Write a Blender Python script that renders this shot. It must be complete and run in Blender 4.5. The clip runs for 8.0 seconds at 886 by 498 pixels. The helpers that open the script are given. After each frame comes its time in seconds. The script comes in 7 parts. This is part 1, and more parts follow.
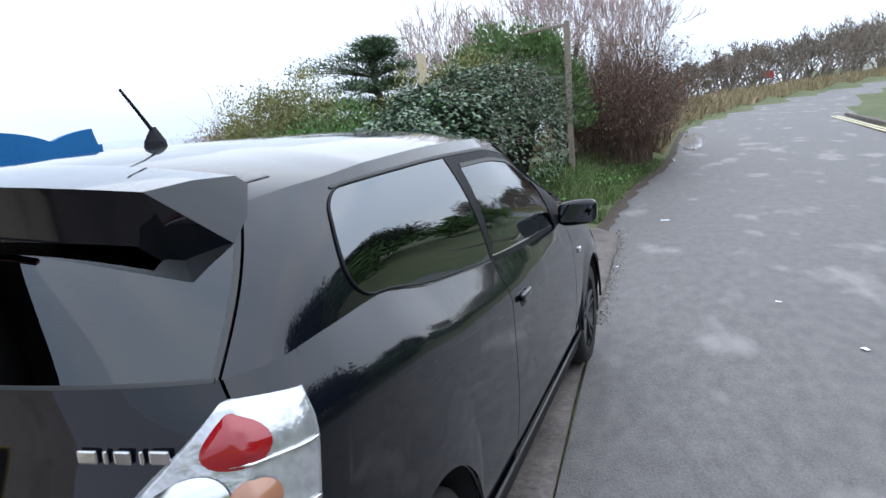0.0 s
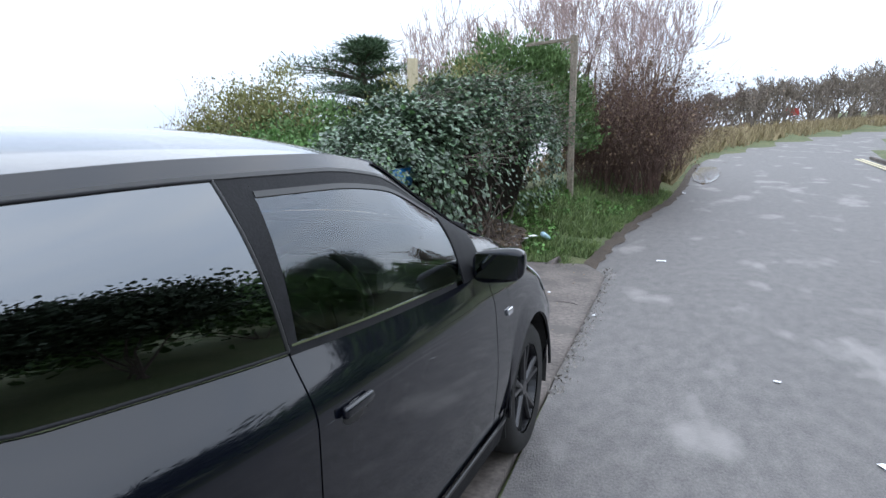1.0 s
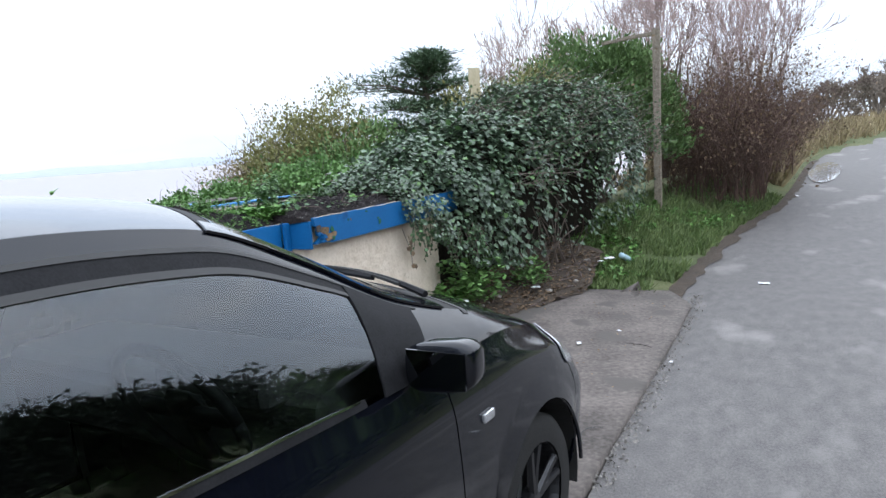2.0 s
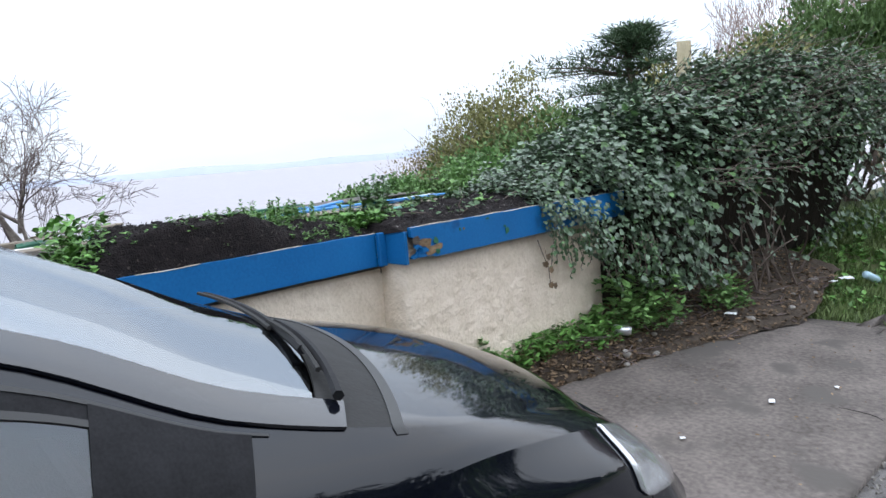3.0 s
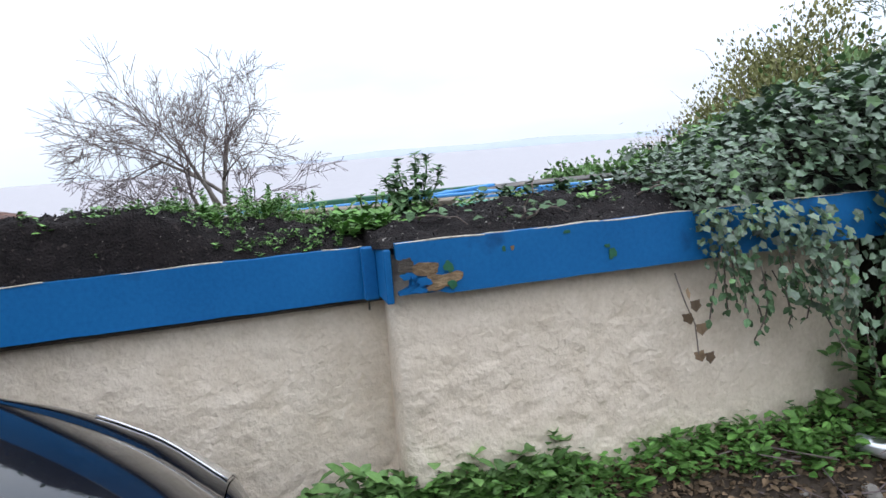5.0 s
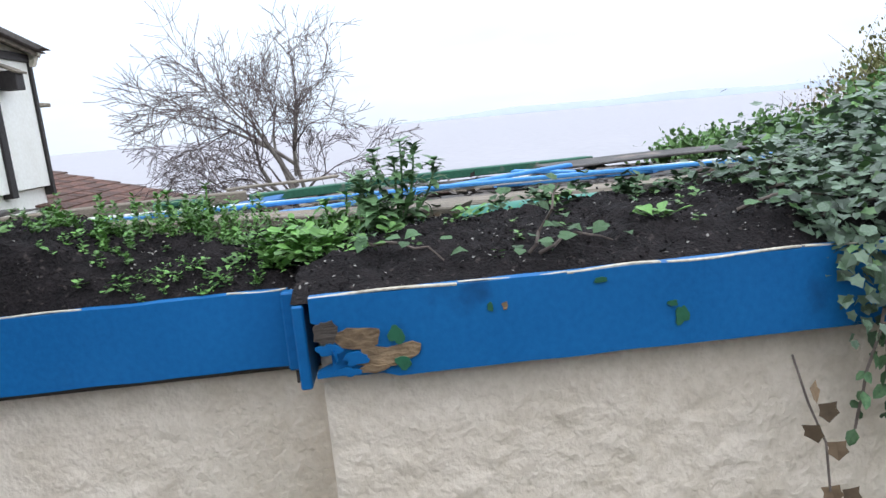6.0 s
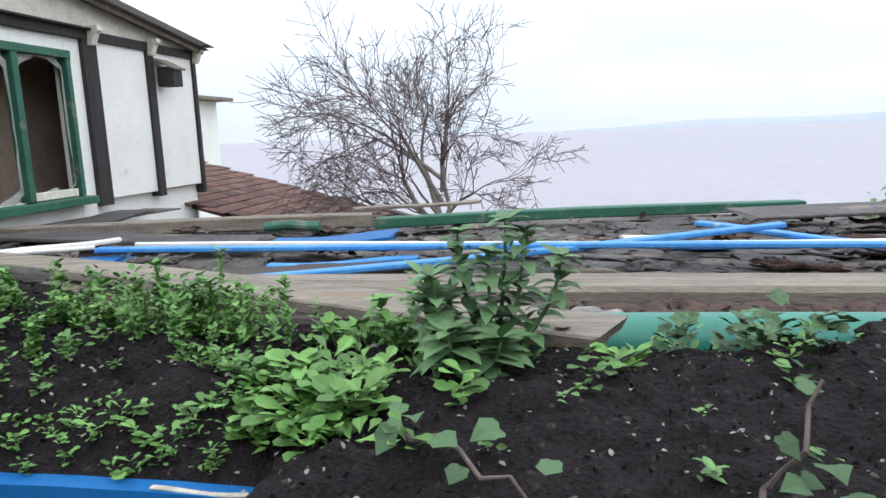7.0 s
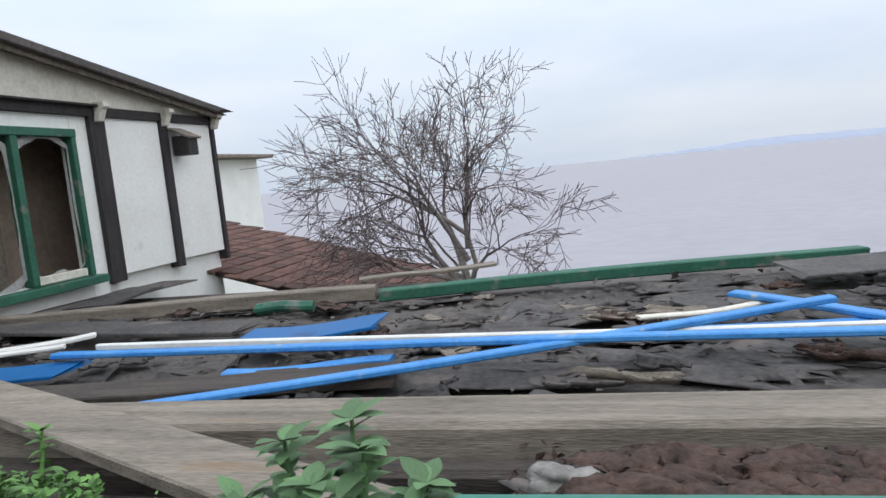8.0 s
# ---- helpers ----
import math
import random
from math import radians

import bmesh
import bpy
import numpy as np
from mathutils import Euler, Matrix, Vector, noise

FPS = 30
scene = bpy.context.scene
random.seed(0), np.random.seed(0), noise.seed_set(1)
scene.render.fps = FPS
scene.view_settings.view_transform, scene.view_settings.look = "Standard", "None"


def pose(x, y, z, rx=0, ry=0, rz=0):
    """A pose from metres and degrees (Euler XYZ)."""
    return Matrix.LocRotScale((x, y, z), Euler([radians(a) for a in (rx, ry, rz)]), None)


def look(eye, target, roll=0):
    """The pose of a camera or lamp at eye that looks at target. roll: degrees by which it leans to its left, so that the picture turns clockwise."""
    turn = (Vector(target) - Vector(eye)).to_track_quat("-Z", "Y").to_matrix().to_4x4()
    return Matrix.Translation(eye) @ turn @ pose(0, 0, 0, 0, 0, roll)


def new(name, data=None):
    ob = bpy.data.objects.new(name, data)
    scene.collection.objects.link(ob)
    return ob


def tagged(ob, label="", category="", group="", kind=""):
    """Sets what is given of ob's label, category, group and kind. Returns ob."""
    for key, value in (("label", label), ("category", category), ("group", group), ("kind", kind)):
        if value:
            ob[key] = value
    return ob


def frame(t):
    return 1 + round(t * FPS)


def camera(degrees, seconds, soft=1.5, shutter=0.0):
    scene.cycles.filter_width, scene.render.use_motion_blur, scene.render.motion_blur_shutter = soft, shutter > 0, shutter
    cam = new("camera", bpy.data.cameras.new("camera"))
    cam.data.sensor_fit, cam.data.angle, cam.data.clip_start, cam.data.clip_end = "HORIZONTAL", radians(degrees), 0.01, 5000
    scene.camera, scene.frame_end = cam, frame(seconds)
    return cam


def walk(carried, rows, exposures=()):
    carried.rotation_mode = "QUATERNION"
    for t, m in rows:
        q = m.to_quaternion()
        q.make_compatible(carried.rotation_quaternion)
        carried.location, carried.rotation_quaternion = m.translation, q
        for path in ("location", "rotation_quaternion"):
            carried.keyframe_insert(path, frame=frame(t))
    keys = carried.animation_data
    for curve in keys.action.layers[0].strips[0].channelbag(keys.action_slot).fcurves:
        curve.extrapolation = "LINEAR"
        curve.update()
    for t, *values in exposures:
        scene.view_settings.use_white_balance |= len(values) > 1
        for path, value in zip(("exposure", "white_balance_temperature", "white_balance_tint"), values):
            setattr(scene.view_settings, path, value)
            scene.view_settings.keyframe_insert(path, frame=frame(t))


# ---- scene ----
cam = camera(66.0, 8.0)
PATH = [
    (0, (0.424, -0.711, 1.53), (-0.163, 1.164, 1.153), -4.6),
    (0.5, (0.572, -0.212, 1.53), (-0.037, 1.657, 1.162), -6.2),
    (1, (0.631, 0.3, 1.496), (0.011, 2.17, 1.156), -0.3),
    (2.3, (0.848, 1.544, 1.541), (-0.136, 3.26, 1.243), -5.0),
    (2.5, (0.874, 1.77, 1.514), (-0.19, 3.436, 1.209), -4.9),
    (3, (0.834, 2.286, 1.524), (-0.611, 3.64, 1.241), -4.6),
    (3.5, (0.778, 2.745, 1.503), (-0.572, 4.188, 1.195), -4.0),
    (4, (0.712, 3.256, 1.503), (-0.811, 4.518, 1.206), -3.9),
    (4.5, (0.497, 3.648, 1.43), (-1.121, 4.786, 1.135), 0.4),
    (5, (0.258, 4.067, 1.431), (-1.654, 4.58, 1.141), -4.5),
    (5.2, (0.122, 4.198, 1.433), (-1.838, 4.486, 1.152), -4.4),
    (6.3, (-0.677, 4.722, 1.495), (-2.632, 4.761, 1.079), -5.3),
    (6.5, (-0.82, 4.751, 1.512), (-2.78, 4.616, 1.139), -4.7),
    (7, (-1.216, 4.734, 1.547), (-3.156, 4.386, 1.209), -2.1),
    (7.5, (-1.494, 4.853, 1.567), (-3.349, 4.168, 1.264), -4.4),
    (8, (-1.609, 4.921, 1.648), (-3.529, 4.407, 1.427), -5.6),
]
EXPOSURES = [(0.0, 0.24, 6250, 10), (1.0, 0.28, 6250, 10), (2.5, 0.29, 6450, 10), (3.0, 0.20, 6450, 10), (4.0, 0.25, 6550, 10), (4.5, 0.16, 6550, 10), (5.0, 0.13, 6500, 10), (6.5, 0.19, 6450, 9), (7.0, 0.06, 6550, 10), (7.5, 0.04, 6600, 10), (8.0, -0.36, 6550, 10)]
walk(cam, [(t, look(eye, target, roll)) for t, eye, target, roll in PATH], EXPOSURES)

# ---- light ----
world = bpy.data.worlds.new("overcast_sky")
scene.world = world
world.use_nodes = True
wn, wl = world.node_tree.nodes, world.node_tree.links
wn.clear()
w_out = wn.new("ShaderNodeOutputWorld")
w_bg = wn.new("ShaderNodeBackground")
w_sky = wn.new("ShaderNodeTexSky")
w_sky.sky_type, w_sky.sun_disc = 'NISHITA', False
w_sky.sun_elevation, w_sky.sun_rotation = radians(38), radians(60)
w_gain = wn.new("ShaderNodeMix")
w_gain.data_type, w_gain.blend_type = 'RGBA', 'MIX'
w_gain.inputs[0].default_value = 0.93
w_scale = wn.new("ShaderNodeVectorMath")
w_scale.operation = 'SCALE'
w_scale.inputs[3].default_value = 0.12
w_tc = wn.new("ShaderNodeTexCoord")
w_map = wn.new("ShaderNodeMapping")
w_map.inputs[3].default_value = (1.2, 1.2, 5.0)
w_noise = wn.new("ShaderNodeTexNoise")
w_noise.inputs["Scale"].default_value, w_noise.inputs["Detail"].default_value = 1.6, 5
w_ramp = wn.new("ShaderNodeValToRGB")
w_ramp.color_ramp.elements[0].position, w_ramp.color_ramp.elements[1].position = 0.3, 0.68
w_ramp.color_ramp.elements[0].color = (0.665, 0.79, 0.985, 1)
w_ramp.color_ramp.elements[1].color = (0.885, 0.95, 1.055, 1)
wl.new(w_tc.outputs["Generated"], w_map.inputs[0])
wl.new(w_map.outputs[0], w_noise.inputs["Vector"])
wl.new(w_noise.outputs[0], w_ramp.inputs[0])
wl.new(w_sky.outputs[0], w_scale.inputs[0])
wl.new(w_scale.outputs[0], w_gain.inputs[6])
wl.new(w_ramp.outputs[0], w_gain.inputs[7])
w_sep = wn.new("ShaderNodeSeparateXYZ")
w_dome = wn.new("ShaderNodeMapRange")
w_dome.inputs[1].default_value, w_dome.inputs[2].default_value = 0.02, 0.9
w_dome.inputs[3].default_value, w_dome.inputs[4].default_value = 1.10, 2.4
w_mul = wn.new("ShaderNodeVectorMath")
w_mul.operation = 'SCALE'
wl.new(w_tc.outputs["Generated"], w_sep.inputs[0])
wl.new(w_sep.outputs[2], w_dome.inputs[0])
wl.new(w_gain.outputs[2], w_mul.inputs[0])
wl.new(w_dome.outputs[0], w_mul.inputs[3])
wl.new(w_mul.outputs[0], w_bg.inputs[0])
w_bg.inputs[1].default_value = 1.0
wl.new(w_bg.outputs[0], w_out.inputs[0])

sun_data = bpy.data.lights.new("sun", 'SUN')
sun_data.energy, sun_data.angle, sun_data.color = 1.3, radians(150), (1.0, 0.97, 0.92)
sun = new("sun", sun_data)
sun.matrix_world = look((0, 0, 30), (-12, -9, 0))



# ---- materials ----
def rgba(c):
    return (c[0], c[1], c[2], 1)


def mat(name, a, b, scale=8.0, rough=0.8, bump=0.3, metal=0.0, fine=60.0, spot=None, spot_scale=3.0, spot_at=0.6,
        coat=0.0, island=0.0, stretch=(1, 1, 1), dist=0.01, spec=0.4):
    """Two tones in coarse and fine noise, optional stains with a shape of their own, bump from both."""
    m = bpy.data.materials.new(name)
    m.use_nodes = True
    n, l = m.node_tree.nodes, m.node_tree.links
    p = n["Principled BSDF"]
    tc = n.new("ShaderNodeTexCoord")
    mp = n.new("ShaderNodeMapping")
    mp.inputs[3].default_value = stretch
    l.new(tc.outputs["Object"], mp.inputs[0])
    n1, n2 = n.new("ShaderNodeTexNoise"), n.new("ShaderNodeTexNoise")
    n1.inputs["Scale"].default_value, n2.inputs["Scale"].default_value = scale, fine
    n1.inputs["Detail"].default_value, n2.inputs["Detail"].default_value = 6, 3
    l.new(mp.outputs[0], n1.inputs["Vector"])
    l.new(mp.outputs[0], n2.inputs["Vector"])
    mixf = n.new("ShaderNodeMath")
    mixf.operation = 'MULTIPLY_ADD'
    mixf.inputs[1].default_value = 0.45
    l.new(n2.outputs[0], mixf.inputs[0])
    half = n.new("ShaderNodeMath")
    half.operation = 'MULTIPLY'
    half.inputs[1].default_value = 0.55
    l.new(n1.outputs[0], half.inputs[0])
    l.new(half.outputs[0], mixf.inputs[2])
    ramp = n.new("ShaderNodeValToRGB")
    ramp.color_ramp.elements[0].position, ramp.color_ramp.elements[1].position = 0.34, 0.66
    ramp.color_ramp.elements[0].color, ramp.color_ramp.elements[1].color = rgba(a), rgba(b)
    l.new(mixf.outputs[0], ramp.inputs[0])
    col = ramp.outputs[0]
    if spot:
        n3 = n.new("ShaderNodeTexNoise")
        n3.inputs["Scale"].default_value, n3.inputs["Detail"].default_value = spot_scale, 8
        l.new(mp.outputs[0], n3.inputs["Vector"])
        r3 = n.new("ShaderNodeValToRGB")
        r3.color_ramp.elements[0].position, r3.color_ramp.elements[1].position = spot_at, spot_at + 0.09
        l.new(n3.outputs[0], r3.inputs[0])
        mx = n.new("ShaderNodeMix")
        mx.data_type = 'RGBA'
        l.new(r3.outputs[0], mx.inputs[0])
        l.new(col, mx.inputs[6])
        mx.inputs[7].default_value = rgba(spot)
        col = mx.outputs[2]
    if island:
        g = n.new("ShaderNodeNewGeometry")
        oi = n.new("ShaderNodeObjectInfo")
        ad = n.new("ShaderNodeMath")
        ad.operation = 'ADD'
        l.new(g.outputs["Random Per Island"], ad.inputs[0])
        l.new(oi.outputs["Random"], ad.inputs[1])
        fr = n.new("ShaderNodeMath")
        fr.operation = 'FRACT'
        l.new(ad.outputs[0], fr.inputs[0])
        mr = n.new("ShaderNodeMapRange")
        mr.inputs[3].default_value, mr.inputs[4].default_value = 1 - island, 1 + island
        l.new(fr.outputs[0], mr.inputs[0])
        hs = n.new("ShaderNodeHueSaturation")
        l.new(mr.outputs[0], hs.inputs["Value"])
        l.new(col, hs.inputs["Color"])
        col = hs.outputs[0]
    l.new(col, p.inputs["Base Color"])
    p.inputs["Metallic"].default_value = metal
    p.inputs["Specular IOR Level"].default_value = spec
    p.inputs["Coat Weight"].default_value = coat
    p.inputs["Coat Roughness"].default_value = 0.04
    rr = n.new("ShaderNodeMapRange")
    rr.inputs[3].default_value, rr.inputs[4].default_value = max(0.02, rough - 0.12), min(1, rough + 0.12)
    l.new(n1.outputs[0], rr.inputs[0])
    l.new(rr.outputs[0], p.inputs["Roughness"])
    if bump:
        bp = n.new("ShaderNodeBump")
        bp.inputs["Strength"].default_value, bp.inputs["Distance"].default_value = bump, dist
        l.new(mixf.outputs[0], bp.inputs["Height"])
        l.new(bp.outputs[0], p.inputs["Normal"])
    return m


def plain(name, c, rough=0.5, metal=0.0, coat=0.0, spec=0.5):
    m = bpy.data.materials.new(name)
    m.use_nodes = True
    p = m.node_tree.nodes["Principled BSDF"]
    p.inputs["Base Color"].default_value = rgba(c)
    p.inputs["Roughness"].default_value, p.inputs["Metallic"].default_value = rough, metal
    p.inputs["Coat Weight"].default_value, p.inputs["Coat Roughness"].default_value = coat, 0.03
    p.inputs["Specular IOR Level"].default_value = spec
    return m


def glass(name, tint, ior=1.5, gloss=1.0):
    """A thin pane: tinted see-through with a Fresnel gloss."""
    m = bpy.data.materials.new(name)
    m.use_nodes = True
    n, l = m.node_tree.nodes, m.node_tree.links
    n.clear()
    out = n.new("ShaderNodeOutputMaterial")
    tr, gl = n.new("ShaderNodeBsdfTransparent"), n.new("ShaderNodeBsdfGlossy")
    tr.inputs[0].default_value = rgba(tint)
    gl.inputs[0].default_value = (gloss * 0.90, gloss * 0.95, gloss, 1)
    gl.inputs["Roughness"].default_value = 0.015
    fr, mx = n.new("ShaderNodeFresnel"), n.new("ShaderNodeMixShader")
    fr.inputs[0].default_value = ior
    l.new(fr.outputs[0], mx.inputs[0])
    l.new(tr.outputs[0], mx.inputs[1])
    l.new(gl.outputs[0], mx.inputs[2])
    l.new(mx.outputs[0], out.inputs[0])
    return m


M_ASPHALT = mat("asphalt", (0.064, 0.059, 0.057), (0.150, 0.139, 0.132), 11.0, 0.68, 0.9, fine=110, spot=(0.195, 0.182, 0.172), spot_scale=1.7, spot_at=0.575, dist=0.014, stretch=(1, 0.5, 1), spec=0.5)
M_CONCRETE = mat("old_concrete", (0.050, 0.042, 0.037), (0.178, 0.151, 0.136), 1.9, 0.85, 0.4, fine=38, spot=(0.085, 0.075, 0.067), spot_scale=3.0, spot_at=0.56)
M_EARTH = mat("leafy_earth", (0.030, 0.022, 0.016), (0.078, 0.058, 0.042), 6, 0.95, 0.9, fine=45, dist=0.02)
M_GRASS_GROUND = mat("grass_ground", (0.05, 0.075, 0.022), (0.13, 0.13, 0.06), 0.9, 0.95, 0.9, fine=25, dist=0.05)
M_DRY = mat("dry_grass", (0.22, 0.17, 0.09), (0.36, 0.30, 0.18), 2, 0.95, 0.5, island=0.3)
M_SOIL = mat("black_compost", (0.006, 0.005, 0.005), (0.024, 0.019, 0.019), 22, 0.95, 1.0, fine=140, dist=0.03, spot=(0.06, 0.048, 0.043), spot_scale=60, spot_at=0.62, spec=0.15)
M_RENDER = mat("roughcast_cream", (0.63, 0.530, 0.415), (0.78, 0.675, 0.56), 9, 0.95, 0.85, fine=60, dist=0.018, spot=(0.47, 0.40, 0.315), spot_scale=2.2, spot_at=0.63)
M_BLUE = mat("blue_paint", (0.003, 0.094, 0.270), (0.006, 0.128, 0.345), 3, 0.5, 0.3, fine=70, spot=(0.004, 0.066, 0.19), spot_scale=5, spot_at=0.64, dist=0.004, spec=0.28)
M_BLUE_STRIP = mat("light_blue_paint", (0.03, 0.20, 0.52), (0.08, 0.30, 0.62), 9, 0.5, 0.3, fine=60, dist=0.004, spot=(0.30, 0.36, 0.42), spot_scale=14, spot_at=0.64)
M_ROT = mat("rotten_wood", (0.05, 0.03, 0.018), (0.28, 0.19, 0.11), 9, 0.95, 1.0, fine=60, stretch=(1, 0.6, 1.2), dist=0.02)
M_ROTDARK = mat("dark_rotten_wood", (0.022, 0.014, 0.011), (0.11, 0.065, 0.048), 12, 0.95, 1.0, fine=70, dist=0.02)
M_GREENPAINT = mat("green_paint", (0.014, 0.085, 0.05), (0.035, 0.14, 0.085), 6, 0.6, 0.4, fine=60, spot=(0.17, 0.165, 0.14), spot_scale=9, spot_at=0.58)
M_MINT = mat("mint_plastic", (0.022, 0.160, 0.112), (0.042, 0.215, 0.155), 4, 0.40, 0.1, fine=50, spot=(0.10, 0.20, 0.15), spot_scale=5, spot_at=0.62)
M_GREYWOOD = mat("weathered_wood", (0.11, 0.09, 0.07), (0.33, 0.28, 0.22), 5, 0.9, 0.8, fine=70, stretch=(6, 0.5, 6), dist=0.008, spot=(0.20, 0.11, 0.04), spot_scale=2.5, spot_at=0.66)
M_DARKWOOD = mat("wet_dark_wood", (0.022, 0.016, 0.013), (0.10, 0.08, 0.065), 6, 0.8, 0.8, fine=60, stretch=(6, 0.6, 6), dist=0.01)
M_TIMBER = mat("black_stained_timber", (0.016, 0.013, 0.013), (0.05, 0.042, 0.04), 6, 0.75, 0.5, fine=50, stretch=(5, 5, 0.6))
M_FELT = mat("roofing_felt", (0.055, 0.047, 0.042), (0.145, 0.126, 0.112), 2.2, 0.85, 0.7, fine=45, spot=(0.23, 0.17, 0.15), spot_scale=1.6, spot_at=0.62)
M_SLATE = mat("broken_felt_sheet", (0.040, 0.036, 0.034), (0.13, 0.117, 0.108), 5, 0.85, 0.8, fine=45, spot=(0.19, 0.15, 0.125), spot_scale=4, spot_at=0.6, island=0.35)
M_WHITEWALL = mat("dirty_white_render", (0.80, 0.78, 0.71), (0.92, 0.91, 0.86), 3, 0.85, 0.4, fine=35, spot=(0.46, 0.44, 0.36), spot_scale=2.0, spot_at=0.66)
M_LIP = mat("worn_cream_edge", (0.30, 0.26, 0.20), (0.60, 0.55, 0.45), 22, 0.8, 0.5, fine=90)
M_OLDGREEN = mat("old_green_paint", (0.010, 0.075, 0.038), (0.022, 0.12, 0.06), 9, 0.6, 0.3, fine=60)
M_CREAMPAINT = mat("flaking_cream_paint", (0.55, 0.50, 0.40), (0.78, 0.74, 0.64), 8, 0.7, 0.5, fine=40)
M_TILE = mat("brown_roof_tile", (0.055, 0.026, 0.018), (0.15, 0.07, 0.05), 4, 0.85, 0.6, fine=40, island=0.35)
M_PALEWOOD = mat("pale_post", (0.42, 0.35, 0.22), (0.62, 0.54, 0.38), 5, 0.85, 0.5, fine=40, stretch=(5, 5, 0.6))
M_WHITEPVC = mat("white_strip", (0.68, 0.66, 0.60), (0.82, 0.81, 0.77), 5, 0.4, 0.1, fine=40)
M_IVY = mat("ivy_leaf", (0.040, 0.074, 0.041), (0.112, 0.168, 0.096), 9, 0.40, 0.2, fine=30, island=0.55, spec=0.6)
M_HEDGE = mat("unseen_hedge_leaf", (0.020, 0.032, 0.016), (0.050, 0.070, 0.036), 3, 0.6, 0.2, fine=20, island=0.4, spec=0.3)
M_SHOOTLEAF = mat("creeping_ivy_leaf", (0.045, 0.095, 0.042), (0.10, 0.165, 0.078), 40, 0.6, 0.3, fine=160, island=0.35, spec=0.2)
M_IVYPALE = mat("ivy_leaf_pale", (0.07, 0.15, 0.045), (0.13, 0.22, 0.085), 9, 0.45, 0.2, fine=30, island=0.35)
M_WEED = mat("bright_weed", (0.062, 0.165, 0.028), (0.145, 0.285, 0.068), 12, 0.55, 0.2, fine=40, island=0.4)
M_WEEDDARK = mat("dark_weed", (0.065, 0.150, 0.036), (0.15, 0.265, 0.08), 12, 0.55, 0.2, fine=40, island=0.4)
M_OLIVE = mat("olive_foliage", (0.14, 0.145, 0.05), (0.26, 0.25, 0.10), 5, 0.7, 0.2, fine=30, island=0.28)
M_RUSSET = mat("russet_foliage", (0.19, 0.15, 0.075), (0.31, 0.25, 0.14), 5, 0.7, 0.2, fine=30, island=0.28)
M_PINE = mat("pine_foliage", (0.042, 0.08, 0.042), (0.105, 0.16, 0.085), 5, 0.7, 0.2, fine=30, island=0.4)
M_CONIFER = mat("conifer_foliage", (0.065, 0.125, 0.036), (0.13, 0.205, 0.066), 5, 0.7, 0.2, fine=30, island=0.25)
M_GRASS = mat("grass_blades", (0.068, 0.115, 0.030), (0.175, 0.225, 0.085), 5, 0.6, 0.1, fine=30, island=0.4)
M_BRAMBLE = mat("bramble_stem", (0.055, 0.030, 0.024), (0.13, 0.080, 0.062), 8, 0.85, 0.3, fine=40, island=0.35)
M_DEADLEAF = mat("dead_leaf", (0.075, 0.048, 0.028), (0.22, 0.15, 0.09), 9, 0.85, 0.3, fine=30, island=0.5)
M_BARK = mat("bark", (0.075, 0.055, 0.045), (0.16, 0.125, 0.105), 8, 0.9, 0.6, fine=50)
# near-black for the ivy's inner shade and for the rotten log
M_INNER = mat("ivy_shade_and_black_rot", (0.010, 0.009, 0.007), (0.035, 0.028, 0.022), 14, 0.95, 1.0, fine=60, dist=0.03, stretch=(1, 1, 0.3), spec=0.1)
M_PALEBARK = mat("pale_bark", (0.20, 0.17, 0.15), (0.36, 0.32, 0.29), 8, 0.9, 0.6, fine=50)
M_TWIG = mat("bare_twig", (0.095, 0.072, 0.072), (0.18, 0.14, 0.135), 8, 0.9, 0.2, fine=40)
M_REDTWIG = mat("reddish_twig", (0.27, 0.20, 0.185), (0.44, 0.34, 0.32), 3, 0.9, 0.2, fine=40, island=0.25)
M_FARTWIG = mat("distant_twig", (0.13, 0.105, 0.085), (0.22, 0.185, 0.15), 1, 0.9, 0.2, fine=10, island=0.3)
M_PAINT = mat("black_car_paint", (0.0020, 0.0026, 0.0050), (0.0034, 0.0042, 0.0078), 3, 0.3, 0.0, coat=1.0, fine=300, spec=0.02)
M_PAINT.node_tree.nodes["Principled BSDF"].inputs["Coat IOR"].default_value = 1.50
M_PAINT.node_tree.nodes["Principled BSDF"].inputs["Specular Tint"].default_value = (0.7, 0.85, 1.0, 1)
M_TRIM = mat("black_plastic", (0.012, 0.012, 0.013), (0.022, 0.022, 0.024), 20, 0.55, 0.15, fine=200, spec=0.08)
M_RUBBER = mat("rubber", (0.010, 0.010, 0.010), (0.022, 0.021, 0.020), 20, 0.8, 0.2, fine=120)
M_ALLOY = plain("black_alloy", (0.018, 0.018, 0.020), 0.35, 0.4, 0.3)
M_CHROME = plain("chrome", (0.75, 0.75, 0.76), 0.12, 1.0)
M_MIRROR = plain("dark_mirror", (0.16, 0.17, 0.19), 0.03, 1.0)
M_REDLENS = plain("red_lens", (0.28, 0.006, 0.010), 0.12, 0.0, 1.0)
M_AMBERLENS = plain("amber_lens", (0.35, 0.16, 0.09), 0.15, 0.0, 1.0)
M_LAMPBACK = mat("lamp_reflector", (0.45, 0.46, 0.48), (0.72, 0.73, 0.75), 22, 0.2, 0.3, metal=0.7, fine=60, coat=1.0)
M_GLASS = glass("window_glass", (0.62, 0.68, 0.66), 1.75)
M_PRIVACY = glass("privacy_glass", (0.06, 0.065, 0.07), 2.35)
M_REARGLASS = glass("rear_glass", (0.05, 0.055, 0.06), 1.6)
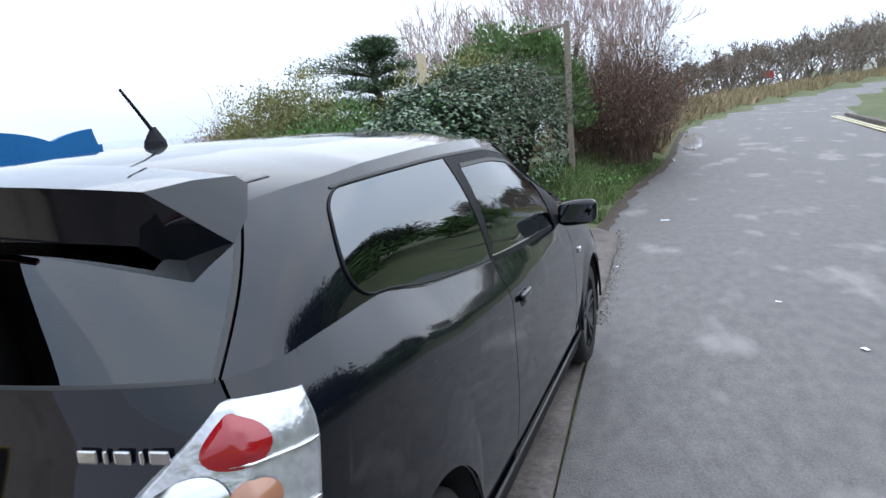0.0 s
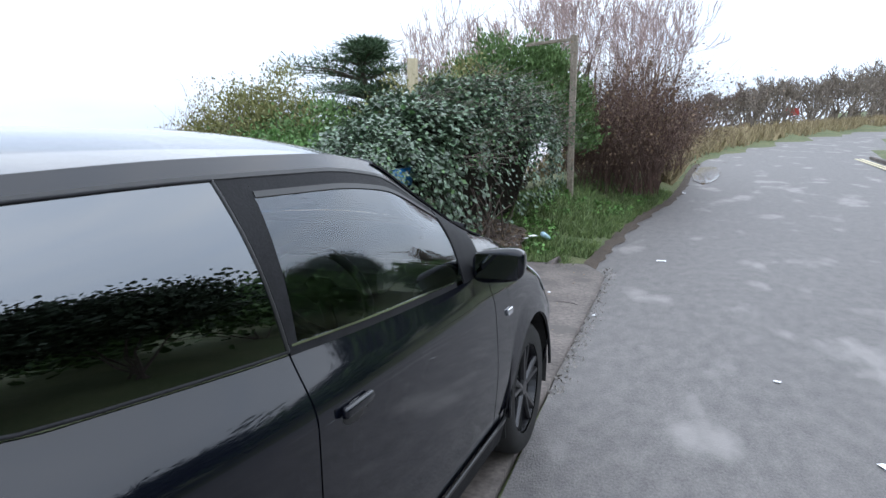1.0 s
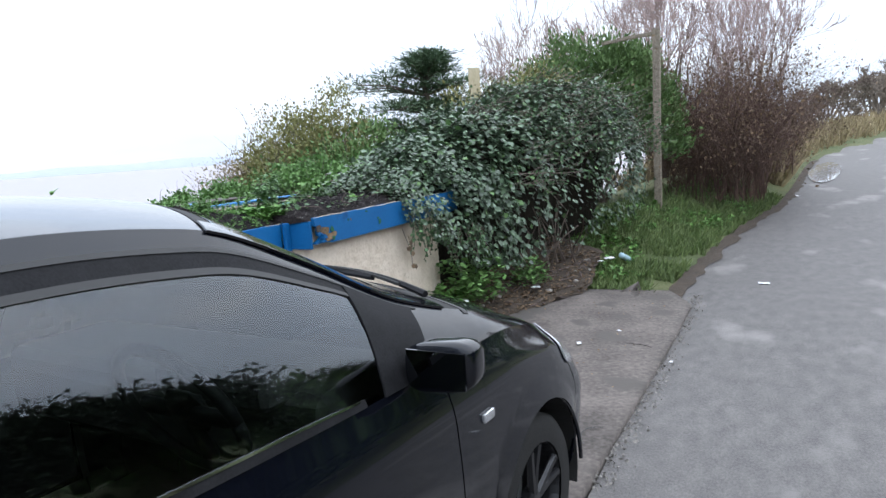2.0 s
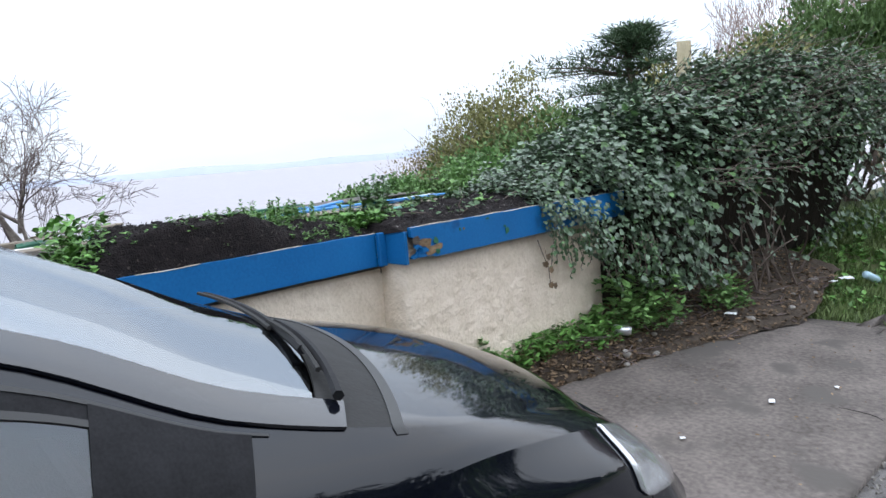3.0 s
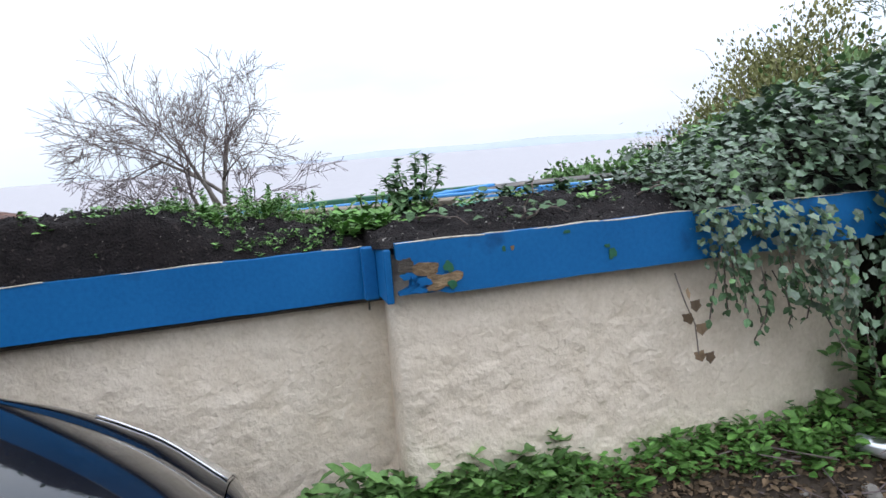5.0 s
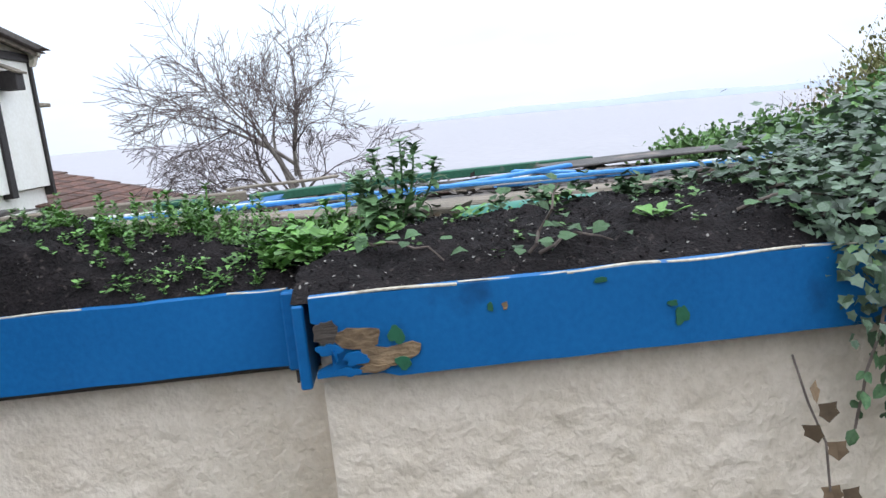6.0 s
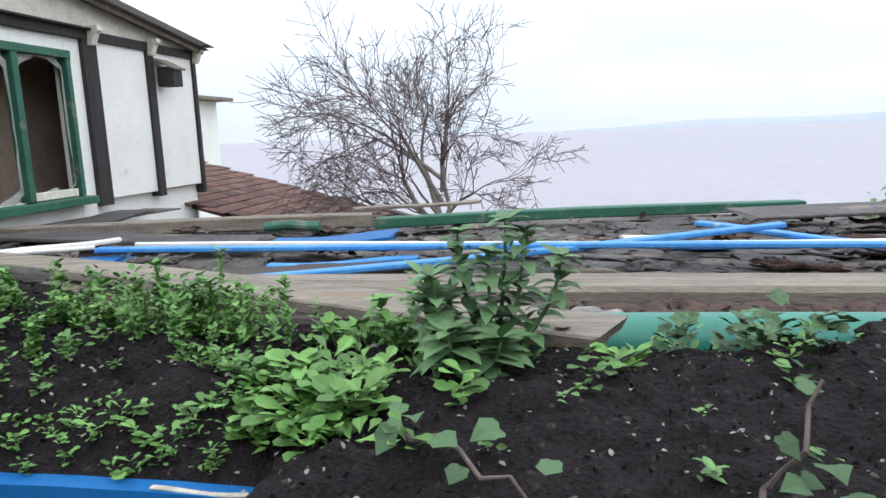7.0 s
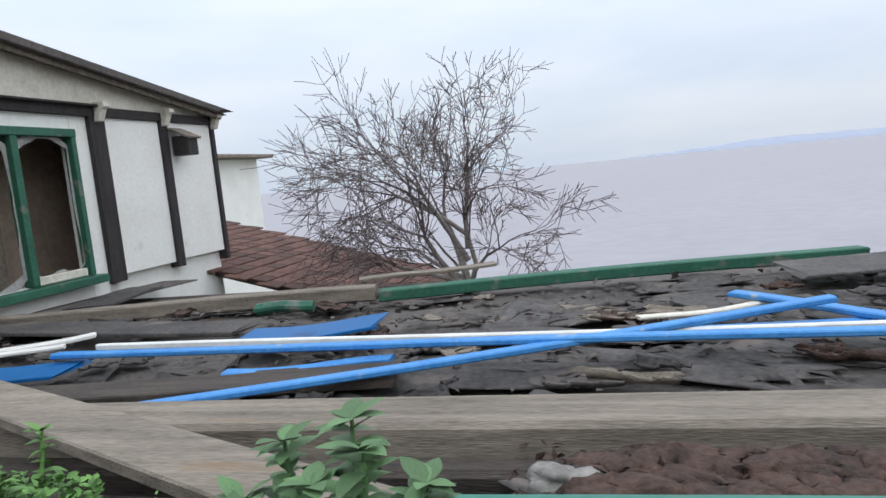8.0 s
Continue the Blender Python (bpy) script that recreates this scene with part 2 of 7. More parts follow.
M_SCREEN = glass("windscreen_glass", (0.60, 0.70, 0.68), 3.4)
M_SEAT = mat("seat_fabric", (0.015, 0.015, 0.016), (0.05, 0.05, 0.052), 10, 0.95, 0.3, fine=200)
M_DASH = mat("grey_dashboard", (0.05, 0.05, 0.052), (0.09, 0.09, 0.092), 10, 0.8, 0.2, fine=200)
M_YELLOW = plain("plate_yellow", (0.62, 0.40, 0.01), 0.4)
M_DARKBAR = plain("plate_dark", (0.02, 0.02, 0.02), 0.5)
M_PAPER = mat("white_litter", (0.68, 0.69, 0.70), (0.84, 0.85, 0.86), 12, 0.6, 0.3, fine=50)
M_TINMETAL = plain("tin_metal", (0.62, 0.63, 0.65), 0.28, 0.8)
M_BOTTLE = plain("pale_blue_plastic", (0.45, 0.62, 0.72), 0.2)
M_STONE = mat("stone", (0.16, 0.145, 0.13), (0.32, 0.30, 0.27), 12, 0.9, 0.6, fine=60)
M_YLINE = mat("worn_yellow_line", (0.55, 0.48, 0.30), (0.68, 0.62, 0.45), 5, 0.8, 0.2, fine=50)
M_REDSIGN = plain("red_sign", (0.45, 0.05, 0.04), 0.6)
M_DARKROOM = mat("dark_room", (0.34, 0.26, 0.20), (0.50, 0.40, 0.31), 3, 0.9, 0.3, fine=30)
M_CURTAIN = mat("ragged_net", (0.30, 0.29, 0.27), (0.48, 0.46, 0.43), 9, 0.9, 0.4, fine=60)
M_SEA = mat("grey_sea", (0.295, 0.275, 0.29), (0.355, 0.335, 0.35), 0.02, 0.55, 0.0, fine=0.15, spec=0.25)
M_HAZED_LAND = mat("hazed_coast", (0.60, 0.66, 0.78), (0.64, 0.70, 0.81), 0.002, 1.0, 0.0, fine=0.01, spec=0.0)


# ---- builders ----
RNG = np.random.default_rng(7)


def thing(name, label, category, at=(0, 0, 0), group="", kind="", rz=0.0):
    ob = new(name)
    ob.matrix_basis = pose(*at, 0, 0, rz)
    ob.empty_display_size = 0.1
    return tagged(ob, label, category, group, kind)


def mesh_of(bm, name):
    me = bpy.data.meshes.new(name)
    bm.normal_update()
    bm.to_mesh(me)
    bm.free()
    return me


def part(name, shape, material, parent=None, label="", smooth=False, solid=0.0, crisp=False):
    """Links a bmesh or mesh as one object, under a thing or a part. Coordinates are in the parent's space."""
    me = mesh_of(shape, name) if isinstance(shape, bmesh.types.BMesh) else shape
    if not me.materials:
        me.materials.append(material)
    if smooth:
        me.shade_smooth()
    ob = new(name, me)
    ob.parent = parent
    if label:
        ob["label"] = label
    if solid:
        s = ob.modifiers.new("thickness", 'SOLIDIFY')
        s.thickness, s.offset = solid, -1
        if crisp:
            ob.modifiers.new("crisp_edges", 'EDGE_SPLIT').split_angle = radians(40)
    return ob


def block(size, at=(0, 0, 0), bevel=0.0, turn=None, bm=None, segs=1):
    """A bevelled block, its centre at at."""
    bm = bm or bmesh.new()
    b = bmesh.new()
    bmesh.ops.create_cube(b, size=1)
    bmesh.ops.scale(b, vec=size, verts=b.verts)
    if bevel:
        bmesh.ops.bevel(b, geom=b.edges[:], offset=bevel, segments=segs, affect='EDGES', profile=0.6)
    m = Matrix.Translation(at) @ (turn.to_4x4() if turn else Matrix())
    bmesh.ops.transform(b, matrix=m, verts=b.verts)
    tmp = bpy.data.meshes.new("tmp")
    b.to_mesh(tmp)
    b.free()
    bm.from_mesh(tmp)
    bpy.data.meshes.remove(tmp)
    return bm


def beam(p0, p1, w, h, bevel=0.004, cuts=8, warp=0.006, seed=0, taper=1.0):
    """A board from p0 to p1, w wide and h thick, with bevelled edges and a slight warp."""
    r = random.Random(seed)
    a, b = Vector(p0), Vector(p1)
    d = (b - a)
    length = d.length
    d.normalize()
    side = d.cross(Vector((0, 0, 1))).normalized()
    up = side.cross(d).normalized()
    bm = bmesh.new()
    prof = [(-w / 2 + bevel, -h / 2), (w / 2 - bevel, -h / 2), (w / 2, -h / 2 + bevel), (w / 2, h / 2 - bevel),
            (w / 2 - bevel, h / 2), (-w / 2 + bevel, h / 2), (-w / 2, h / 2 - bevel), (-w / 2, -h / 2 + bevel)]
    rings = []
    ph = r.uniform(0, 6)
    for i in range(cuts + 1):
        t = i / cuts
        c = a + d * (length * t) + up * (warp * math.sin(ph + 5 * t)) + side * (warp * math.sin(ph * 2 + 4 * t))
        k = 1 + (taper - 1) * t
        e = r.uniform(-0.02, 0.02) * w if i in (0, cuts) else 0
        rings.append([bm.verts.new(c + side * (x * k) + up * (y * k) + d * (e + (r.uniform(-0.1, 0.1) * w if i in (0, cuts) else 0))) for x, y in prof])
    for q, s in zip(rings, rings[1:]):
        for j in range(8):
            bm.faces.new((q[j], q[(j + 1) % 8], s[(j + 1) % 8], s[j]))
    bm.faces.new(rings[0][::-1])
    bm.faces.new(rings[-1])
    return bm


def tube(points, radii, sides=6, bm=None, cap=True):
    bm = bm or bmesh.new()
    rings = []
    for i, p in enumerate(points):
        p = Vector(p)
        d = (Vector(points[min(i + 1, len(points) - 1)]) - Vector(points[max(i - 1, 0)])).normalized()
        s = d.cross(Vector((0.31, 0.11, 0.94)))
        s = s.normalized() if s.length > 1e-3 else Vector((1, 0, 0))
        u = s.cross(d)
        rr = radii[i] if hasattr(radii, "__len__") else radii
        rings.append([bm.verts.new(p + s * (rr * math.cos(2 * math.pi * k / sides)) + u * (rr * math.sin(2 * math.pi * k / sides))) for k in range(sides)])
    for q, s in zip(rings, rings[1:]):
        for j in range(sides):
            bm.faces.new((q[j], q[(j + 1) % sides], s[(j + 1) % sides], s[j]))
    if cap:
        bm.faces.new(rings[0][::-1])
        bm.faces.new(rings[-1])
    return bm


def lathe(profile, axis='Z', sides=24, bm=None, at=(0, 0, 0), cap=True):
    """Turns (radius, height) pairs round an axis."""
    bm = bm or bmesh.new()
    rings = []
    for r, h in profile:
        ring = []
        for k in range(sides):
            a = 2 * math.pi * k / sides
            c, s = r * math.cos(a), r * math.sin(a)
            v = {'Z': (c, s, h), 'X': (h, c, s), 'Y': (c, h, s)}[axis]
            ring.append(bm.verts.new(Vector(v) + Vector(at)))
        rings.append(ring)
    for q, s in zip(rings, rings[1:]):
        for j in range(sides):
            bm.faces.new((q[j], q[(j + 1) % sides], s[(j + 1) % sides], s[j]))
    if cap:
        bm.faces.new(rings[0][::-1])
        bm.faces.new(rings[-1])
    return bm


def sheet(fn, us, vs):
    """A grid of quads from fn(u, v)."""
    verts = [tuple(fn(u, v)) for u in us for v in vs]
    m = len(vs)
    faces = [(i * m + j, (i + 1) * m + j, (i + 1) * m + j + 1, i * m + j + 1) for i in range(len(us) - 1) for j in range(m - 1)]
    me = bpy.data.meshes.new("sheet")
    me.from_pydata(verts, [], faces)
    me.update()
    return me


# leaf outlines, along +y, with a fold along the midrib
LEAF_OVAL = (np.array([(0, 0, 0), (0.30, 0.35, 0.07), (0.22, 0.75, 0.05), (0, 1.0, -0.06), (-0.22, 0.75, 0.05), (-0.30, 0.35, 0.07), (0, 0.5, 0)], float),
             [(0, 1, 6), (1, 2, 6), (2, 3, 6), (3, 4, 6), (4, 5, 6), (5, 0, 6)])
LEAF_IVY = (np.array([(0, 0, 0), (0.42, -0.05, 0.05), (0.37, 0.28, 0.03), (0.47, 0.52, 0.07), (0.29, 0.66, 0.03), (0, 1.0, -0.08),
                      (-0.29, 0.66, 0.03), (-0.47, 0.52, 0.07), (-0.37, 0.28, 0.03), (-0.42, -0.05, 0.05), (0, 0.4, -0.02)], float),
            [(0, 1, 10), (1, 2, 10), (2, 3, 10), (3, 4, 10), (4, 5, 10), (5, 6, 10), (6, 7, 10), (7, 8, 10), (8, 9, 10), (9, 0, 10)])
HALF = [(0.22, -0.10), (0.42, 0.02), (0.43, 0.22), (0.50, 0.42), (0.36, 0.56), (0.20, 0.76)]
LEAF_ROUND = (np.array([(0, 0, 0)] + [(x, y, 0.09 * abs(x)) for x, y in HALF] + [(0, 1.0, -0.06)] + [(-x, y, 0.09 * abs(x)) for x, y in HALF[::-1]] + [(0, 0.42, -0.03)], float),
              [(k, (k + 1) % 14, 14) for k in range(14)])
LEAF_DART = (np.array([(0, 0, 0), (0.25, 0.4, 0.04), (0, 1, -0.05), (-0.25, 0.4, 0.04)], float), [(0, 1, 2), (0, 2, 3)])
BLADE = (np.array([(-0.05, 0, 0), (0.05, 0, 0), (0.035, 0.6, 0.06), (0, 1, 0.22), (-0.035, 0.6, 0.06)], float), [(0, 1, 2, 4), (4, 2, 3)])
PINE_NEEDLE = (np.array([(-0.05, 0, 0), (0.05, 0, 0), (0.08, 0.55, 0.05), (0, 1, 0), (-0.08, 0.55, 0.05)], float), [(0, 1, 2, 4), (4, 2, 3)])
NEEDLE = (np.array([(-0.12, 0, 0), (0.12, 0, 0), (0.2, 0.55, 0.08), (0, 1, 0), (-0.2, 0.55, 0.08)], float), [(0, 1, 2, 4), (4, 2, 3)])


def leaf_mesh(name, pts, dirs, sizes, outline, facing=None, spin=0.6, rng=None):
    """Leaves at pts, each pointing along dirs, turned to face its facing direction."""
    rng = rng or RNG
    base, faces = outline
    pts, dirs = np.asarray(pts, float), np.asarray(dirs, float)
    n, k = len(pts), len(base)
    dirs = dirs / (np.linalg.norm(dirs, axis=1, keepdims=True) + 1e-9)
    up = np.asarray(facing, float) if facing is not None else np.tile((0, 0, 1.0), (n, 1))
    up = up + rng.normal(0, spin, (n, 3))
    side = np.cross(dirs, up)
    side /= np.linalg.norm(side, axis=1, keepdims=True) + 1e-9
    nor = np.cross(side, dirs)
    s = np.asarray(sizes, float).reshape(-1, 1, 1)
    v = pts[:, None] + s * (base[None, :, 0:1] * side[:, None] + base[None, :, 1:2] * dirs[:, None] + base[None, :, 2:3] * nor[:, None])
    verts = v.reshape(-1, 3)
    allf = []
    groups = {}
    for f in faces:
        groups.setdefault(len(f), []).append(f)
    for cnt, fs in groups.items():
        arr = (np.array(fs)[None] + (np.arange(n) * k)[:, None, None]).reshape(-1, cnt)
        allf += arr.tolist()
    me = bpy.data.meshes.new(name)
    me.from_pydata(verts.tolist(), [], allf)
    me.update()
    return me


def twig_mesh(name, segs, sides=3):
    """Tapered sticks from (p0, p1, r0, r1) rows, joined into one mesh."""
    a = np.array([s[0] for s in segs], float)
    b = np.array([s[1] for s in segs], float)
    r0 = np.array([s[2] for s in segs], float)[:, None]
    r1 = np.array([s[3] for s in segs], float)[:, None]
    d = b - a
    d /= np.linalg.norm(d, axis=1, keepdims=True) + 1e-9
    ref = np.where(np.abs(d[:, 2:3]) > 0.9, np.array([[1.0, 0, 0]]), np.array([[0, 0, 1.0]]))
    s = np.cross(d, ref)
    s /= np.linalg.norm(s, axis=1, keepdims=True) + 1e-9
    u = np.cross(s, d)
    rings = []
    for c, r in ((a, r0), (b, r1)):
        for k in range(sides):
            t = 2 * math.pi * k / sides
            rings.append(c + r * (math.cos(t) * s + math.sin(t) * u))
    v = np.stack(rings, 1).reshape(-1, 3)
    n = len(segs)
    f = np.array([(k, (k + 1) % sides, sides + (k + 1) % sides, sides + k) for k in range(sides)])
    faces = (f[None] + (np.arange(n) * 2 * sides)[:, None, None]).reshape(-1, 4)
    me = bpy.data.meshes.new(name)
    me.from_pydata(v.tolist(), [], faces.tolist())
    me.update()
    return me


def grow(p, d, length, radius, depth, rng, segs, tips, bend=0.18, up=0.12, split=(2, 3), spread=0.55, shrink=0.72, steps=3, side=0.0, thin=0.0):
    """Branches by halves: bent limbs that fork into thinner ones."""
    p, d = np.array(p, float), np.array(d, float)
    r = radius
    for i in range(steps):
        d = d + rng.normal(0, bend, 3) + np.array((0, 0, up))
        d /= np.linalg.norm(d)
        q = p + d * (length / steps)
        r2 = max(thin, r * 0.86)
        segs.append((p, q, r, r2))
        p, r = q, r2
        if depth > 0 and rng.random() < side:
            e = d + rng.normal(0, spread, 3)
            grow(p, e / np.linalg.norm(e), length * 0.6, max(thin, r * 0.5), depth - 1, rng, segs, tips, bend, up, split, spread, shrink, steps, side, thin)
    if depth == 0:
        tips.append((p, d))
        return
    for _ in range(rng.integers(split[0], split[1] + 1)):
        e = d + rng.normal(0, spread, 3)
        e /= np.linalg.norm(e)
        grow(p, e, length * shrink * rng.uniform(0.8, 1.15), max(thin, r * 0.66), depth - 1, rng, segs, tips, bend, up, split, spread, shrink, steps, side, thin)


def hermite(xs, ys):
    """Monotone cubic through the keys."""
    xs, ys = np.array(xs, float), np.array(ys, float)
    h, dl = np.diff(xs), np.diff(ys) / np.diff(xs)
    m = np.zeros_like(ys)
    m[0], m[-1] = dl[0], dl[-1]
    for i in range(1, len(xs) - 1):
        m[i] = 0 if dl[i - 1] * dl[i] <= 0 else 2 * dl[i - 1] * dl[i] / (dl[i - 1] + dl[i])

    def f(x):
        x = min(max(x, xs[0]), xs[-1])
        i = min(int(np.searchsorted(xs, x, 'right')) - 1, len(xs) - 2)
        t = (x - xs[i]) / h[i]
        return float((1 + 2 * t) * (1 - t) ** 2 * ys[i] + t * (1 - t) ** 2 * h[i] * m[i] + t * t * (3 - 2 * t) * ys[i + 1] + t * t * (t - 1) * h[i] * m[i + 1])
    return f


# ---- ground, road, wall ----
EDGE = hermite([-60, 4, 7.5, 11, 15, 24, 36, 61, 100, 160], [0.05, 0.05, -0.15, 0.1, 0.75, 1.5, 4.6, 15, 33, 60])


def rise(y):
    """The road's height: level by the car, then a steady climb."""
    t = max(0.0, y - 8.5)
    return 0.030 * (t * t / (t + 3.0)) if t > 0 else 0.0


def ground_z(x, y):
    e = EDGE(y)
    z = rise(y)
    if x < e:
        d = e - x
        if y > 7.6:
            k = min(1, (y - 7.6) / 2)
            z += k * 0.42 * min(1, d / 1.1) ** 1.2
        elif y > 3.5:
            z += 0.10 * min(1, d / 1.5)
        if d > 2.4:
            z -= (d - 2.4) ** 1.25 * 0.26
    elif x > e + 5.4:
        d = x - e - 5.4
        # the bank is raised beside the car, out of view, for darker reflections
        near = min(1.0, max(0.0, (12 - y) / 10))
        z += 0.11 + (5.0 + 5.0 * near) * min(1.0, max(0, d - 1.5 + near) / (26 - 8 * near)) ** 1.3
    return max(z, -27.0)


def axis_steps(lo, hi, near, fine, grow_by=1.22):
    out = [near]
    s, v = fine, near
    while v < hi:
        v += s
        out.append(v)
        s = s if v < near + 6 else s * grow_by
    s, v = fine, near
    left = []
    while v > lo:
        v -= s
        left.append(v)
        s = s if v > near - 6 else s * grow_by
    return sorted(left + out)


GX = axis_steps(-140, 140, 0.02, 0.25)
GY = axis_steps(-90, 260, 6.0, 0.4)
ground = part("ground", sheet(lambda x, y: (x, y, ground_z(x, y) - 0.03), GX, GY), M_GRASS_GROUND, smooth=True)
tagged(ground, "rough grassy ground beside the road, falling to the sea", "ground", kind="structure")

road = part("road", sheet(lambda s, y: (EDGE(y) - 0.02 + s * 5.4, y, rise(y) + 0.012 * math.sin(s * 3) + 0.004 * noise.noise((s * 6, y, 0))),
                          np.linspace(0, 1, 14), [v for v in GY if -60 < v < 170]), M_ASPHALT, smooth=True)
tagged(road, "worn grey asphalt road climbing away, patched and stained", "road", kind="structure")


def pad_xy(u, v):
    x = 0.03 + 0.02 * math.sin(v * 9) - 1.9 * u
    far = 7.85 - 0.35 * u
    y = -2.2 + (far + 2.2) * v
    if u < 0.25 and v > 0.95:
        x -= (v - 0.95) * 5
    return (x, y, 0.035 + 0.055 * u + 0.006 * noise.noise((x * 3, y * 3, 0)))


pad_mesh = sheet(pad_xy, np.linspace(0, 1, 24), np.linspace(0, 1, 90))
pad_mesh.flip_normals()
pad = part("pavement", pad_mesh, M_CONCRETE, smooth=True, solid=0.09)
tagged(pad, "cracked grey concrete hardstanding with a worn edge", "pavement", kind="structure")

# puddle in the gutter; its pale grey base stands in for reflected sky
M_PUDDLE = plain("sky_pale_water", (0.30, 0.30, 0.31), 0.12, 0.0, 0.6)
puddle = part("puddle", sheet(lambda a, r: (EDGE(20.5 + 2.6 * r * math.sin(a)) + 0.42 + 0.34 * r * math.cos(a) * (1 + 0.3 * noise.noise((a * 2, 0, 5))), 20.5 + 2.6 * r * math.sin(a),
                                             rise(20.5 + 2.6 * r * math.sin(a)) + 0.020), np.linspace(0, 2 * math.pi, 41), np.linspace(0.02, 1, 8)), M_PUDDLE, smooth=True)
tagged(puddle, "shallow puddle at the road edge, reflected sky put into its pale grey", "puddle", kind="structure")

# far kerb with its double line, where a side road joins
kerb = thing("kerb", "pale concrete kerb at a road junction with worn yellow lines", "kerb", kind="structure")
part("kerbstone", beam((6.55, 18, 0.30), (7.1, 27, 0.52), 0.14, 0.14, 0.02, 6, 0.01), M_CONCRETE, kerb)
part("kerbstone", beam((6.55, 18, 0.30), (9.4, 16.6, 0.27), 0.14, 0.14, 0.02, 6, 0.01), M_CONCRETE, kerb)
for k in (0, 1):
    part("road_line", beam((6.25 - 0.16 * k, 17.6, 0.255), (6.8 - 0.16 * k, 27, 0.49), 0.07, 0.02, 0.002, 6, 0), M_YLINE, kerb, "worn double yellow line")
    part("road_line", beam((6.25 - 0.16 * k, 17.65 - 0.16 * k, 0.255), (9.4, 16.2 - 0.16 * k, 0.23), 0.07, 0.02, 0.002, 6, 0), M_YLINE, kerb)

sea = part("water", sheet(lambda x, y: (x, y, -25.0), np.linspace(-5000, 200, 14), np.linspace(-5000, 5000, 14)), M_SEA)
tagged(sea, "flat pale grey-brown sea under cloud", "sea", kind="structure")
# distance haze is put into the coast's pale blue colour
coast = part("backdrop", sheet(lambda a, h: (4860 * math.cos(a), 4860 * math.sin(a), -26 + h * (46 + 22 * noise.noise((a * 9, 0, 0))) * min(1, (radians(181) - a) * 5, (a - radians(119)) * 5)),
                               np.linspace(radians(120), radians(180), 60), (0, 1)), M_HAZED_LAND)
tagged(coast, "far coast beyond the water, its haze put into the pale blue", "coast", kind="structure")

# planter wall: long part by the car, proud pier part with a rounded end
WALL = thing("wall_planter", "cream roughcast retaining wall of a raised planter", "wall", kind="structure")


def rough_wall(pts, z0, z1, name, depth):
    """A wall face along a plan line, with thrown-on render that stands uneven."""
    plan = [Vector(p) for p in pts]
    lens = [0]
    for a, b in zip(plan, plan[1:]):
        lens.append(lens[-1] + (b - a).length)
    xs, ys = hermite(lens, [p.x for p in plan]), hermite(lens, [p.y for p in plan])
    us = np.linspace(0, lens[-1], max(12, int(lens[-1] / 0.014)))
    vs = np.linspace(z0, z1, int((z1 - z0) / 0.014))

    def f(u, z):
        x, y = xs(u), ys(u)
        h = 0.0085 * max(-0.2, noise.noise((x * 30, y * 58, z * 84))) + 0.005 * noise.noise((x * 20, y * 20, z * 26)) + 0.010 * noise.noise((x * 2, y * 2, z * 3))
        return (x + h, y, z)
    return part(name, sheet(f, us, vs), M_RENDER, WALL, smooth=True, solid=depth)


rough_wall([(-1.965, 1.6), (-1.96, 3.2), (-1.958, 4.2), (-1.955, 4.49)], -0.05, 1.10, "long_face", 0.12)
rough_wall([(-2.05, 4.447), (-1.955, 4.443), (-1.86, 4.437), (-1.785, 4.445), (-1.757, 4.49), (-1.755, 5.2), (-1.765, 5.8), (-1.80, 6.15), (-1.90, 6.36), (-2.1, 6.46)], -0.05, 1.12, "pier_face", 0.10)
part("hidden_face", block((0.12, 3.4, 1.1), (-2.03, -0.1, 0.5), 0.01), M_RENDER, WALL)


# fascia boards, with chips of paint and a rotten end
def fascia_board(name, x, y0, y1, z0, z1, label, gnaw=False):
    fb = thing(name, label, "fascia board", (x, y0, z0))
    w, h = y1 - y0, z1 - z0
    us, vs = np.linspace(0, w, max(10, int(w / 0.03))), np.linspace(0, h, 12)

    def f(u, v):
        px, py, pz = 0.0016 * noise.noise((u * 6, v * 10, x)), u, v
        if v == vs[-1] or v == vs[0]:
            pz += 0.003 * noise.noise((u * 9, v, 3))
        if gnaw:
            d = noise.noise((u * 24, v * 30, 2)) * 0.03
            if u < 0.03 + d and 0.02 < v < 0.115:
                py = u + max(0, 0.035 + d - u) * 0.9
            if v < 0.018 and u < 0.15:
                pz += 0.010 + d * 0.4
        return (px, py, pz)
    part("board", sheet(f, us, vs), M_BLUE, fb, solid=0.028)
    r = random.Random(int(y0 * 10))
    u = 0.0
    while u < w - 0.1:
        ln = min(w - u, r.uniform(0.12, 0.5))
        lip = beam((-0.006, u, h + 0.001), (-0.006, u + ln, h + 0.001), r.uniform(0.007, 0.014), r.uniform(0.002, 0.0045), 0.001, 14, 0.0022, int(u * 50))
        part("worn_edge", lip, M_LIP, fb, "bare cream edge where the paint has worn off")
        u += ln + (r.uniform(0.0, 0.02) if gnaw else r.uniform(0.03, 0.35))
    return fb, f


fascia_l, _ = fascia_board("fascia_board", -1.885, -1.0, 4.375, 0.975, 1.142, "bright blue painted timber fascia board along a planter")
fascia_r, fr_f = fascia_board("fascia_board", -1.690, 4.446, 6.35, 1.000, 1.165, "bright blue painted fascia board with a rotten end and flaked paint", True)
fascia_r.rotation_euler = (0, 0, radians(-0.4))


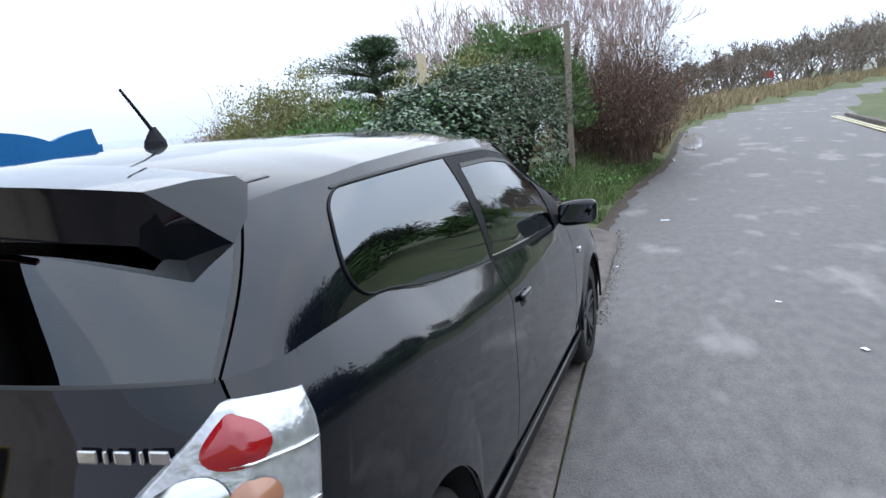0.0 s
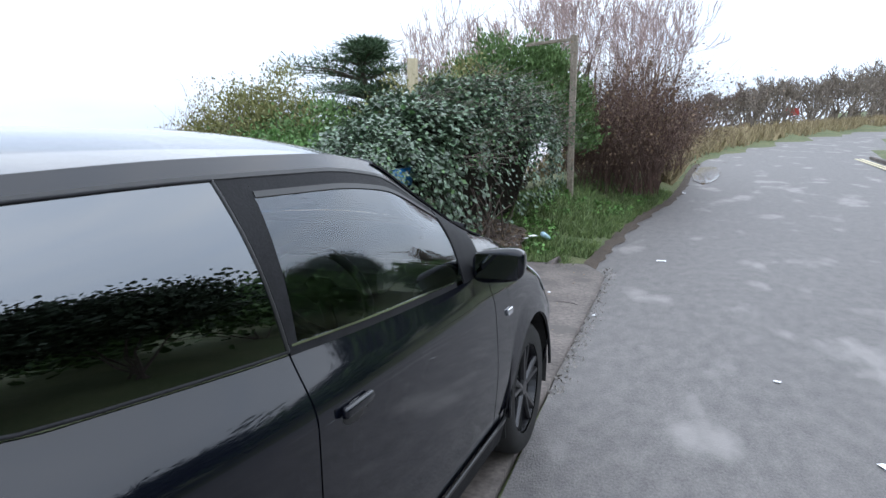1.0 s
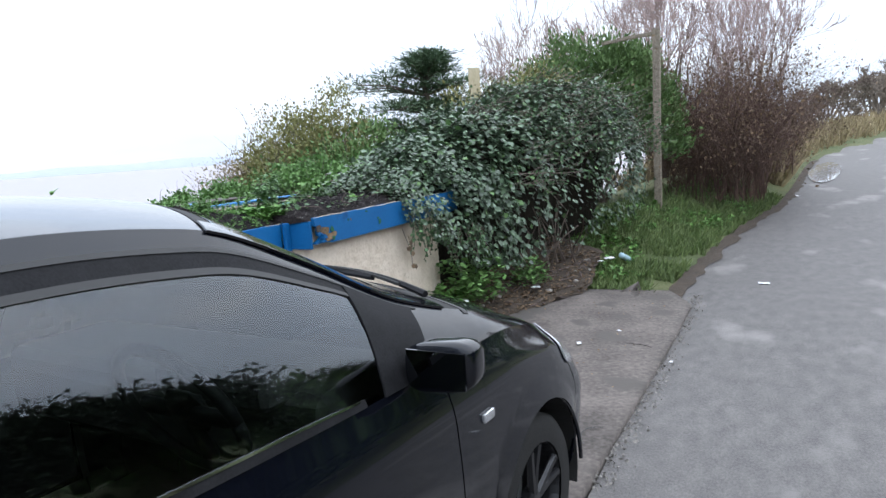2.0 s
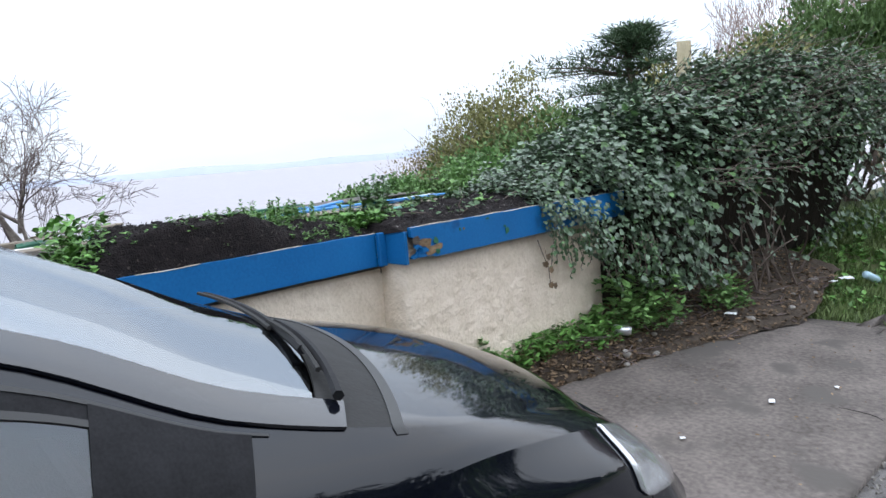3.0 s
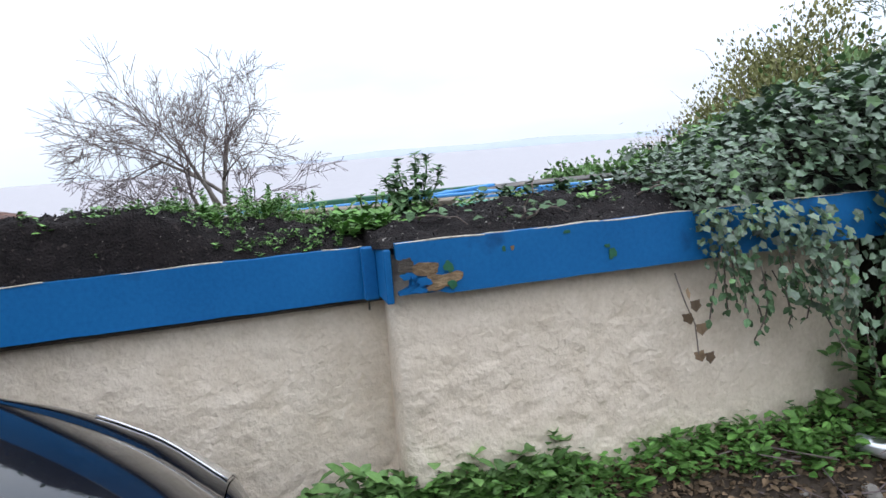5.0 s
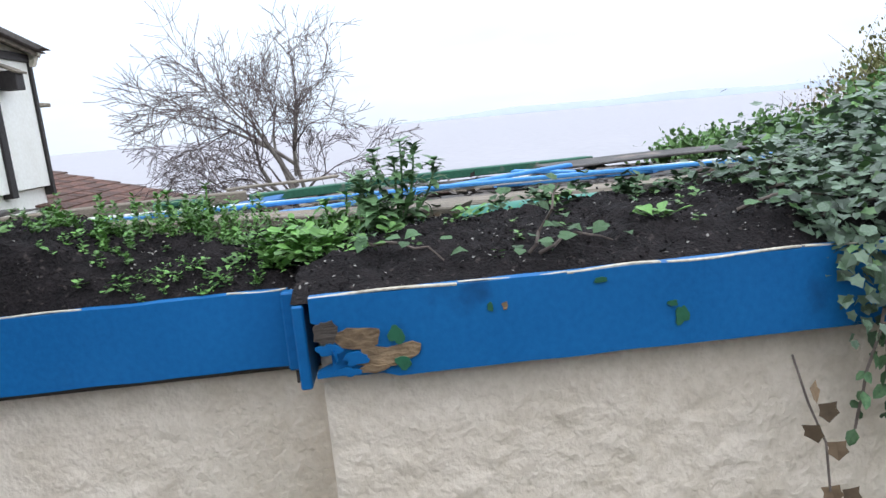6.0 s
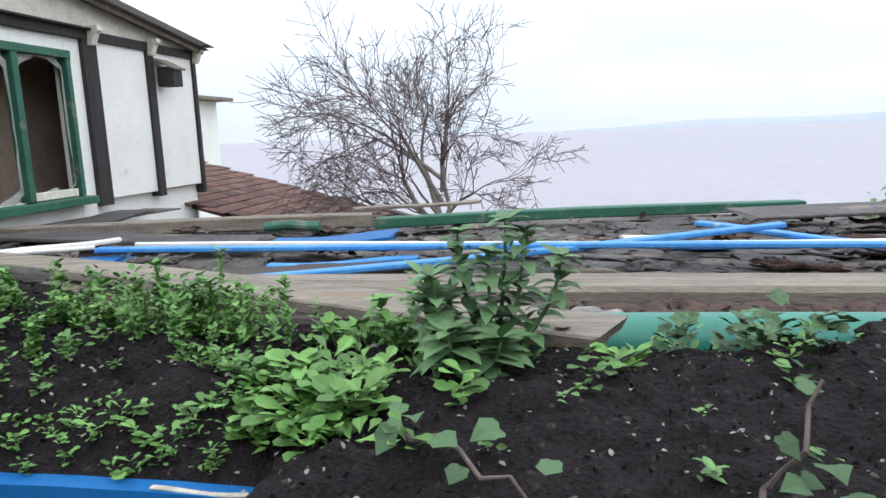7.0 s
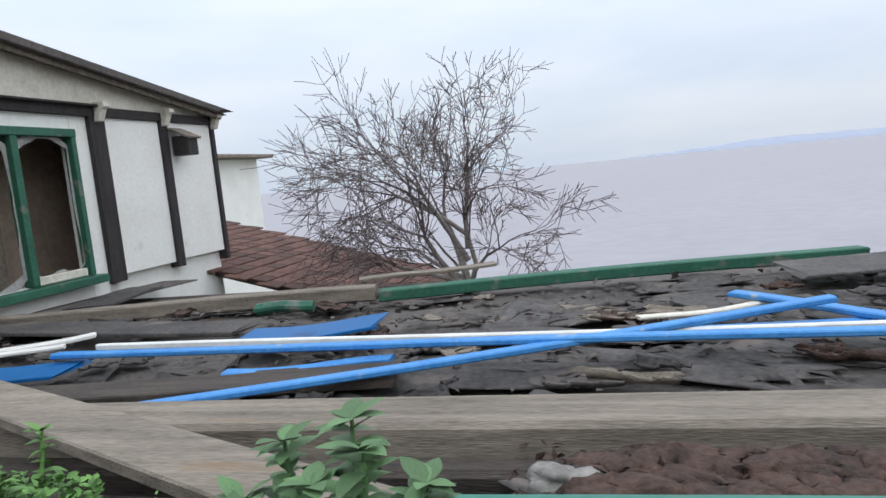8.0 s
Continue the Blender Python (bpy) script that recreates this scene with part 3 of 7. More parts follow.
def chip(y, z, w, h, material, name, seed, deep=0.004, parent=None):
    """A ragged patch of bare wood, older paint or painted hole shade, a little proud of the board."""
    r = random.Random(seed)
    bm = bmesh.new()
    n = 22
    vs = []
    for k in range(n):
        a = 2 * math.pi * k / n
        q = 1 + 0.55 * noise.noise((1.4 * math.cos(a) + seed, 1.4 * math.sin(a), seed * 3.7)) + r.uniform(-0.08, 0.08)
        vs.append(bm.verts.new((deep, y + w / 2 * q * math.cos(a), z + h / 2 * q * math.sin(a))))
    f = bm.faces.new(vs)
    ex = bmesh.ops.extrude_face_region(bm, geom=[f])
    bmesh.ops.translate(bm, vec=(-0.004, 0, 0), verts=[e for e in ex["geom"] if isinstance(e, bmesh.types.BMVert)])
    bmesh.ops.recalc_face_normals(bm, faces=bm.faces)
    return part(name, bm, material, parent or fascia_r)


# the dark wood chip stands in for the shade of a rot hole
for spec in ((0.085, 0.085, 0.095, 0.042, M_ROT, "bare_wood", 3, 0.006), (0.13, 0.040, 0.12, 0.052, M_ROT, "bare_wood", 5, 0.006),
             (0.022, 0.100, 0.045, 0.05, M_DARKWOOD, "rot_hole_shade", 8, 0.0068), (0.028, 0.068, 0.05, 0.022, M_BLUE, "paint_flake", 9, 0.010), (0.155, 0.082, 0.030, 0.034, M_OLDGREEN, "old_green_paint", 11, 0.0078),
             (0.165, 0.026, 0.032, 0.030, M_OLDGREEN, "old_green_paint", 12, 0.0076), (0.075, 0.045, 0.045, 0.028, M_BLUE, "paint_flake", 14, 0.0095),
             (0.060, 0.020, 0.04, 0.018, M_BLUE, "paint_flake", 15, 0.0095), (0.105, 0.022, 0.05, 0.016, M_ROT, "bare_wood", 17, 0.0098),
             (0.335, 0.115, 0.012, 0.016, M_OLDGREEN, "old_green_paint", 21, 0.0035), (0.362, 0.115, 0.010, 0.016, M_ROT, "bare_wood", 22, 0.0035),
             (0.70, 0.060, 0.030, 0.036, M_OLDGREEN, "old_green_paint", 23, 0.0035), (0.685, 0.085, 0.018, 0.012, M_OLDGREEN, "old_green_paint", 24, 0.0042),
             (0.545, 0.145, 0.026, 0.010, M_OLDGREEN, "old_green_paint", 25, 0.0035)):
    y, z, w, h, m, nm, sd, dp = spec
    chip(y, z, w, h, m, nm, sd, dp)
cover = thing("fascia_corner", "blue painted cover strip at the step of the fascia", "trim", (-1.80, 4.41, 0.985))
part("return_board", block((0.19, 0.022, 0.165), (0, 0.012, 0.082), 0.003), M_BLUE, cover)
part("cover_strip", block((0.03, 0.045, 0.17), (-0.062, -0.02, 0.075), 0.004), M_BLUE, cover)
part("nail_tail", block((0.006, 0.006, 0.05), (-0.07, -0.03, -0.02), 0.001), M_DARKWOOD, cover)
part("planter_floor", block((0.42, 8.2, 0.05), (-2.12, 2.4, 0.98), 0.01), M_DARKWOOD, WALL)


# ---- the black hatchback ----
U = [0, 0.10, 0.3, 0.6, 1.0, 1.5, 1.9, 2.2, 2.5, 2.75, 3.1, 3.5, 3.8, 4.0]
LINES = [  # half widths and heights of the lines that run along the body, from sill to belt and roof rail
    ([.68, .74, .80, .815, .815, .815, .815, .815, .815, .815, .815, .815, .775, .68], [.31, .30, .28, .25, .22, .21, .21, .21, .21, .21, .21, .215, .235, .255]),
    ([.72, .785, .83, .847, .852, .852, .852, .852, .852, .852, .848, .848, .828, .745], [.43, .425, .415, .40, .39, .38, .375, .375, .375, .375, .375, .38, .39, .39]),
    ([.75, .815, .848, .862, .866, .866, .866, .866, .866, .866, .866, .863, .842, .755], [.65, .65, .64, .62, .60, .59, .58, .58, .58, .58, .58, .58, .56, .54]),
    ([.745, .812, .838, .850, .858, .862, .862, .860, .858, .855, .850, .832, .775, .665], [.96, .965, .96, .945, .905, .86, .84, .825, .81, .80, .80, .775, .715, .64]),
    ([.69, .752, .768, .762, .772, .797, .812, .815, .815, .812, .800, .755, .675, .56], [1.09, 1.10, 1.112, 1.112, 1.062, 1.010, .982, .966, .952, .945, .935, .870, .775, .68]),
    ([.585, .598, .618, .640, .650, .646, .634, .616, .630, .702, .742, .650, .555, .45], [1.360, 1.366, 1.376, 1.386, 1.400, 1.412, 1.408, 1.376, 1.256, 1.116, 1.004, .900, .795, .695]),
]
HW = [hermite(U, a) for a, _ in LINES]
ZZ = [hermite(U, b) for _, b in LINES]
CZ = hermite(U, [1.462, 1.465, 1.469, 1.474, 1.479, 1.479, 1.470, 1.428, 1.300, 1.166, 1.026, .932, .825, .72])
TAIL = [0.20, 0.15, 0.17, 0.235, 0.258, 0.52]
VKEY = [0, 0.16, 0.45, 0.80, 1.0]
WHEELS_Y, WHEEL_Z, ARCH = (0.725, 3.295), 0.300, 0.355


def car_line(k, u):
    y = u + TAIL[k] * max(0.0, 1 - u)
    if u > 3.1:
        y = 3.1 + (u - 3.1) * 0.90
    return HW[k](u), y, ZZ[k](u)


def car_side(u, v):
    """Right-hand skin: v 0..1 sill to belt, 1..2 belt to roof rail, 2..3 rail to the middle line. x is measured from the middle."""
    if v <= 1:
        rows = [car_line(k, u) for k in range(5)]
        y0 = rows[2][1]
        for wy in WHEELS_Y:
            d = abs(y0 - wy)
            if d < ARCH:
                za = WHEEL_Z + math.sqrt(ARCH * ARCH - d * d)
                if za > rows[0][2]:
                    # the panel starts at the arch
                    hz = [r[2] for r in rows]
                    hx = [r[0] for r in rows]
                    fx = hermite(hz, hx)
                    fy = hermite(hz, [r[1] for r in rows])
                    z = za + (hz[4] - za) * v
                    return fx(z) + 0.012 * max(0, 1 - v * 3) , fy(z), z
        z = hermite(VKEY, [r[2] for r in rows])(v)
        return hermite(VKEY, [r[0] for r in rows])(v), hermite(VKEY, [r[1] for r in rows])(v), z
    if v <= 2:
        t = v - 1
        a, b = car_line(4, u), car_line(5, u)
        bulge = 0.022 * math.sin(math.pi * t) * (1 if u < 2.6 else max(0.3, 1 - (u - 2.6) * 2))
        lean = -0.06 * t * max(0.0, min(1.0, u, (2.2 - u) / 0.5))
        return a[0] + (b[0] - a[0]) * t + bulge, a[1] + (b[1] - a[1]) * t + lean, a[2] + (b[2] - a[2]) * t + bulge * 0.4
    t = v - 2
    b = car_side(u, 2)
    x = b[0] * (1 - t)
    y = b[1] + (0.22 if u > 2.3 else 0.22 * max(0, (u - 1.7) / 0.6)) * (1 - (1 - t) ** 2) * max(0, min(1, 0.5 + (4.0 - u) / 1.6))
    if u < 0.6:
        y -= 0.06 * (1 - u / 0.6) * (1 - (1 - t) ** 2)
    return x, y, b[2] + (CZ(u) - b[2]) * (1 - (1 - t) ** (2.4 if u < 1.8 else max(1.6, 2.4 - (u - 1.8) * 1.5)))


CAR_TURN = radians(-3.5)
car = thing("hatchback", "black three-door hatchback, shiny paint, dark tinted windows, parked", "car",
            (-0.86 + 2.0 * math.sin(CAR_TURN), 2.0 - 2.0 * math.cos(CAR_TURN), 0.035), rz=math.degrees(CAR_TURN))
ARCH_U = sorted({round(u, 4) for wy in WHEELS_Y for a in np.linspace(0, math.pi, 25) for y in [wy + ARCH * math.cos(a)] for u in [(y - TAIL[2]) / (1 - TAIL[2]) if y < 1 else (y if y < 3.1 else 3.1 + (y - 3.1) / 0.9)]} |
                {round(u, 4) for wy in WHEELS_Y for s in (-1, 1) for e in (0.0005, 0.012) for y in [wy + s * (ARCH + e)] for u in [(y - TAIL[2]) / (1 - TAIL[2]) if y < 1 else (y if y < 3.1 else 3.1 + (y - 3.1) / 0.9)]})


def skin(name, u0, u1, v0, v1, material, side=1, label="", gap=0.003, lift=0.0, parent=None, nu=None, nv=None, solid=0.006, smooth=True, ends=None):
    """A panel of the car's side. ends(v) may give slanted ends as (u0, u1)."""
    us = sorted(set(np.linspace(u0 + gap, u1 - gap, nu or max(3, int((u1 - u0) / 0.04)))) |
                ({u for u in ARCH_U if u0 + gap < u < u1 - gap} if v0 == 0 else set()))
    vs = np.linspace(v0, v1, nv or max(4, int((v1 - v0) * 14)))

    def f(u, v):
        if ends:
            e = ends(v)
            u = e[0] + (e[1] - e[0]) * (u - us[0]) / (us[-1] - us[0])
        x, y, z = car_side(u, v)
        return (side * (x + lift), y, z + (lift * 0.5 if v > 1.5 else 0))
    me = sheet(f, us, vs)
    if side < 0:
        me.flip_normals()
    return part(name, me, material, parent or car, label, smooth, solid, True)


def cover_top(name, u0, u1, material, v0=2.0, label="", gap=0.003, solid=0.006, lift=0.0, nu=None):
    us = np.linspace(u0 + gap, u1 - gap, nu or max(4, int((u1 - u0) / 0.04)))
    w = np.sin(np.linspace(-1, 1, 41) * math.pi / 2)

    def f(u, s):
        x, y, z = car_side(u, v0 + (3 - v0) * (1 - abs(s)))
        return (x if s >= 0 else -x, y, z + lift)
    me = sheet(f, us, w)
    me.flip_normals()
    return part(name, me, material, car, label, True, solid, True)


WIN0, BP0, WIN1 = 0.50, 1.525, 2.52
GLASS_TOP = 1.80


def pillar_front(v):
    """Where the door glass begins: the frame widens towards the roof."""
    return BP0 + 0.030 + 0.085 * max(0.0, v - 1.0)


def glass_front(v):
    return WIN1 + 0.06 * (v - 1)


for sd in (1, -1):
    skin("rear_quarter_panel", 0.0, BP0, 0, 1, M_PAINT, sd, nv=26)
    door = skin("door", BP0, 2.76, 0.10, 1, M_PAINT, sd, nv=26)
    skin("sill", 1.10, 2.92, 0.0, 0.10, M_TRIM, sd, "black side skirt", lift=0.014, nv=5)
    skin("sill_edge", 1.16, 2.90, 0.088, 0.104, M_ALLOY, sd, "worn bright edge of the side skirt", lift=0.019, nv=3)
    skin("front_wing", 2.76, 4.0, 0, 1, M_PAINT, sd, nv=26)
    skin("wing_top", 2.66, 4.0, 1, 2, M_PAINT, sd, nv=8)
    skin("rear_pillar", 0.0, BP0, 1, 2, M_PAINT, sd, nv=24, gap=0, nu=40)
    skin("roof_rail", BP0, 2.82, 1.90, 2, M_PAINT, sd, gap=0, nv=4, nu=40)
    skin("window_seal", WIN0 + 0.05, 2.80, 1.885, 1.908, M_DARKBAR, sd, lift=0.003, gap=0, nv=3, nu=60)
    skin("belt_seal", BP0, 2.45, 1.0, 1.05, M_TRIM, sd, lift=0.003, gap=0, nv=3)
    skin("belt_strip", BP0 + 0.01, 2.43, 1.042, 1.054, M_CHROME if sd > 0 else M_TRIM, sd, "thin bright waist strip", lift=0.005, gap=0, nv=3)
    skin("belt_strip", WIN0 + 0.16, BP0 - 0.01, 1.010, 1.020, M_CHROME if sd > 0 else M_TRIM, sd, "thin bright waist strip", lift=0.004, gap=0, nv=3)
    skin("door_pillar", BP0, BP0 + 0.1, 1.03, 1.89, M_TRIM, sd, "satin black door pillar", lift=0.001, gap=0, ends=lambda v: (BP0 + 0.006, pillar_front(min(v, GLASS_TOP))))
    skin("door_frame", BP0, 2.8, GLASS_TOP, 1.89, M_TRIM, sd, "satin black window frame", lift=0.001, gap=0, nu=40, nv=4, ends=lambda v: (pillar_front(GLASS_TOP), 2.7))
    skin("glass_seal", BP0, 2.8, GLASS_TOP - 0.025, GLASS_TOP + 0.008, M_DARKBAR, sd, lift=0.003, gap=0, nu=40, nv=3, ends=lambda v: (pillar_front(v), 2.6))

    # quarter window with rounded rear corners, set flush on the body side, and its thin seal
    def quarter_rear(v):
        k = max(0.0, (1.02 + 0.30 - v) / 0.30, (v - 1.72) / 0.165)
        bow = -0.07 * math.sin(math.pi * (v - 1.02) / 0.865)
        return WIN0 + bow + 0.13 * (1 - math.sqrt(max(0.0, 1 - min(1, k) ** 2)))

    def quarter_at(s, v, lift):
        u0 = quarter_rear(v)
        p = car_side(u0 + (BP0 - 0.004 - u0) * s, v)
        return (sd * (p[0] + lift), p[1], p[2])
    vq = 1.02 + 0.865 * (1 - np.cos(np.linspace(0, math.pi, 38))) / 2
    me = sheet(lambda s, v: quarter_at(s, v, 0.002), np.linspace(0, 1, 26), vq)
    if sd < 0:
        me.flip_normals()
    part("quarter_window", me, M_PRIVACY, car, "dark privacy glass", True)
    seal = [quarter_at(s, vq[0], 0.003) for s in np.linspace(1, 0.1, 8)] + [quarter_at(0, v, 0.003) for v in vq] + [quarter_at(s, vq[-1], 0.003) for s in np.linspace(0.1, 1, 8)]
    part("window_seal", tube(seal, 0.0035, 6), M_TRIM, car, smooth=True)
    part("window_seal", tube([quarter_at(1.0, v, 0.002) for v in vq], 0.0045, 6), M_DARKBAR, car, smooth=True)
    skin("door_window", BP0, WIN1, 1.035, GLASS_TOP, M_GLASS, sd, "clear door glass", gap=0.0, solid=0, nv=18, ends=lambda v: (pillar_front(v), glass_front(v)))
    skin("mirror_sail", WIN1, 2.84, 1.0, 1.89, M_TRIM, sd, lift=0.004, gap=0, nu=10, nv=12, ends=lambda v: (glass_front(v), 2.72 + 0.06 * (v - 1)))
    for gu in (BP0, 2.76):
        skin("door_gap", gu - 0.012, gu + 0.012, 0.1, 1, M_DARKBAR, sd, gap=0, nu=2, nv=18, lift=-0.007)
roof = cover_top("roof", 0.02, 2.24, M_PAINT, label="glossy black roof panel")
cover_top("windscreen_header", 2.24, 2.285, M_TRIM)
cover_top("windscreen", 2.285, 2.88, M_SCREEN, v0=2.11, solid=0, nu=16)
for sd in (1, -1):
    skin("front_pillar", 2.24, 2.93, 1.995, 2.13, M_PAINT, sd, gap=0, nv=6, nu=16, lift=0.008)
    skin("roof_slit", 0.03, 0.34, 2.100, 2.110, M_DARKBAR, sd, "thin black roof gutter strip", gap=0, nv=2, nu=12, lift=0.002)
cover_top("cowl", 2.88, 3.03, M_RUBBER, v0=2.0, label="black plastic cowl under the wipers")
bonnet = cover_top("bonnet", 3.03, 4.0, M_PAINT, v0=1.82, label="glossy black bonnet", nu=24)
cover_top("bonnet_gap", 3.018, 3.042, M_DARKBAR, v0=1.84, gap=0, lift=0.003, nu=3)
for jx in (0.27, -0.27):
    part("washer_jet", lathe([(0.016, -0.01), (0.016, 0.006), (0.010, 0.013), (0.004, 0.015)], 'Z', 10, at=(jx, 3.42, 0.953)), M_TRIM, bonnet)
for k in (0, 1):
    wp = []
    for i in range(14):
        t = i / 13
        q = car_side(2.925 - 0.05 * t, 2.10 + 0.62 * t) if k == 0 else car_side(2.925 - 0.045 * (1 - t), 2.40 + 0.6 * t)
        x = q[0] if k == 0 else q[0] - 0.42 * t
        wp.append((x, q[1], q[2] + 0.020 + 0.008 * math.sin(t * 3)))
    wiper = part("wiper", tube(wp, [0.011 - 0.0004 * i for i in range(14)], 6), M_TRIM, car, "black windscreen wiper arm and blade")
    part("blade", tube([(p[0], p[1] - 0.018, p[2] + 0.004) for p in wp[3:]], 0.006, 5), M_RUBBER, wiper)

def car_rear(s, v, lift=0.0):
    """Tail surface between the two rear edges; s -1..1 across, v as on the side."""
    x, y, z = car_side(0.0, v)
    bulge = 0.09 if v < 0.8 else 0.09 + 0.09 * (v - 0.8)
    return (s * x, y - bulge * (1 - abs(s) ** 2.6) - lift, z)


def tail(name, s0, s1, v0, v1, material, label="", lift=0.0, solid=0.006, parent=None, ns=24, nv=12):
    me = sheet(lambda s, v: car_rear(s, v, lift), np.linspace(s0, s1, ns), np.linspace(v0, v1, nv))
    return part(name, me, material, parent or car, label, True, solid, True)


tail("rear_bumper", -1, 1, 0.0, 0.52, M_PAINT, "black rear bumper")
hatch = tail("tailgate", -0.995, 0.995, 0.525, 1.0, M_PAINT, nv=20, ns=36)
tail("tailgate_frame", -0.992, -0.975, 1.0, 2.0, M_DARKBAR, ns=4, parent=hatch)
tail("tailgate_frame", 0.975, 0.992, 1.0, 2.0, M_DARKBAR, ns=4, parent=hatch)
tail("tailgate_frame", -0.975, 0.975, 1.86, 2.0, M_PAINT, parent=hatch)
tail("glass_edge", -0.985, 0.985, 0.995, 1.015, M_DARKBAR, "black seal under the rear window", lift=0.003, nv=3, ns=36, parent=hatch)
tail("rear_window", -0.975, 0.975, 1.0, 1.86, M_REARGLASS, "dark tinted rear window", solid=0, ns=36, nv=20)
bars = [(0.620, 0.040), (0.667, 0.010), (0.710, 0.034), (0.757, 0.010), (0.800, 0.040)]
for s, w in bars:
    x, y, z = car_rear(s, 0.80)
    part("badge_bar", block((w * 1.0, 0.006, 0.026), (x, y - 0.004, z + 0.012), 0.004, Euler((0, 0, radians(8))).to_matrix(), segs=2), M_CHROME, hatch, "small chrome badge shape")
x, y, z = car_rear(0.0, 0.74)
plate = part("number_plate", block((0.52, 0.008, 0.112), (x, y - 0.012, z), 0.002), M_YELLOW, hatch, "yellow plate with plain dark bars")
for k in range(7):
    part("plate_bar", block((0.045, 0.003, 0.07), (x - 0.21 + 0.07 * k, y - 0.0175, z), 0.001), M_DARKBAR, plate)


# tail lamps: a clear case wrapped round the corner, red, clear and amber lenses inside
def lamp_at(w, v, lift=0.0):
    """w -1..0 across the tail, 0..1 round the side."""
    if w <= 0:
        s = 1 + w * min(0.30, 0.012 + 1.15 * (0.955 - v))
        q = car_rear(s, v + 0.010 * (1 + w), 0.006 + lift)
        return (q[0] + 0.4 * (0.006 + lift), q[1], q[2])
    u = 0.125 * w
    q = car_side(u, v + 0.008 - 0.028 * w * max(0, (v - 0.4) / 0.55))
    return (q[0] + 0.006 + lift, q[1] - (0.006 + lift) * (1 - w), q[2])


for sd in (1, -1):
    me = sheet(lambda w, v: (lambda q: (sd * q[0], q[1], q[2]))(lamp_at(w, v)), list(np.linspace(-1, 0, 12)) + list(np.linspace(0.1, 1, 10)), np.linspace(0.40, 0.945, 20))
    if sd < 0:
        me.flip_normals()
    lamp = part("tail_lamp", me, M_LAMPBACK, car, "clear and red tall tail lamp", True, 0.004)

    def lens(name, w0, v0, rw, rv, material, rise_by=0.004, label=""):
        """A round lens that follows the lamp's curved face."""
        me = sheet(lambda a, r: (lambda q: (sd * q[0], q[1], q[2]))(lamp_at(w0 + rw * r * math.cos(a), v0 + rv * r * math.sin(a), rise_by + 0.010 * (1 - r ** 2))),
                   np.linspace(0, 2 * math.pi, 25), np.linspace(0.02, 1, 6))
        if sd > 0:
            me.flip_normals()
        part(name, me, material, lamp, label, True)
    lens("lens", -0.20, 0.845, 0.48, 0.068, M_REDLENS, label="round red lamp lens")
    lens("lens", -0.50, 0.71, 0.36, 0.060, M_CHROME, label="clear reversing lamp")
    lens("lens", 0.10, 0.72, 0.26, 0.040, M_AMBERLENS, label="amber lamp lens")
    lens("lens", -0.25, 0.56, 0.60, 0.075, M_REDLENS, label="round red lamp lens")
    for v in (0.665, 0.79):
        part("lamp_rib", tube([(lambda q: (sd * q[0], q[1], q[2]))(lamp_at(w, v + 0.03 * w, 0.003)) for w in np.linspace(-0.2, 0.95, 12)], 0.004, 5), M_CHROME, lamp, smooth=True)

# roof spoiler: a tall rear face under the roof line, its cheeks folding down to points beside the glass
sp = bmesh.new()
A_SP = list(np.linspace(0, 0.9, 10)) + [0.95, 1.0]
half = []
for a in A_SP:
    front = (0.575 * a, 0.455 + 0.065 * a * a, 1.466 - 0.052 * a * a)
    crown = (0.568 * a, 0.33 + 0.075 * a * a, 1.462 - 0.044 * a * a)
    edge = (0.56 * a, 0.195 + 0.090 * a * a, 1.448 - 0.037 * a * a)
    under = edge[0], edge[1] + 0.012, edge[2] - 0.018
    low = (0.548 * a, 0.265 + 0.065 * a * a + (0.05 if a >= 0.95 else 0), (1.335 - 0.030 * a * a) if a < 0.95 else 1.258)
    inner = (0.548 * a, 0.36 + 0.065 * a * a + (0.03 if a >= 0.95 else 0), low[2] - 0.004)
    half.append((front, crown, edge, under, low, inner))
half.append(((0.592, 0.535, 1.395), (0.608, 0.50, 1.34), (0.626, 0.462, 1.270), (0.625, 0.466, 1.266), (0.622, 0.470, 1.262), (0.612, 0.49, 1.262)))
full = [[(-p[0], p[1], p[2]) for p in row] for row in half[:0:-1]] + half
rows = [[sp.verts.new(p) for p in row] for row in full]
for a, b in zip(rows, rows[1:]):
    for k in range(5):
        sp.faces.new((a[k], a[k + 1], b[k + 1], b[k]))
bmesh.ops.recalc_face_normals(sp, faces=sp.faces)
spoiler = part("roof_spoiler", sp, M_PAINT, car, "black roof spoiler over the tailgate", True)
spoiler.data.set_sharp_from_angle(angle=radians(28))
part("brake_lamp", block((0.34, 0.012, 0.022), (0, 0.208, 1.412), 0.003), M_REDLENS, spoiler)
aerial = part("aerial", lathe([(0.034, -0.01), (0.030, 0.015), (0.016, 0.040), (0.007, 0.055)], 'Z', 14, at=(0, 0.94, CZ(0.94))), M_TRIM, car, "short black roof aerial")
part("aerial_rod", tube([(0, 0.94, CZ(0.94) + 0.04), (0, 0.89, CZ(0.94) + 0.10), (0, 0.84, CZ(0.94) + 0.158)], [0.006, 0.0045, 0.004], 6), M_TRIM, aerial)

# front end
def car_front(s, v, lift=0.0):
    x, y, z = car_side(4.0, v)
    b = 0.11
    return (s * x, y + b * (1 - abs(s) ** 2.2) + lift, z)


def nose(name, s0, s1, v0, v1, material, label="", lift=0.0, solid=0.006, ns=24, nv=10):
    me = sheet(lambda s, v: car_front(s, v, lift), np.linspace(s0, s1, ns), np.linspace(v0, v1, nv))
    me.flip_normals()
    return part(name, me, material, car, label, True, solid, True)


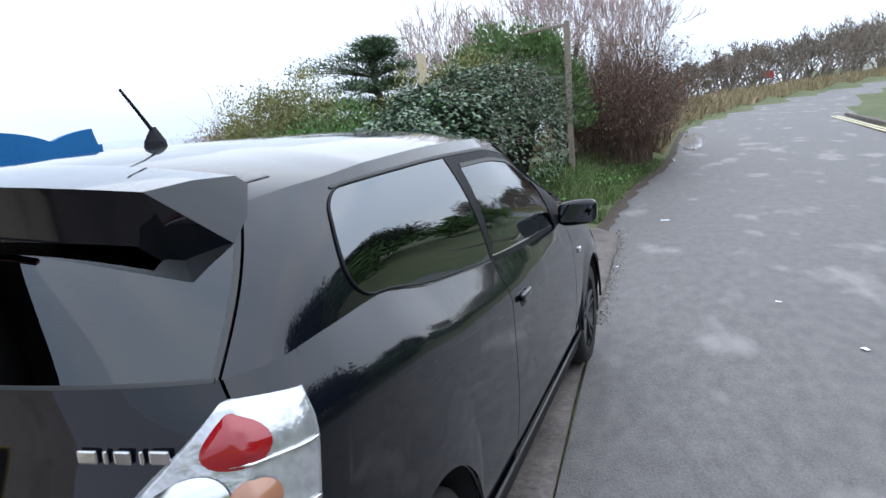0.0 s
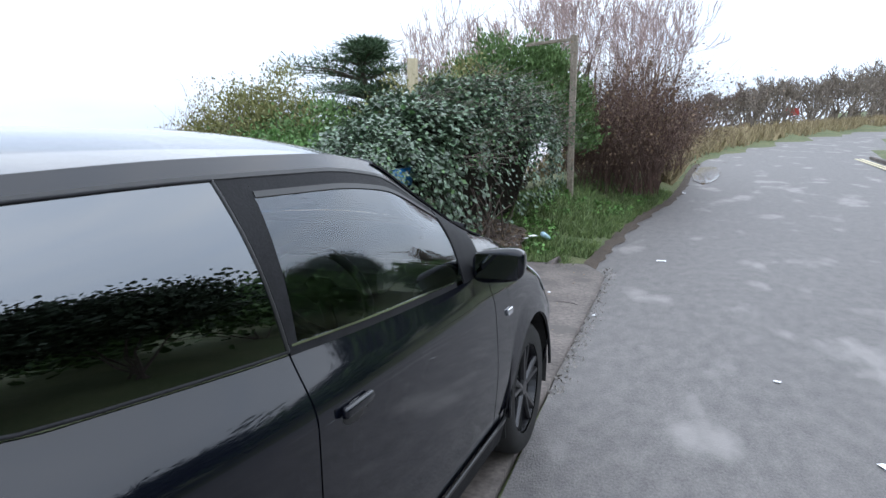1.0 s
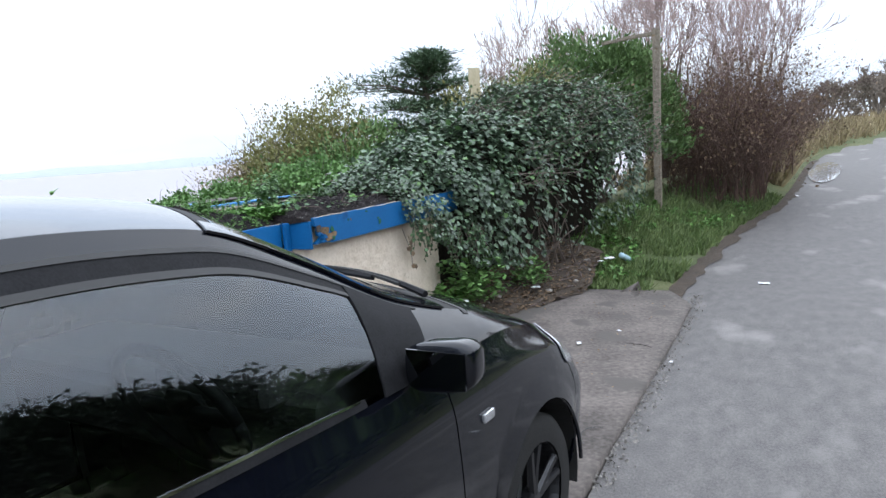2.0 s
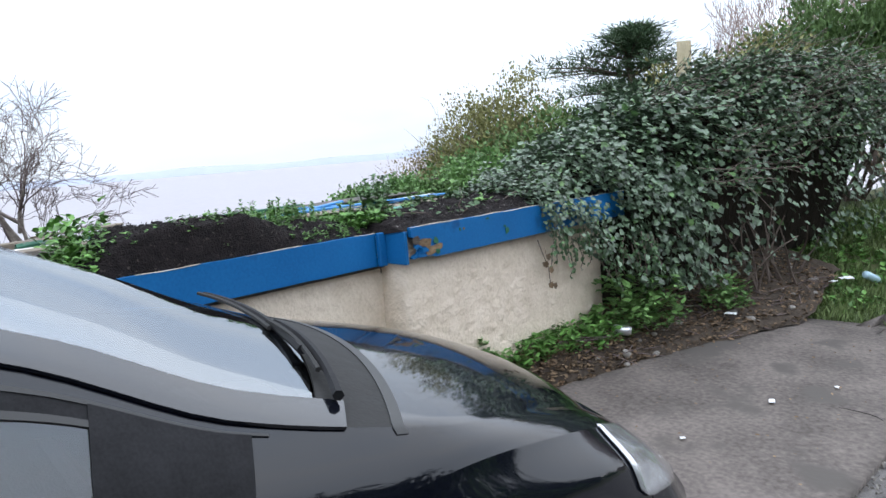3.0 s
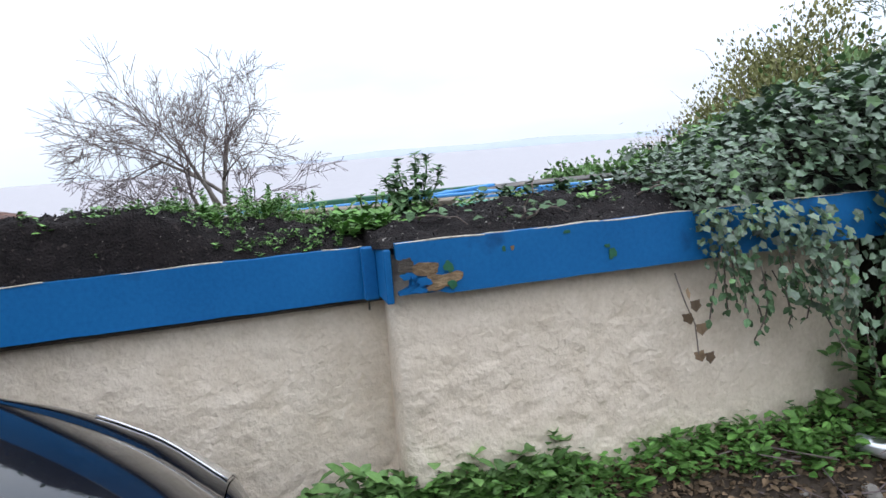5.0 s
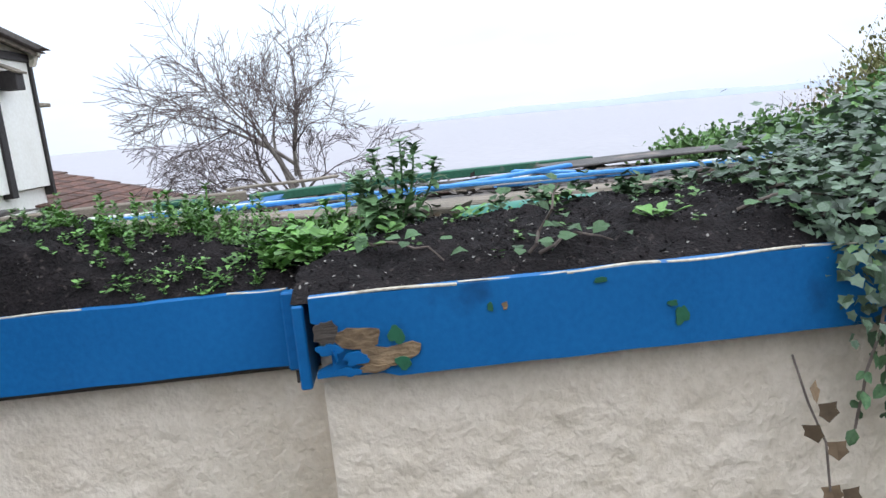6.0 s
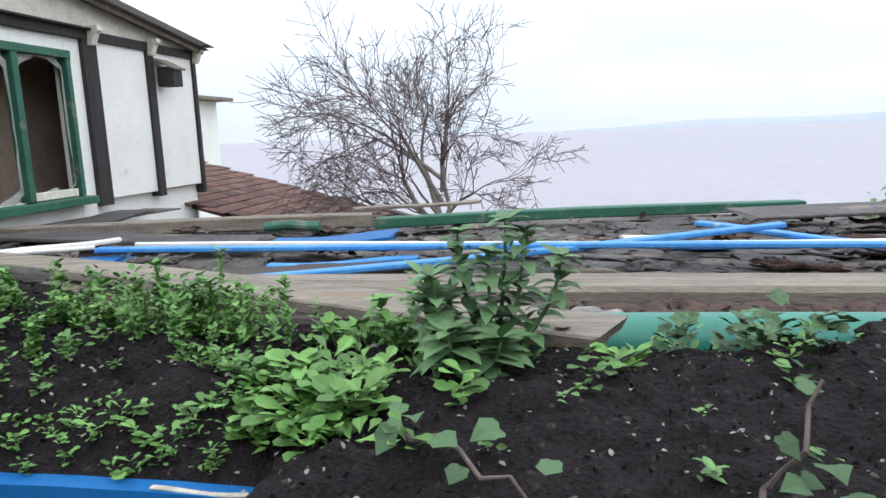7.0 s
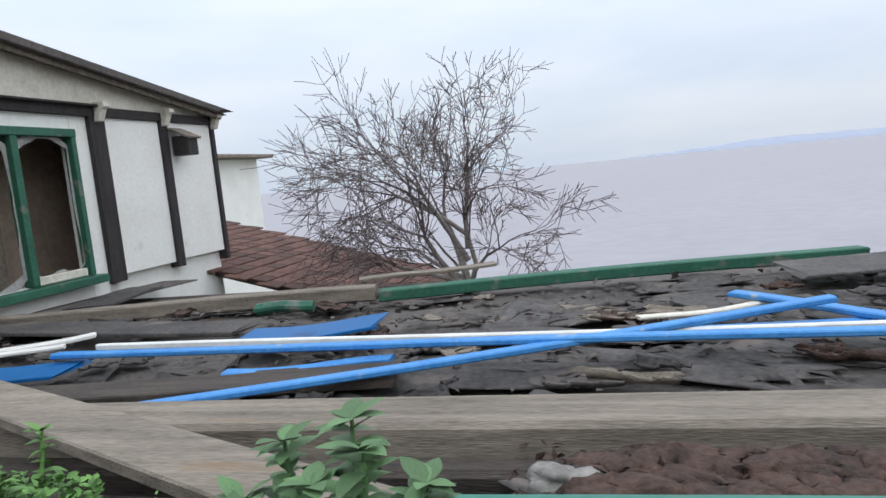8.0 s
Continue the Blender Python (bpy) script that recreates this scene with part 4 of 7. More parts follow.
nose("front_bumper", -1, 1, 0, 1.0, M_PAINT, "black front bumper", nv=18)
nose("nose_panel", -1, 1, 1.0, 2.0, M_PAINT)
nose("grille", -0.75, 0.75, 0.30, 0.62, M_TRIM, lift=0.006)
cap = sheet(lambda s, t: (lambda a, b: (a[0], a[1] + (b[1] - a[1]) * t, a[2] + (b[2] - a[2]) * t))(
    car_front(s, 2.0), (lambda q: (q[0] if s >= 0 else -q[0], q[1], q[2]))(car_side(4.0, 2 + (1 - abs(s))))), np.linspace(-1, 1, 25), np.linspace(0, 1, 3))
cap.flip_normals()
part("nose_cap", cap, M_PAINT, car, smooth=True)
for sd in (1, -1):
    me = sheet(lambda u, v: (lambda q: (sd * (q[0] + 0.006), q[1], q[2] + 0.005))(car_side(u, v)), np.linspace(3.66, 3.995, 14), np.linspace(0.66, 1.10, 14))
    if sd < 0:
        me.flip_normals()
    hl = part("headlamp", me, M_LAMPBACK, car, "clear swept-back headlamp", True, 0.004)
    x, y, z = car_side(2.925, 0.735)
    ind = block((0.012, 0.062, 0.026), (sd * (x + 0.005), y, z), 0.005, segs=2)
    part("side_repeater", ind, M_LAMPBACK, car, "small clear side repeater lamp")
    # door handle: recess and grip
    x, y, z = car_side(1.675, 0.79)
    dish = bmesh.new()
    bmesh.ops.create_uvsphere(dish, u_segments=20, v_segments=10, radius=1)
    bmesh.ops.transform(dish, matrix=Matrix.Translation((sd * (x - 0.001), y, z - 0.004)) @ Matrix.Diagonal((0.006, 0.058, 0.027, 1)), verts=dish.verts)
    part("handle_recess", dish, M_DARKBAR, car, smooth=True)
    part("door_handle", block((0.018, 0.128, 0.026), (sd * (x + 0.010), y, z + 0.013), 0.008, segs=3), M_PAINT, car, smooth=True)
    # mirror: shell, glass, arm
    shell = bmesh.new()
    bmesh.ops.create_uvsphere(shell, u_segments=24, v_segments=14, radius=1)
    for vtx in shell.verts:
        c = vtx.co
        p = 0.55
        c.x = math.copysign(abs(c.x) ** p, c.x) * 0.094
        c.z = math.copysign(abs(c.z) ** p, c.z) * 0.060
        c.y = math.copysign(abs(c.y) ** 0.7, c.y) * (0.085 if c.y > 0 else 0.022)
        c.z += 0.010 * (c.x / 0.094) * sd
    bmesh.ops.translate(shell, vec=(sd * 0.908, 2.615, 1.002), verts=shell.verts)
    mirror = part("wing_mirror", shell, M_PAINT, car, "black door mirror", True)
    part("mirror_glass", block((0.150, 0.004, 0.086), (sd * 0.908, 2.5915, 1.002), 0.0, Euler((radians(1), 0, radians(sd * 1))).to_matrix()), M_MIRROR, mirror)
    part("mirror_arm", block((0.13, 0.06, 0.045), (sd * 0.815, 2.655, 0.972), 0.015, segs=2), M_TRIM, mirror)

# wheels
def wheel(y, sd):
    w = bmesh.new()
    tyre = lathe([(0.205, -0.09), (0.275, -0.095), (0.296, -0.075), (0.300, 0), (0.296, 0.075), (0.275, 0.095), (0.205, 0.09)], 'X', 40, at=(sd * 0.75, y, WHEEL_Z), cap=False)
    wh = part("wheel", tyre, M_RUBBER, car, "black alloy wheel with a worn tyre", True)
    rim = lathe([(0.212, -0.08), (0.212, 0.082), (0.200, 0.084), (0.192, 0.05), (0.190, -0.06)], 'X', 40, at=(sd * 0.75, y, WHEEL_Z), cap=False)
    part("rim", rim, M_ALLOY, wh)
    part("barrel", lathe([(0.20, 0.0), (0.20, 0.01)], 'X', 32, at=(sd * 0.69, y, WHEEL_Z)), M_RUBBER, wh)
    for k in range(5):
        for off in (-0.17, 0.17):
            a = 2 * math.pi * k / 5 + 0.3
            b = a + off
            p0 = Vector((sd * 0.815, y + 0.03 * math.cos(a), WHEEL_Z + 0.03 * math.sin(a)))
            p1 = Vector((sd * 0.827, y + 0.198 * math.cos(b), WHEEL_Z + 0.198 * math.sin(b)))
            part("spoke", tube([p0, (p0 + p1) / 2, p1], [0.017, 0.013, 0.014], 6), M_ALLOY, wh)
    part("hub", lathe([(0.05, sd * 0.79), (0.05, sd * 0.820), (0.035, sd * 0.830), (0.012, sd * 0.831)], 'X', 18, at=(0, y, WHEEL_Z)), M_ALLOY, wh)
    part("brake_disc", lathe([(0.14, sd * 0.70), (0.14, sd * 0.715), (0.06, sd * 0.716)], 'X', 24, at=(0, y, WHEEL_Z)), M_TINMETAL, wh)
    liner = sheet(lambda a, x: (sd * x, y + (ARCH + 0.012) * math.cos(a), WHEEL_Z + (ARCH + 0.012) * math.sin(a)), np.linspace(-0.25, math.pi + 0.25, 26), np.linspace(0.50, 0.845, 4))
    part("wheel_arch_liner", liner, M_RUBBER, car, solid=0.006)
    lip = bmesh.new()
    for rr in (0,):
        pts = [(sd * (HW[2](y) - 0.004), y + (ARCH + 0.004) * math.cos(a), WHEEL_Z + (ARCH + 0.004) * math.sin(a)) for a in np.linspace(0.02, math.pi - 0.02, 26)]
        tube(pts, 0.008, 6, lip)
    part("arch_lip", lip, M_PAINT, car, smooth=True)
    part("mud_flap", block((0.16, 0.012, 0.20), (sd * 0.735, y - ARCH - 0.005, 0.27), 0.004), M_RUBBER, car)


for wy in WHEELS_Y:
    for sd in (1, -1):
        wheel(wy, sd)
# floor pan, dashboard, seats and steering wheel seen through the glass
part("floor_pan", block((1.40, 3.2, 0.10), (0, 2.05, 0.27), 0.02), M_RUBBER, car)
part("engine_bay", block((1.0, 0.8, 0.40), (0, 3.45, 0.48), 0.05), M_RUBBER, car)
part("dashboard", block((1.36, 0.40, 0.24), (0, 2.66, 0.83), 0.07, segs=3), M_DASH, car)
part("instrument_hood", block((0.40, 0.22, 0.10), (0.37, 2.50, 0.96), 0.045, segs=3), M_DASH, car)
part("parcel_shelf", block((1.16, 0.42, 0.03), (0, 0.48, 1.02), 0.01), M_SEAT, car)
part("inner_trim", block((0.03, 1.1, 0.5), (0.70, 2.1, 0.65), 0.01), M_DASH, car)
part("inner_trim", block((0.03, 1.1, 0.5), (-0.70, 2.1, 0.65), 0.01), M_DASH, car)
for sx in (0.37, -0.37):
    st = part("seat", block((0.50, 0.52, 0.16), (sx, 1.85, 0.50), 0.06, segs=3), M_SEAT, car)
    part("seat_back", block((0.48, 0.14, 0.60), (sx, 1.52, 0.82), 0.06, Euler((radians(14), 0, 0)).to_matrix(), segs=3), M_SEAT, st)
    part("headrest", block((0.26, 0.09, 0.17), (sx, 1.42, 1.20), 0.035, Euler((radians(12), 0, 0)).to_matrix(), segs=3), M_SEAT, st)
rear_seat = part("rear_seat", block((1.24, 0.45, 0.18), (0, 1.05, 0.52), 0.06, segs=3), M_SEAT, car)
part("seat_back", block((1.24, 0.14, 0.58), (0, 0.80, 0.82), 0.05, Euler((radians(16), 0, 0)).to_matrix(), segs=3), M_SEAT, rear_seat)
ring = bmesh.new()
pts = [(0.185 * math.cos(a), 0, 0.185 * math.sin(a)) for a in np.linspace(0, 2 * math.pi, 33)]
tube(pts, 0.016, 8, ring)
block((0.30, 0.03, 0.05), (0, 0.01, -0.01), 0.012, None, ring)
block((0.05, 0.03, 0.18), (0, 0.01, -0.08), 0.012, None, ring)
block((0.13, 0.05, 0.12), (0, 0.02, -0.015), 0.03, None, ring)
bmesh.ops.transform(ring, matrix=Matrix.Translation((0.37, 2.32, 0.93)) @ Euler((radians(24), 0, 0)).to_matrix().to_4x4(), verts=ring.verts)
part("steering_wheel", ring, M_TRIM, car, smooth=True)


# ---- planter soil and the fallen roof behind it ----
def soil_front(y):
    return -1.905 if y < 4.40 else -1.712


HEAP = hermite([-1, 1.5, 2.9, 3.08, 3.2, 3.32, 3.68, 3.80, 3.92, 4.1, 4.4, 4.8, 5.4, 6.6], [1.18, 1.185, 1.19, 1.205, 1.285, 1.305, 1.308, 1.29, 1.25, 1.225, 1.20, 1.215, 1.226, 1.20])


def soil_pt(y, s):
    x0 = soil_front(y)
    x = x0 + (-2.43 - x0) * s
    front = 1.130 if y < 4.40 else 1.152
    top = HEAP(y)
    k = min(1.0, s / (0.11 if y < 3.75 else 0.11 + 0.31 * min(1, (y - 3.75) / 0.3)))
    z = front + (top - front) * (math.sin(k * math.pi / 2) ** 0.8)
    if s > 0.75:
        z -= (s - 0.75) * 0.42
    z += (0.028 * noise.noise((x * 9, y * 9, 1)) + 0.014 * noise.noise((x * 30, y * 30, 2)) + 0.006 * noise.noise((x * 80, y * 80, 3))) * min(1, s * 6)
    return x, y, z


soil = part("soil", sheet(soil_pt, list(np.linspace(-1, 2.6, 60)) + list(np.linspace(2.63, 6.6, 320)), np.linspace(0, 1, 60)), M_SOIL, smooth=True)
soil.data.flip_normals()
tagged(soil, "heaped damp black compost in the planter", "soil", kind="structure")


def soil_z(x, y):
    x0 = soil_front(y)
    return soil_pt(y, min(1, max(0, (x - x0) / (-2.43 - x0))))[2]


# crumbs and pale flecks on the compost
rng = np.random.default_rng(11)
cp, cd, cs = [], [], []
for _ in range(1100):
    y = rng.uniform(3.4, 6.0)
    x = rng.uniform(-2.4, soil_front(y) - 0.02)
    cp.append((x, y, soil_z(x, y) + 0.002)), cd.append(rng.normal(0, 1, 3) * (1, 1, 0.3)), cs.append(rng.uniform(0.004, 0.011))
tagged(part("soil_crumbs", leaf_mesh("soil_crumbs", cp, cd, cs, LEAF_OVAL), M_STONE), "pale flecks and dead scraps on black compost", "debris", kind="stuff")


cp, cd, cs = [], [], []
for _ in range(5200):
    y = rng.uniform(3.1, 6.1)
    x = rng.uniform(-2.4, soil_front(y) - 0.015)
    cp.append((x, y, soil_z(x, y) + rng.uniform(-0.003, 0.006))), cd.append(rng.normal(0, 1, 3)), cs.append(rng.uniform(0.004, 0.012))
tagged(part("soil_clods", leaf_mesh("soil_clods", cp, cd, cs, LEAF_OVAL, None, 1.2, rng), M_SOIL), "small dark clods of compost", "soil", kind="stuff")


# roof deck
def deck_z(x):
    return 1.115 - (x + 2.45) * -0.022


def deck_pt(x, y):
    z = deck_z(x) + 0.02 * noise.noise((x * 1.7, y * 1.2, 4)) + 0.008 * noise.noise((x * 6, y * 4, 5)) - 0.05
    return x, y, z


deck = part("roof_deck", sheet(deck_pt, np.linspace(-5.5, -2.40, 90), np.linspace(1.0, 9.0, 150)), M_FELT, smooth=True)
tagged(deck, "sagging flat roof of torn grey mineral felt", "flat roof", kind="structure")
part("roof_edge", block((0.06, 8.0, 0.5), (-5.5, 5.0, 0.75), 0.01), M_DARKWOOD, deck)

# torn sheets of felt lying about
rng = np.random.default_rng(5)


def torn_sheet(x, y, w, d, seed, lift, material=None, label="torn curled sheet of dark roofing felt lying on the roof"):
    r = random.Random(seed)
    th = r.uniform(-0.5, 0.5)
    n = 14

    def f(u, v):
        edge = 0.30 * noise.noise((u * 3 + seed, v * 3, 0.3)) + 0.10 * noise.noise((u * 9 + seed, v * 9, 0.7))
        px, py = (u - 0.5 + edge) * w, (v - 0.5 + edge) * d
        return (px * math.cos(th) - py * math.sin(th), px * math.sin(th) + py * math.cos(th),
                lift + 0.018 * noise.noise((u * 2.2 + seed, v * 2.2, seed)) + 0.05 * max(0, abs(u - 0.5) - 0.38) * (seed % 3))
    ob = part("felt_sheet", sheet(f, np.linspace(0, 1, n), np.linspace(0, 1, n)), material or M_SLATE, smooth=True, solid=0.006)
    ob.location = (x, y, deck_pt(x, y)[2] + 0.004)
    return tagged(ob, label, "roofing felt", "torn felt sheets")


for k in range(44):
    y = rng.uniform(1.9, 6.6)
    x = rng.uniform(-4.85, -2.75)
    torn_sheet(x, y, rng.uniform(0.12, 0.45), rng.uniform(0.2, 0.8), k, rng.uniform(0.012, 0.035))
for k in range(70):
    torn_sheet(rng.uniform(-4.8, -3.0), rng.uniform(2.0, 6.2), rng.uniform(0.04, 0.12), rng.uniform(0.06, 0.25), 100 + k, rng.uniform(0.03, 0.06), (M_SLATE, M_ROTDARK, M_FELT, M_GREYWOOD)[k % 4], "small broken scrap of roofing or wood")


def plank(name, p0, p1, w, h, material, label, cat, seed=0, group="", **kw):
    ob = part(name, beam(p0, p1, w, h, seed=seed, **kw), material)
    return tagged(ob, label, cat, group)


plank("plank", (-3.27, 2.60, 1.172), (-2.275, 4.80, 1.232), 0.140, 0.028, M_GREYWOOD, "broad weathered grey plank lying across rubble", "plank", 2, cuts=16)
gutter = part("gutter_pipe", tube([(-2.455 - 0.13 * t, 4.40 + 2.8 * t, 1.146 + 0.003 * math.sin(t * 7)) for t in np.linspace(0, 1, 14)], 0.056, 20), M_MINT, smooth=True)
tagged(gutter, "mint green plastic pipe behind the compost", "pipe")
plank("roof_beam", (-2.86, 3.3, 1.115), (-2.98, 7.6, 1.125), 0.17, 0.11, M_GREYWOOD, "long weathered grey roof timber, dark underneath", "timber", 4, bevel=0.012, cuts=24)
plank("roof_beam", (-2.74, 3.0, 1.075), (-2.83, 7.6, 1.075), 0.07, 0.09, M_DARKWOOD, "wet dark rotten roof timber", "timber", 5, bevel=0.012, cuts=24)
plank("batten", (-3.47, 3.02, 1.165), (-3.40, 6.4, 1.165), 0.042, 0.018, M_BLUE_STRIP, "long light blue painted batten on the fallen roof", "batten", 6, "blue battens")
plank("batten", (-2.80, 3.20, 1.125), (-3.73, 5.48, 1.185), 0.042, 0.018, M_BLUE_STRIP, "long light blue painted batten lying aslant", "batten", 7, "blue battens")
plank("batten", (-4.02, 5.26, 1.15), (-3.45, 5.80, 1.15), 0.05, 0.018, M_BLUE_STRIP, "short light blue painted batten end", "batten", 8, "blue battens")
plank("batten", (-3.62, 5.10, 1.13), (-3.85, 6.6, 1.13), 0.06, 0.018, M_BLUE_STRIP, "light blue painted batten half under others", "batten", 9, "blue battens")
plank("batten", (-3.05, 2.6, 1.12), (-2.83, 3.45, 1.12), 0.07, 0.020, M_BLUE_STRIP, "light blue painted board end", "batten", 10, "blue battens")
plank("batten", (-3.35, 3.75, 1.12), (-3.42, 4.25, 1.125), 0.05, 0.018, M_BLUE_STRIP, "short light blue painted offcut", "batten", 30, "blue battens")
plank("panel", (-3.72, 3.60, 1.135), (-3.82, 4.08, 1.150), 0.22, 0.012, M_BLUE, "blue painted board fragment", "panel", 11, bevel=0.002)
plank("panel", (-3.35, 2.55, 1.12), (-3.40, 3.15, 1.125), 0.2, 0.012, M_BLUE, "blue painted board fragment", "panel", 12, bevel=0.002)
plank("white_strip", (-3.56, 3.12, 1.155), (-3.53, 6.3, 1.160), 0.022, 0.022, M_WHITEPVC, "thin white painted strip of wood", "strip", 13)
plank("lath", (-3.52, 2.48, 1.13), (-3.86, 2.84, 1.14), 0.05, 0.018, M_WHITEPVC, "broken flaking white lath", "lath", 14, "broken laths")
plank("lath", (-3.47, 2.42, 1.12), (-3.74, 2.80, 1.13), 0.035, 0.015, M_WHITEPVC, "broken flaking white lath", "lath", 15, "broken laths")
plank("lath", (-3.80, 4.95, 1.13), (-3.95, 5.35, 1.135), 0.035, 0.012, M_CREAMPAINT, "broken pale lath on torn felt", "lath", 16, "broken laths")
plank("dark_board", (-3.18, 2.7, 1.10), (-3.32, 4.3, 1.11), 0.16, 0.03, M_DARKWOOD, "wet dark board under the battens", "board", 17)
plank("dark_board", (-4.2, 2.0, 1.10), (-4.05, 3.4, 1.10), 0.22, 0.02, M_SLATE, "dark slab of felted board", "board", 18)
plank("parapet_beam", (-4.42, 1.35, 1.085), (-4.76, 3.72, 1.09), 0.09, 0.075, M_GREYWOOD, "weathered brown timber along the roof edge", "timber", 19, cuts=16, bevel=0.008)
plank("parapet_beam", (-4.76, 3.73, 1.08), (-5.24, 6.02, 1.085), 0.09, 0.055, M_GREENPAINT, "green painted timber along the roof edge", "timber", 20, cuts=16, bevel=0.006)
plank("loose_slat", (-4.95, 3.55, 1.125), (-5.20, 4.25, 1.14), 0.10, 0.015, M_GREYWOOD, "curled loose slat on the roof edge", "slat", 21, bevel=0.002)
plank("green_tube", (-4.32, 3.30, 1.12), (-4.36, 3.56, 1.12), 0.055, 0.05, M_GREENPAINT, "short green painted offcut", "offcut", 22, bevel=0.018)
plank("slate_board", (-4.75, 5.6, 1.10), (-4.9, 7.2, 1.11), 0.4, 0.015, M_SLATE, "grey sheet of roofing", "board", 23)
# rotten log and a lump of foam in the trough
plank("log", (-2.37, 5.22, 1.205), (-2.47, 6.25, 1.250), 0.11, 0.045, M_INNER, "black rotten log end on the planter", "log", 24, bevel=0.02, warp=0.012, cuts=18)
rot = part("rotten_wood", sheet(lambda x, y: (x, y, 1.105 + 0.016 * noise.noise((x * 14, y * 9, 2)) + 0.016 * noise.noise((x * 40, y * 30, 2)) + 0.012 * noise.noise((x * 90, y * 80, 2)) - 4.0 * max(0, abs(x + 2.66) - 0.06) ** 1.2 * 0.1), np.linspace(-2.78, -2.53, 26), np.linspace(4.82, 7.0, 150)), M_ROTDARK, smooth=True, solid=0.05)
rot.data.flip_normals()
tagged(rot, "crumbling red-brown rotten wood by the trough", "rotten wood")
lump = bmesh.new()
bmesh.ops.create_icosphere(lump, subdivisions=3, radius=0.032)
for v in lump.verts:
    v.co *= 1 + 0.9 * noise.noise(v.co * 45)
    v.co.y *= 1.5
    v.co.z *= 0.6
bmesh.ops.translate(lump, vec=(-2.64, 4.80, 1.15), verts=lump.verts)
tagged(part("mortar_lump", lump, M_STONE, smooth=True), "pale crust of old mortar", "mortar")

rng = np.random.default_rng(19)
cp, cd, cs = [], [], []
for _ in range(900):
    x, y = rng.uniform(-2.80, -2.48), rng.uniform(4.7, 6.9)
    cp.append((x, y, 1.125 + rng.uniform(0, 0.03))), cd.append(rng.normal(0, 1, 3) * (1, 1, 0.4)), cs.append(rng.uniform(0.012, 0.045))
tagged(part("wood_crumbs", leaf_mesh("wood_crumbs", cp, cd, cs, LEAF_DART, None, 0.6, rng), M_ROTDARK), "crumbled flakes of rotten red-brown wood", "debris", kind="stuff")
cp, cd, cs = [], [], []
for _ in range(2600):
    x, y = rng.uniform(-5.0, -2.9), rng.uniform(1.9, 6.8)
    cp.append((x, y, deck_pt(x, y)[2] + rng.uniform(0.004, 0.05))), cd.append(rng.normal(0, 1, 3) * (1, 1, 0.15)), cs.append(rng.uniform(0.012, 0.07))
tagged(part("roof_debris", leaf_mesh("roof_debris", cp, cd, cs, LEAF_DART, None, 0.3, rng), M_FELT), "bits of felt, moss and splinters strewn on the roof", "debris", kind="stuff")

# wave-cut board seen above the car's roof
wv = bmesh.new()
top = [(y, 1.555 + 0.055 * abs(math.sin((y - 1.62) * 5.2)) ** 0.7 if y < 1.86 else 1.535) for y in np.linspace(0.2, 1.9, 70)]
fv = [wv.verts.new((0, 0.2, 1.12))] + [wv.verts.new((0, y, z)) for y, z in top] + [wv.verts.new((0, 1.9, 1.12))]
fc = wv.faces.new(fv)
ex = bmesh.ops.extrude_face_region(wv, geom=[fc])
bmesh.ops.translate(wv, vec=(-0.02, 0, 0), verts=[g for g in ex["geom"] if isinstance(g, bmesh.types.BMVert)])
bmesh.ops.recalc_face_normals(wv, faces=wv.faces)
bmesh.ops.translate(wv, vec=(-2.0, 0, 0), verts=wv.verts)
tagged(part("wave_board", wv, M_BLUE), "blue painted board with a wave-cut top edge", "board")

# ---- half-timbered building ----
house = thing("half_timbered_building", "derelict white and black half-timbered building with a broken window", "building", (-6.81, 1.60, 0))
L = 4.0


def hb(name, x0, x1, y0, y1, z0, z1, material, label="", bevel=0.004, parent=None):
    return part(name, block((x1 - x0, y1 - y0, z1 - z0), ((x0 + x1) / 2, (y0 + y1) / 2, (z0 + z1) / 2), bevel), material, parent or house, label)


def verge(x):
    return 2.31 + 0.133 * x


WX0, WX1, WZ0, WZ1 = 1.55, 2.54, 1.22, 2.14
# wall panels round the window opening
hb("wall_panel", 0.0, 0.61, -0.10, 0.0, 1.18, 2.24, M_WHITEWALL)
hb("wall_panel", 0.69, 1.27, -0.10, 0.0, 1.17, 2.24, M_WHITEWALL)
hb("wall_panel", 1.40, WX0, -0.10, -0.012, 1.0, 2.24, M_WHITEWALL)
hb("wall_panel", WX0, WX1, -0.10, -0.012, WZ1, 2.24, M_WHITEWALL)
hb("wall_panel", WX0, WX1, -0.10, -0.012, 0.95, WZ0, M_WHITEWALL)
hb("wall_panel", 2.685, 3.105, -0.10, 0.0, 1.17, 2.24, M_WHITEWALL)
hb("wall_panel", 3.195, L, -0.10, 0.0, 1.17, 2.24, M_WHITEWALL)
hb("wall_skirt", 0.02, L, -0.16, -0.055, 0.3, 1.17, M_WHITEWALL, "recessed lower wall")
for x0, x1 in ((-0.02, 0.03), (0.605, 0.695), (1.265, 1.405), (2.565, 2.69), (3.10, 3.20)):
    hb("timber_post", x0, x1, -0.09, 0.022, 1.13 if x0 > 0.1 else 1.1, 2.24, M_TIMBER, "black stained timber post")
hb("timber_beam", -0.02, L, -0.09, 0.026, 2.235, 2.30, M_TIMBER, "black stained timber beam")
hb("weather_strip", 1.3, 2.7, -0.02, 0.065, 2.295, 2.31, M_TIMBER)
gable = bmesh.new()
quad = [gable.verts.new(p) for p in ((0.0, 0.0, 2.30), (L, 0.0, 2.30), (L, 0.0, verge(L)), (0.0, 0.0, verge(0)))]
g = gable.faces.new(quad)
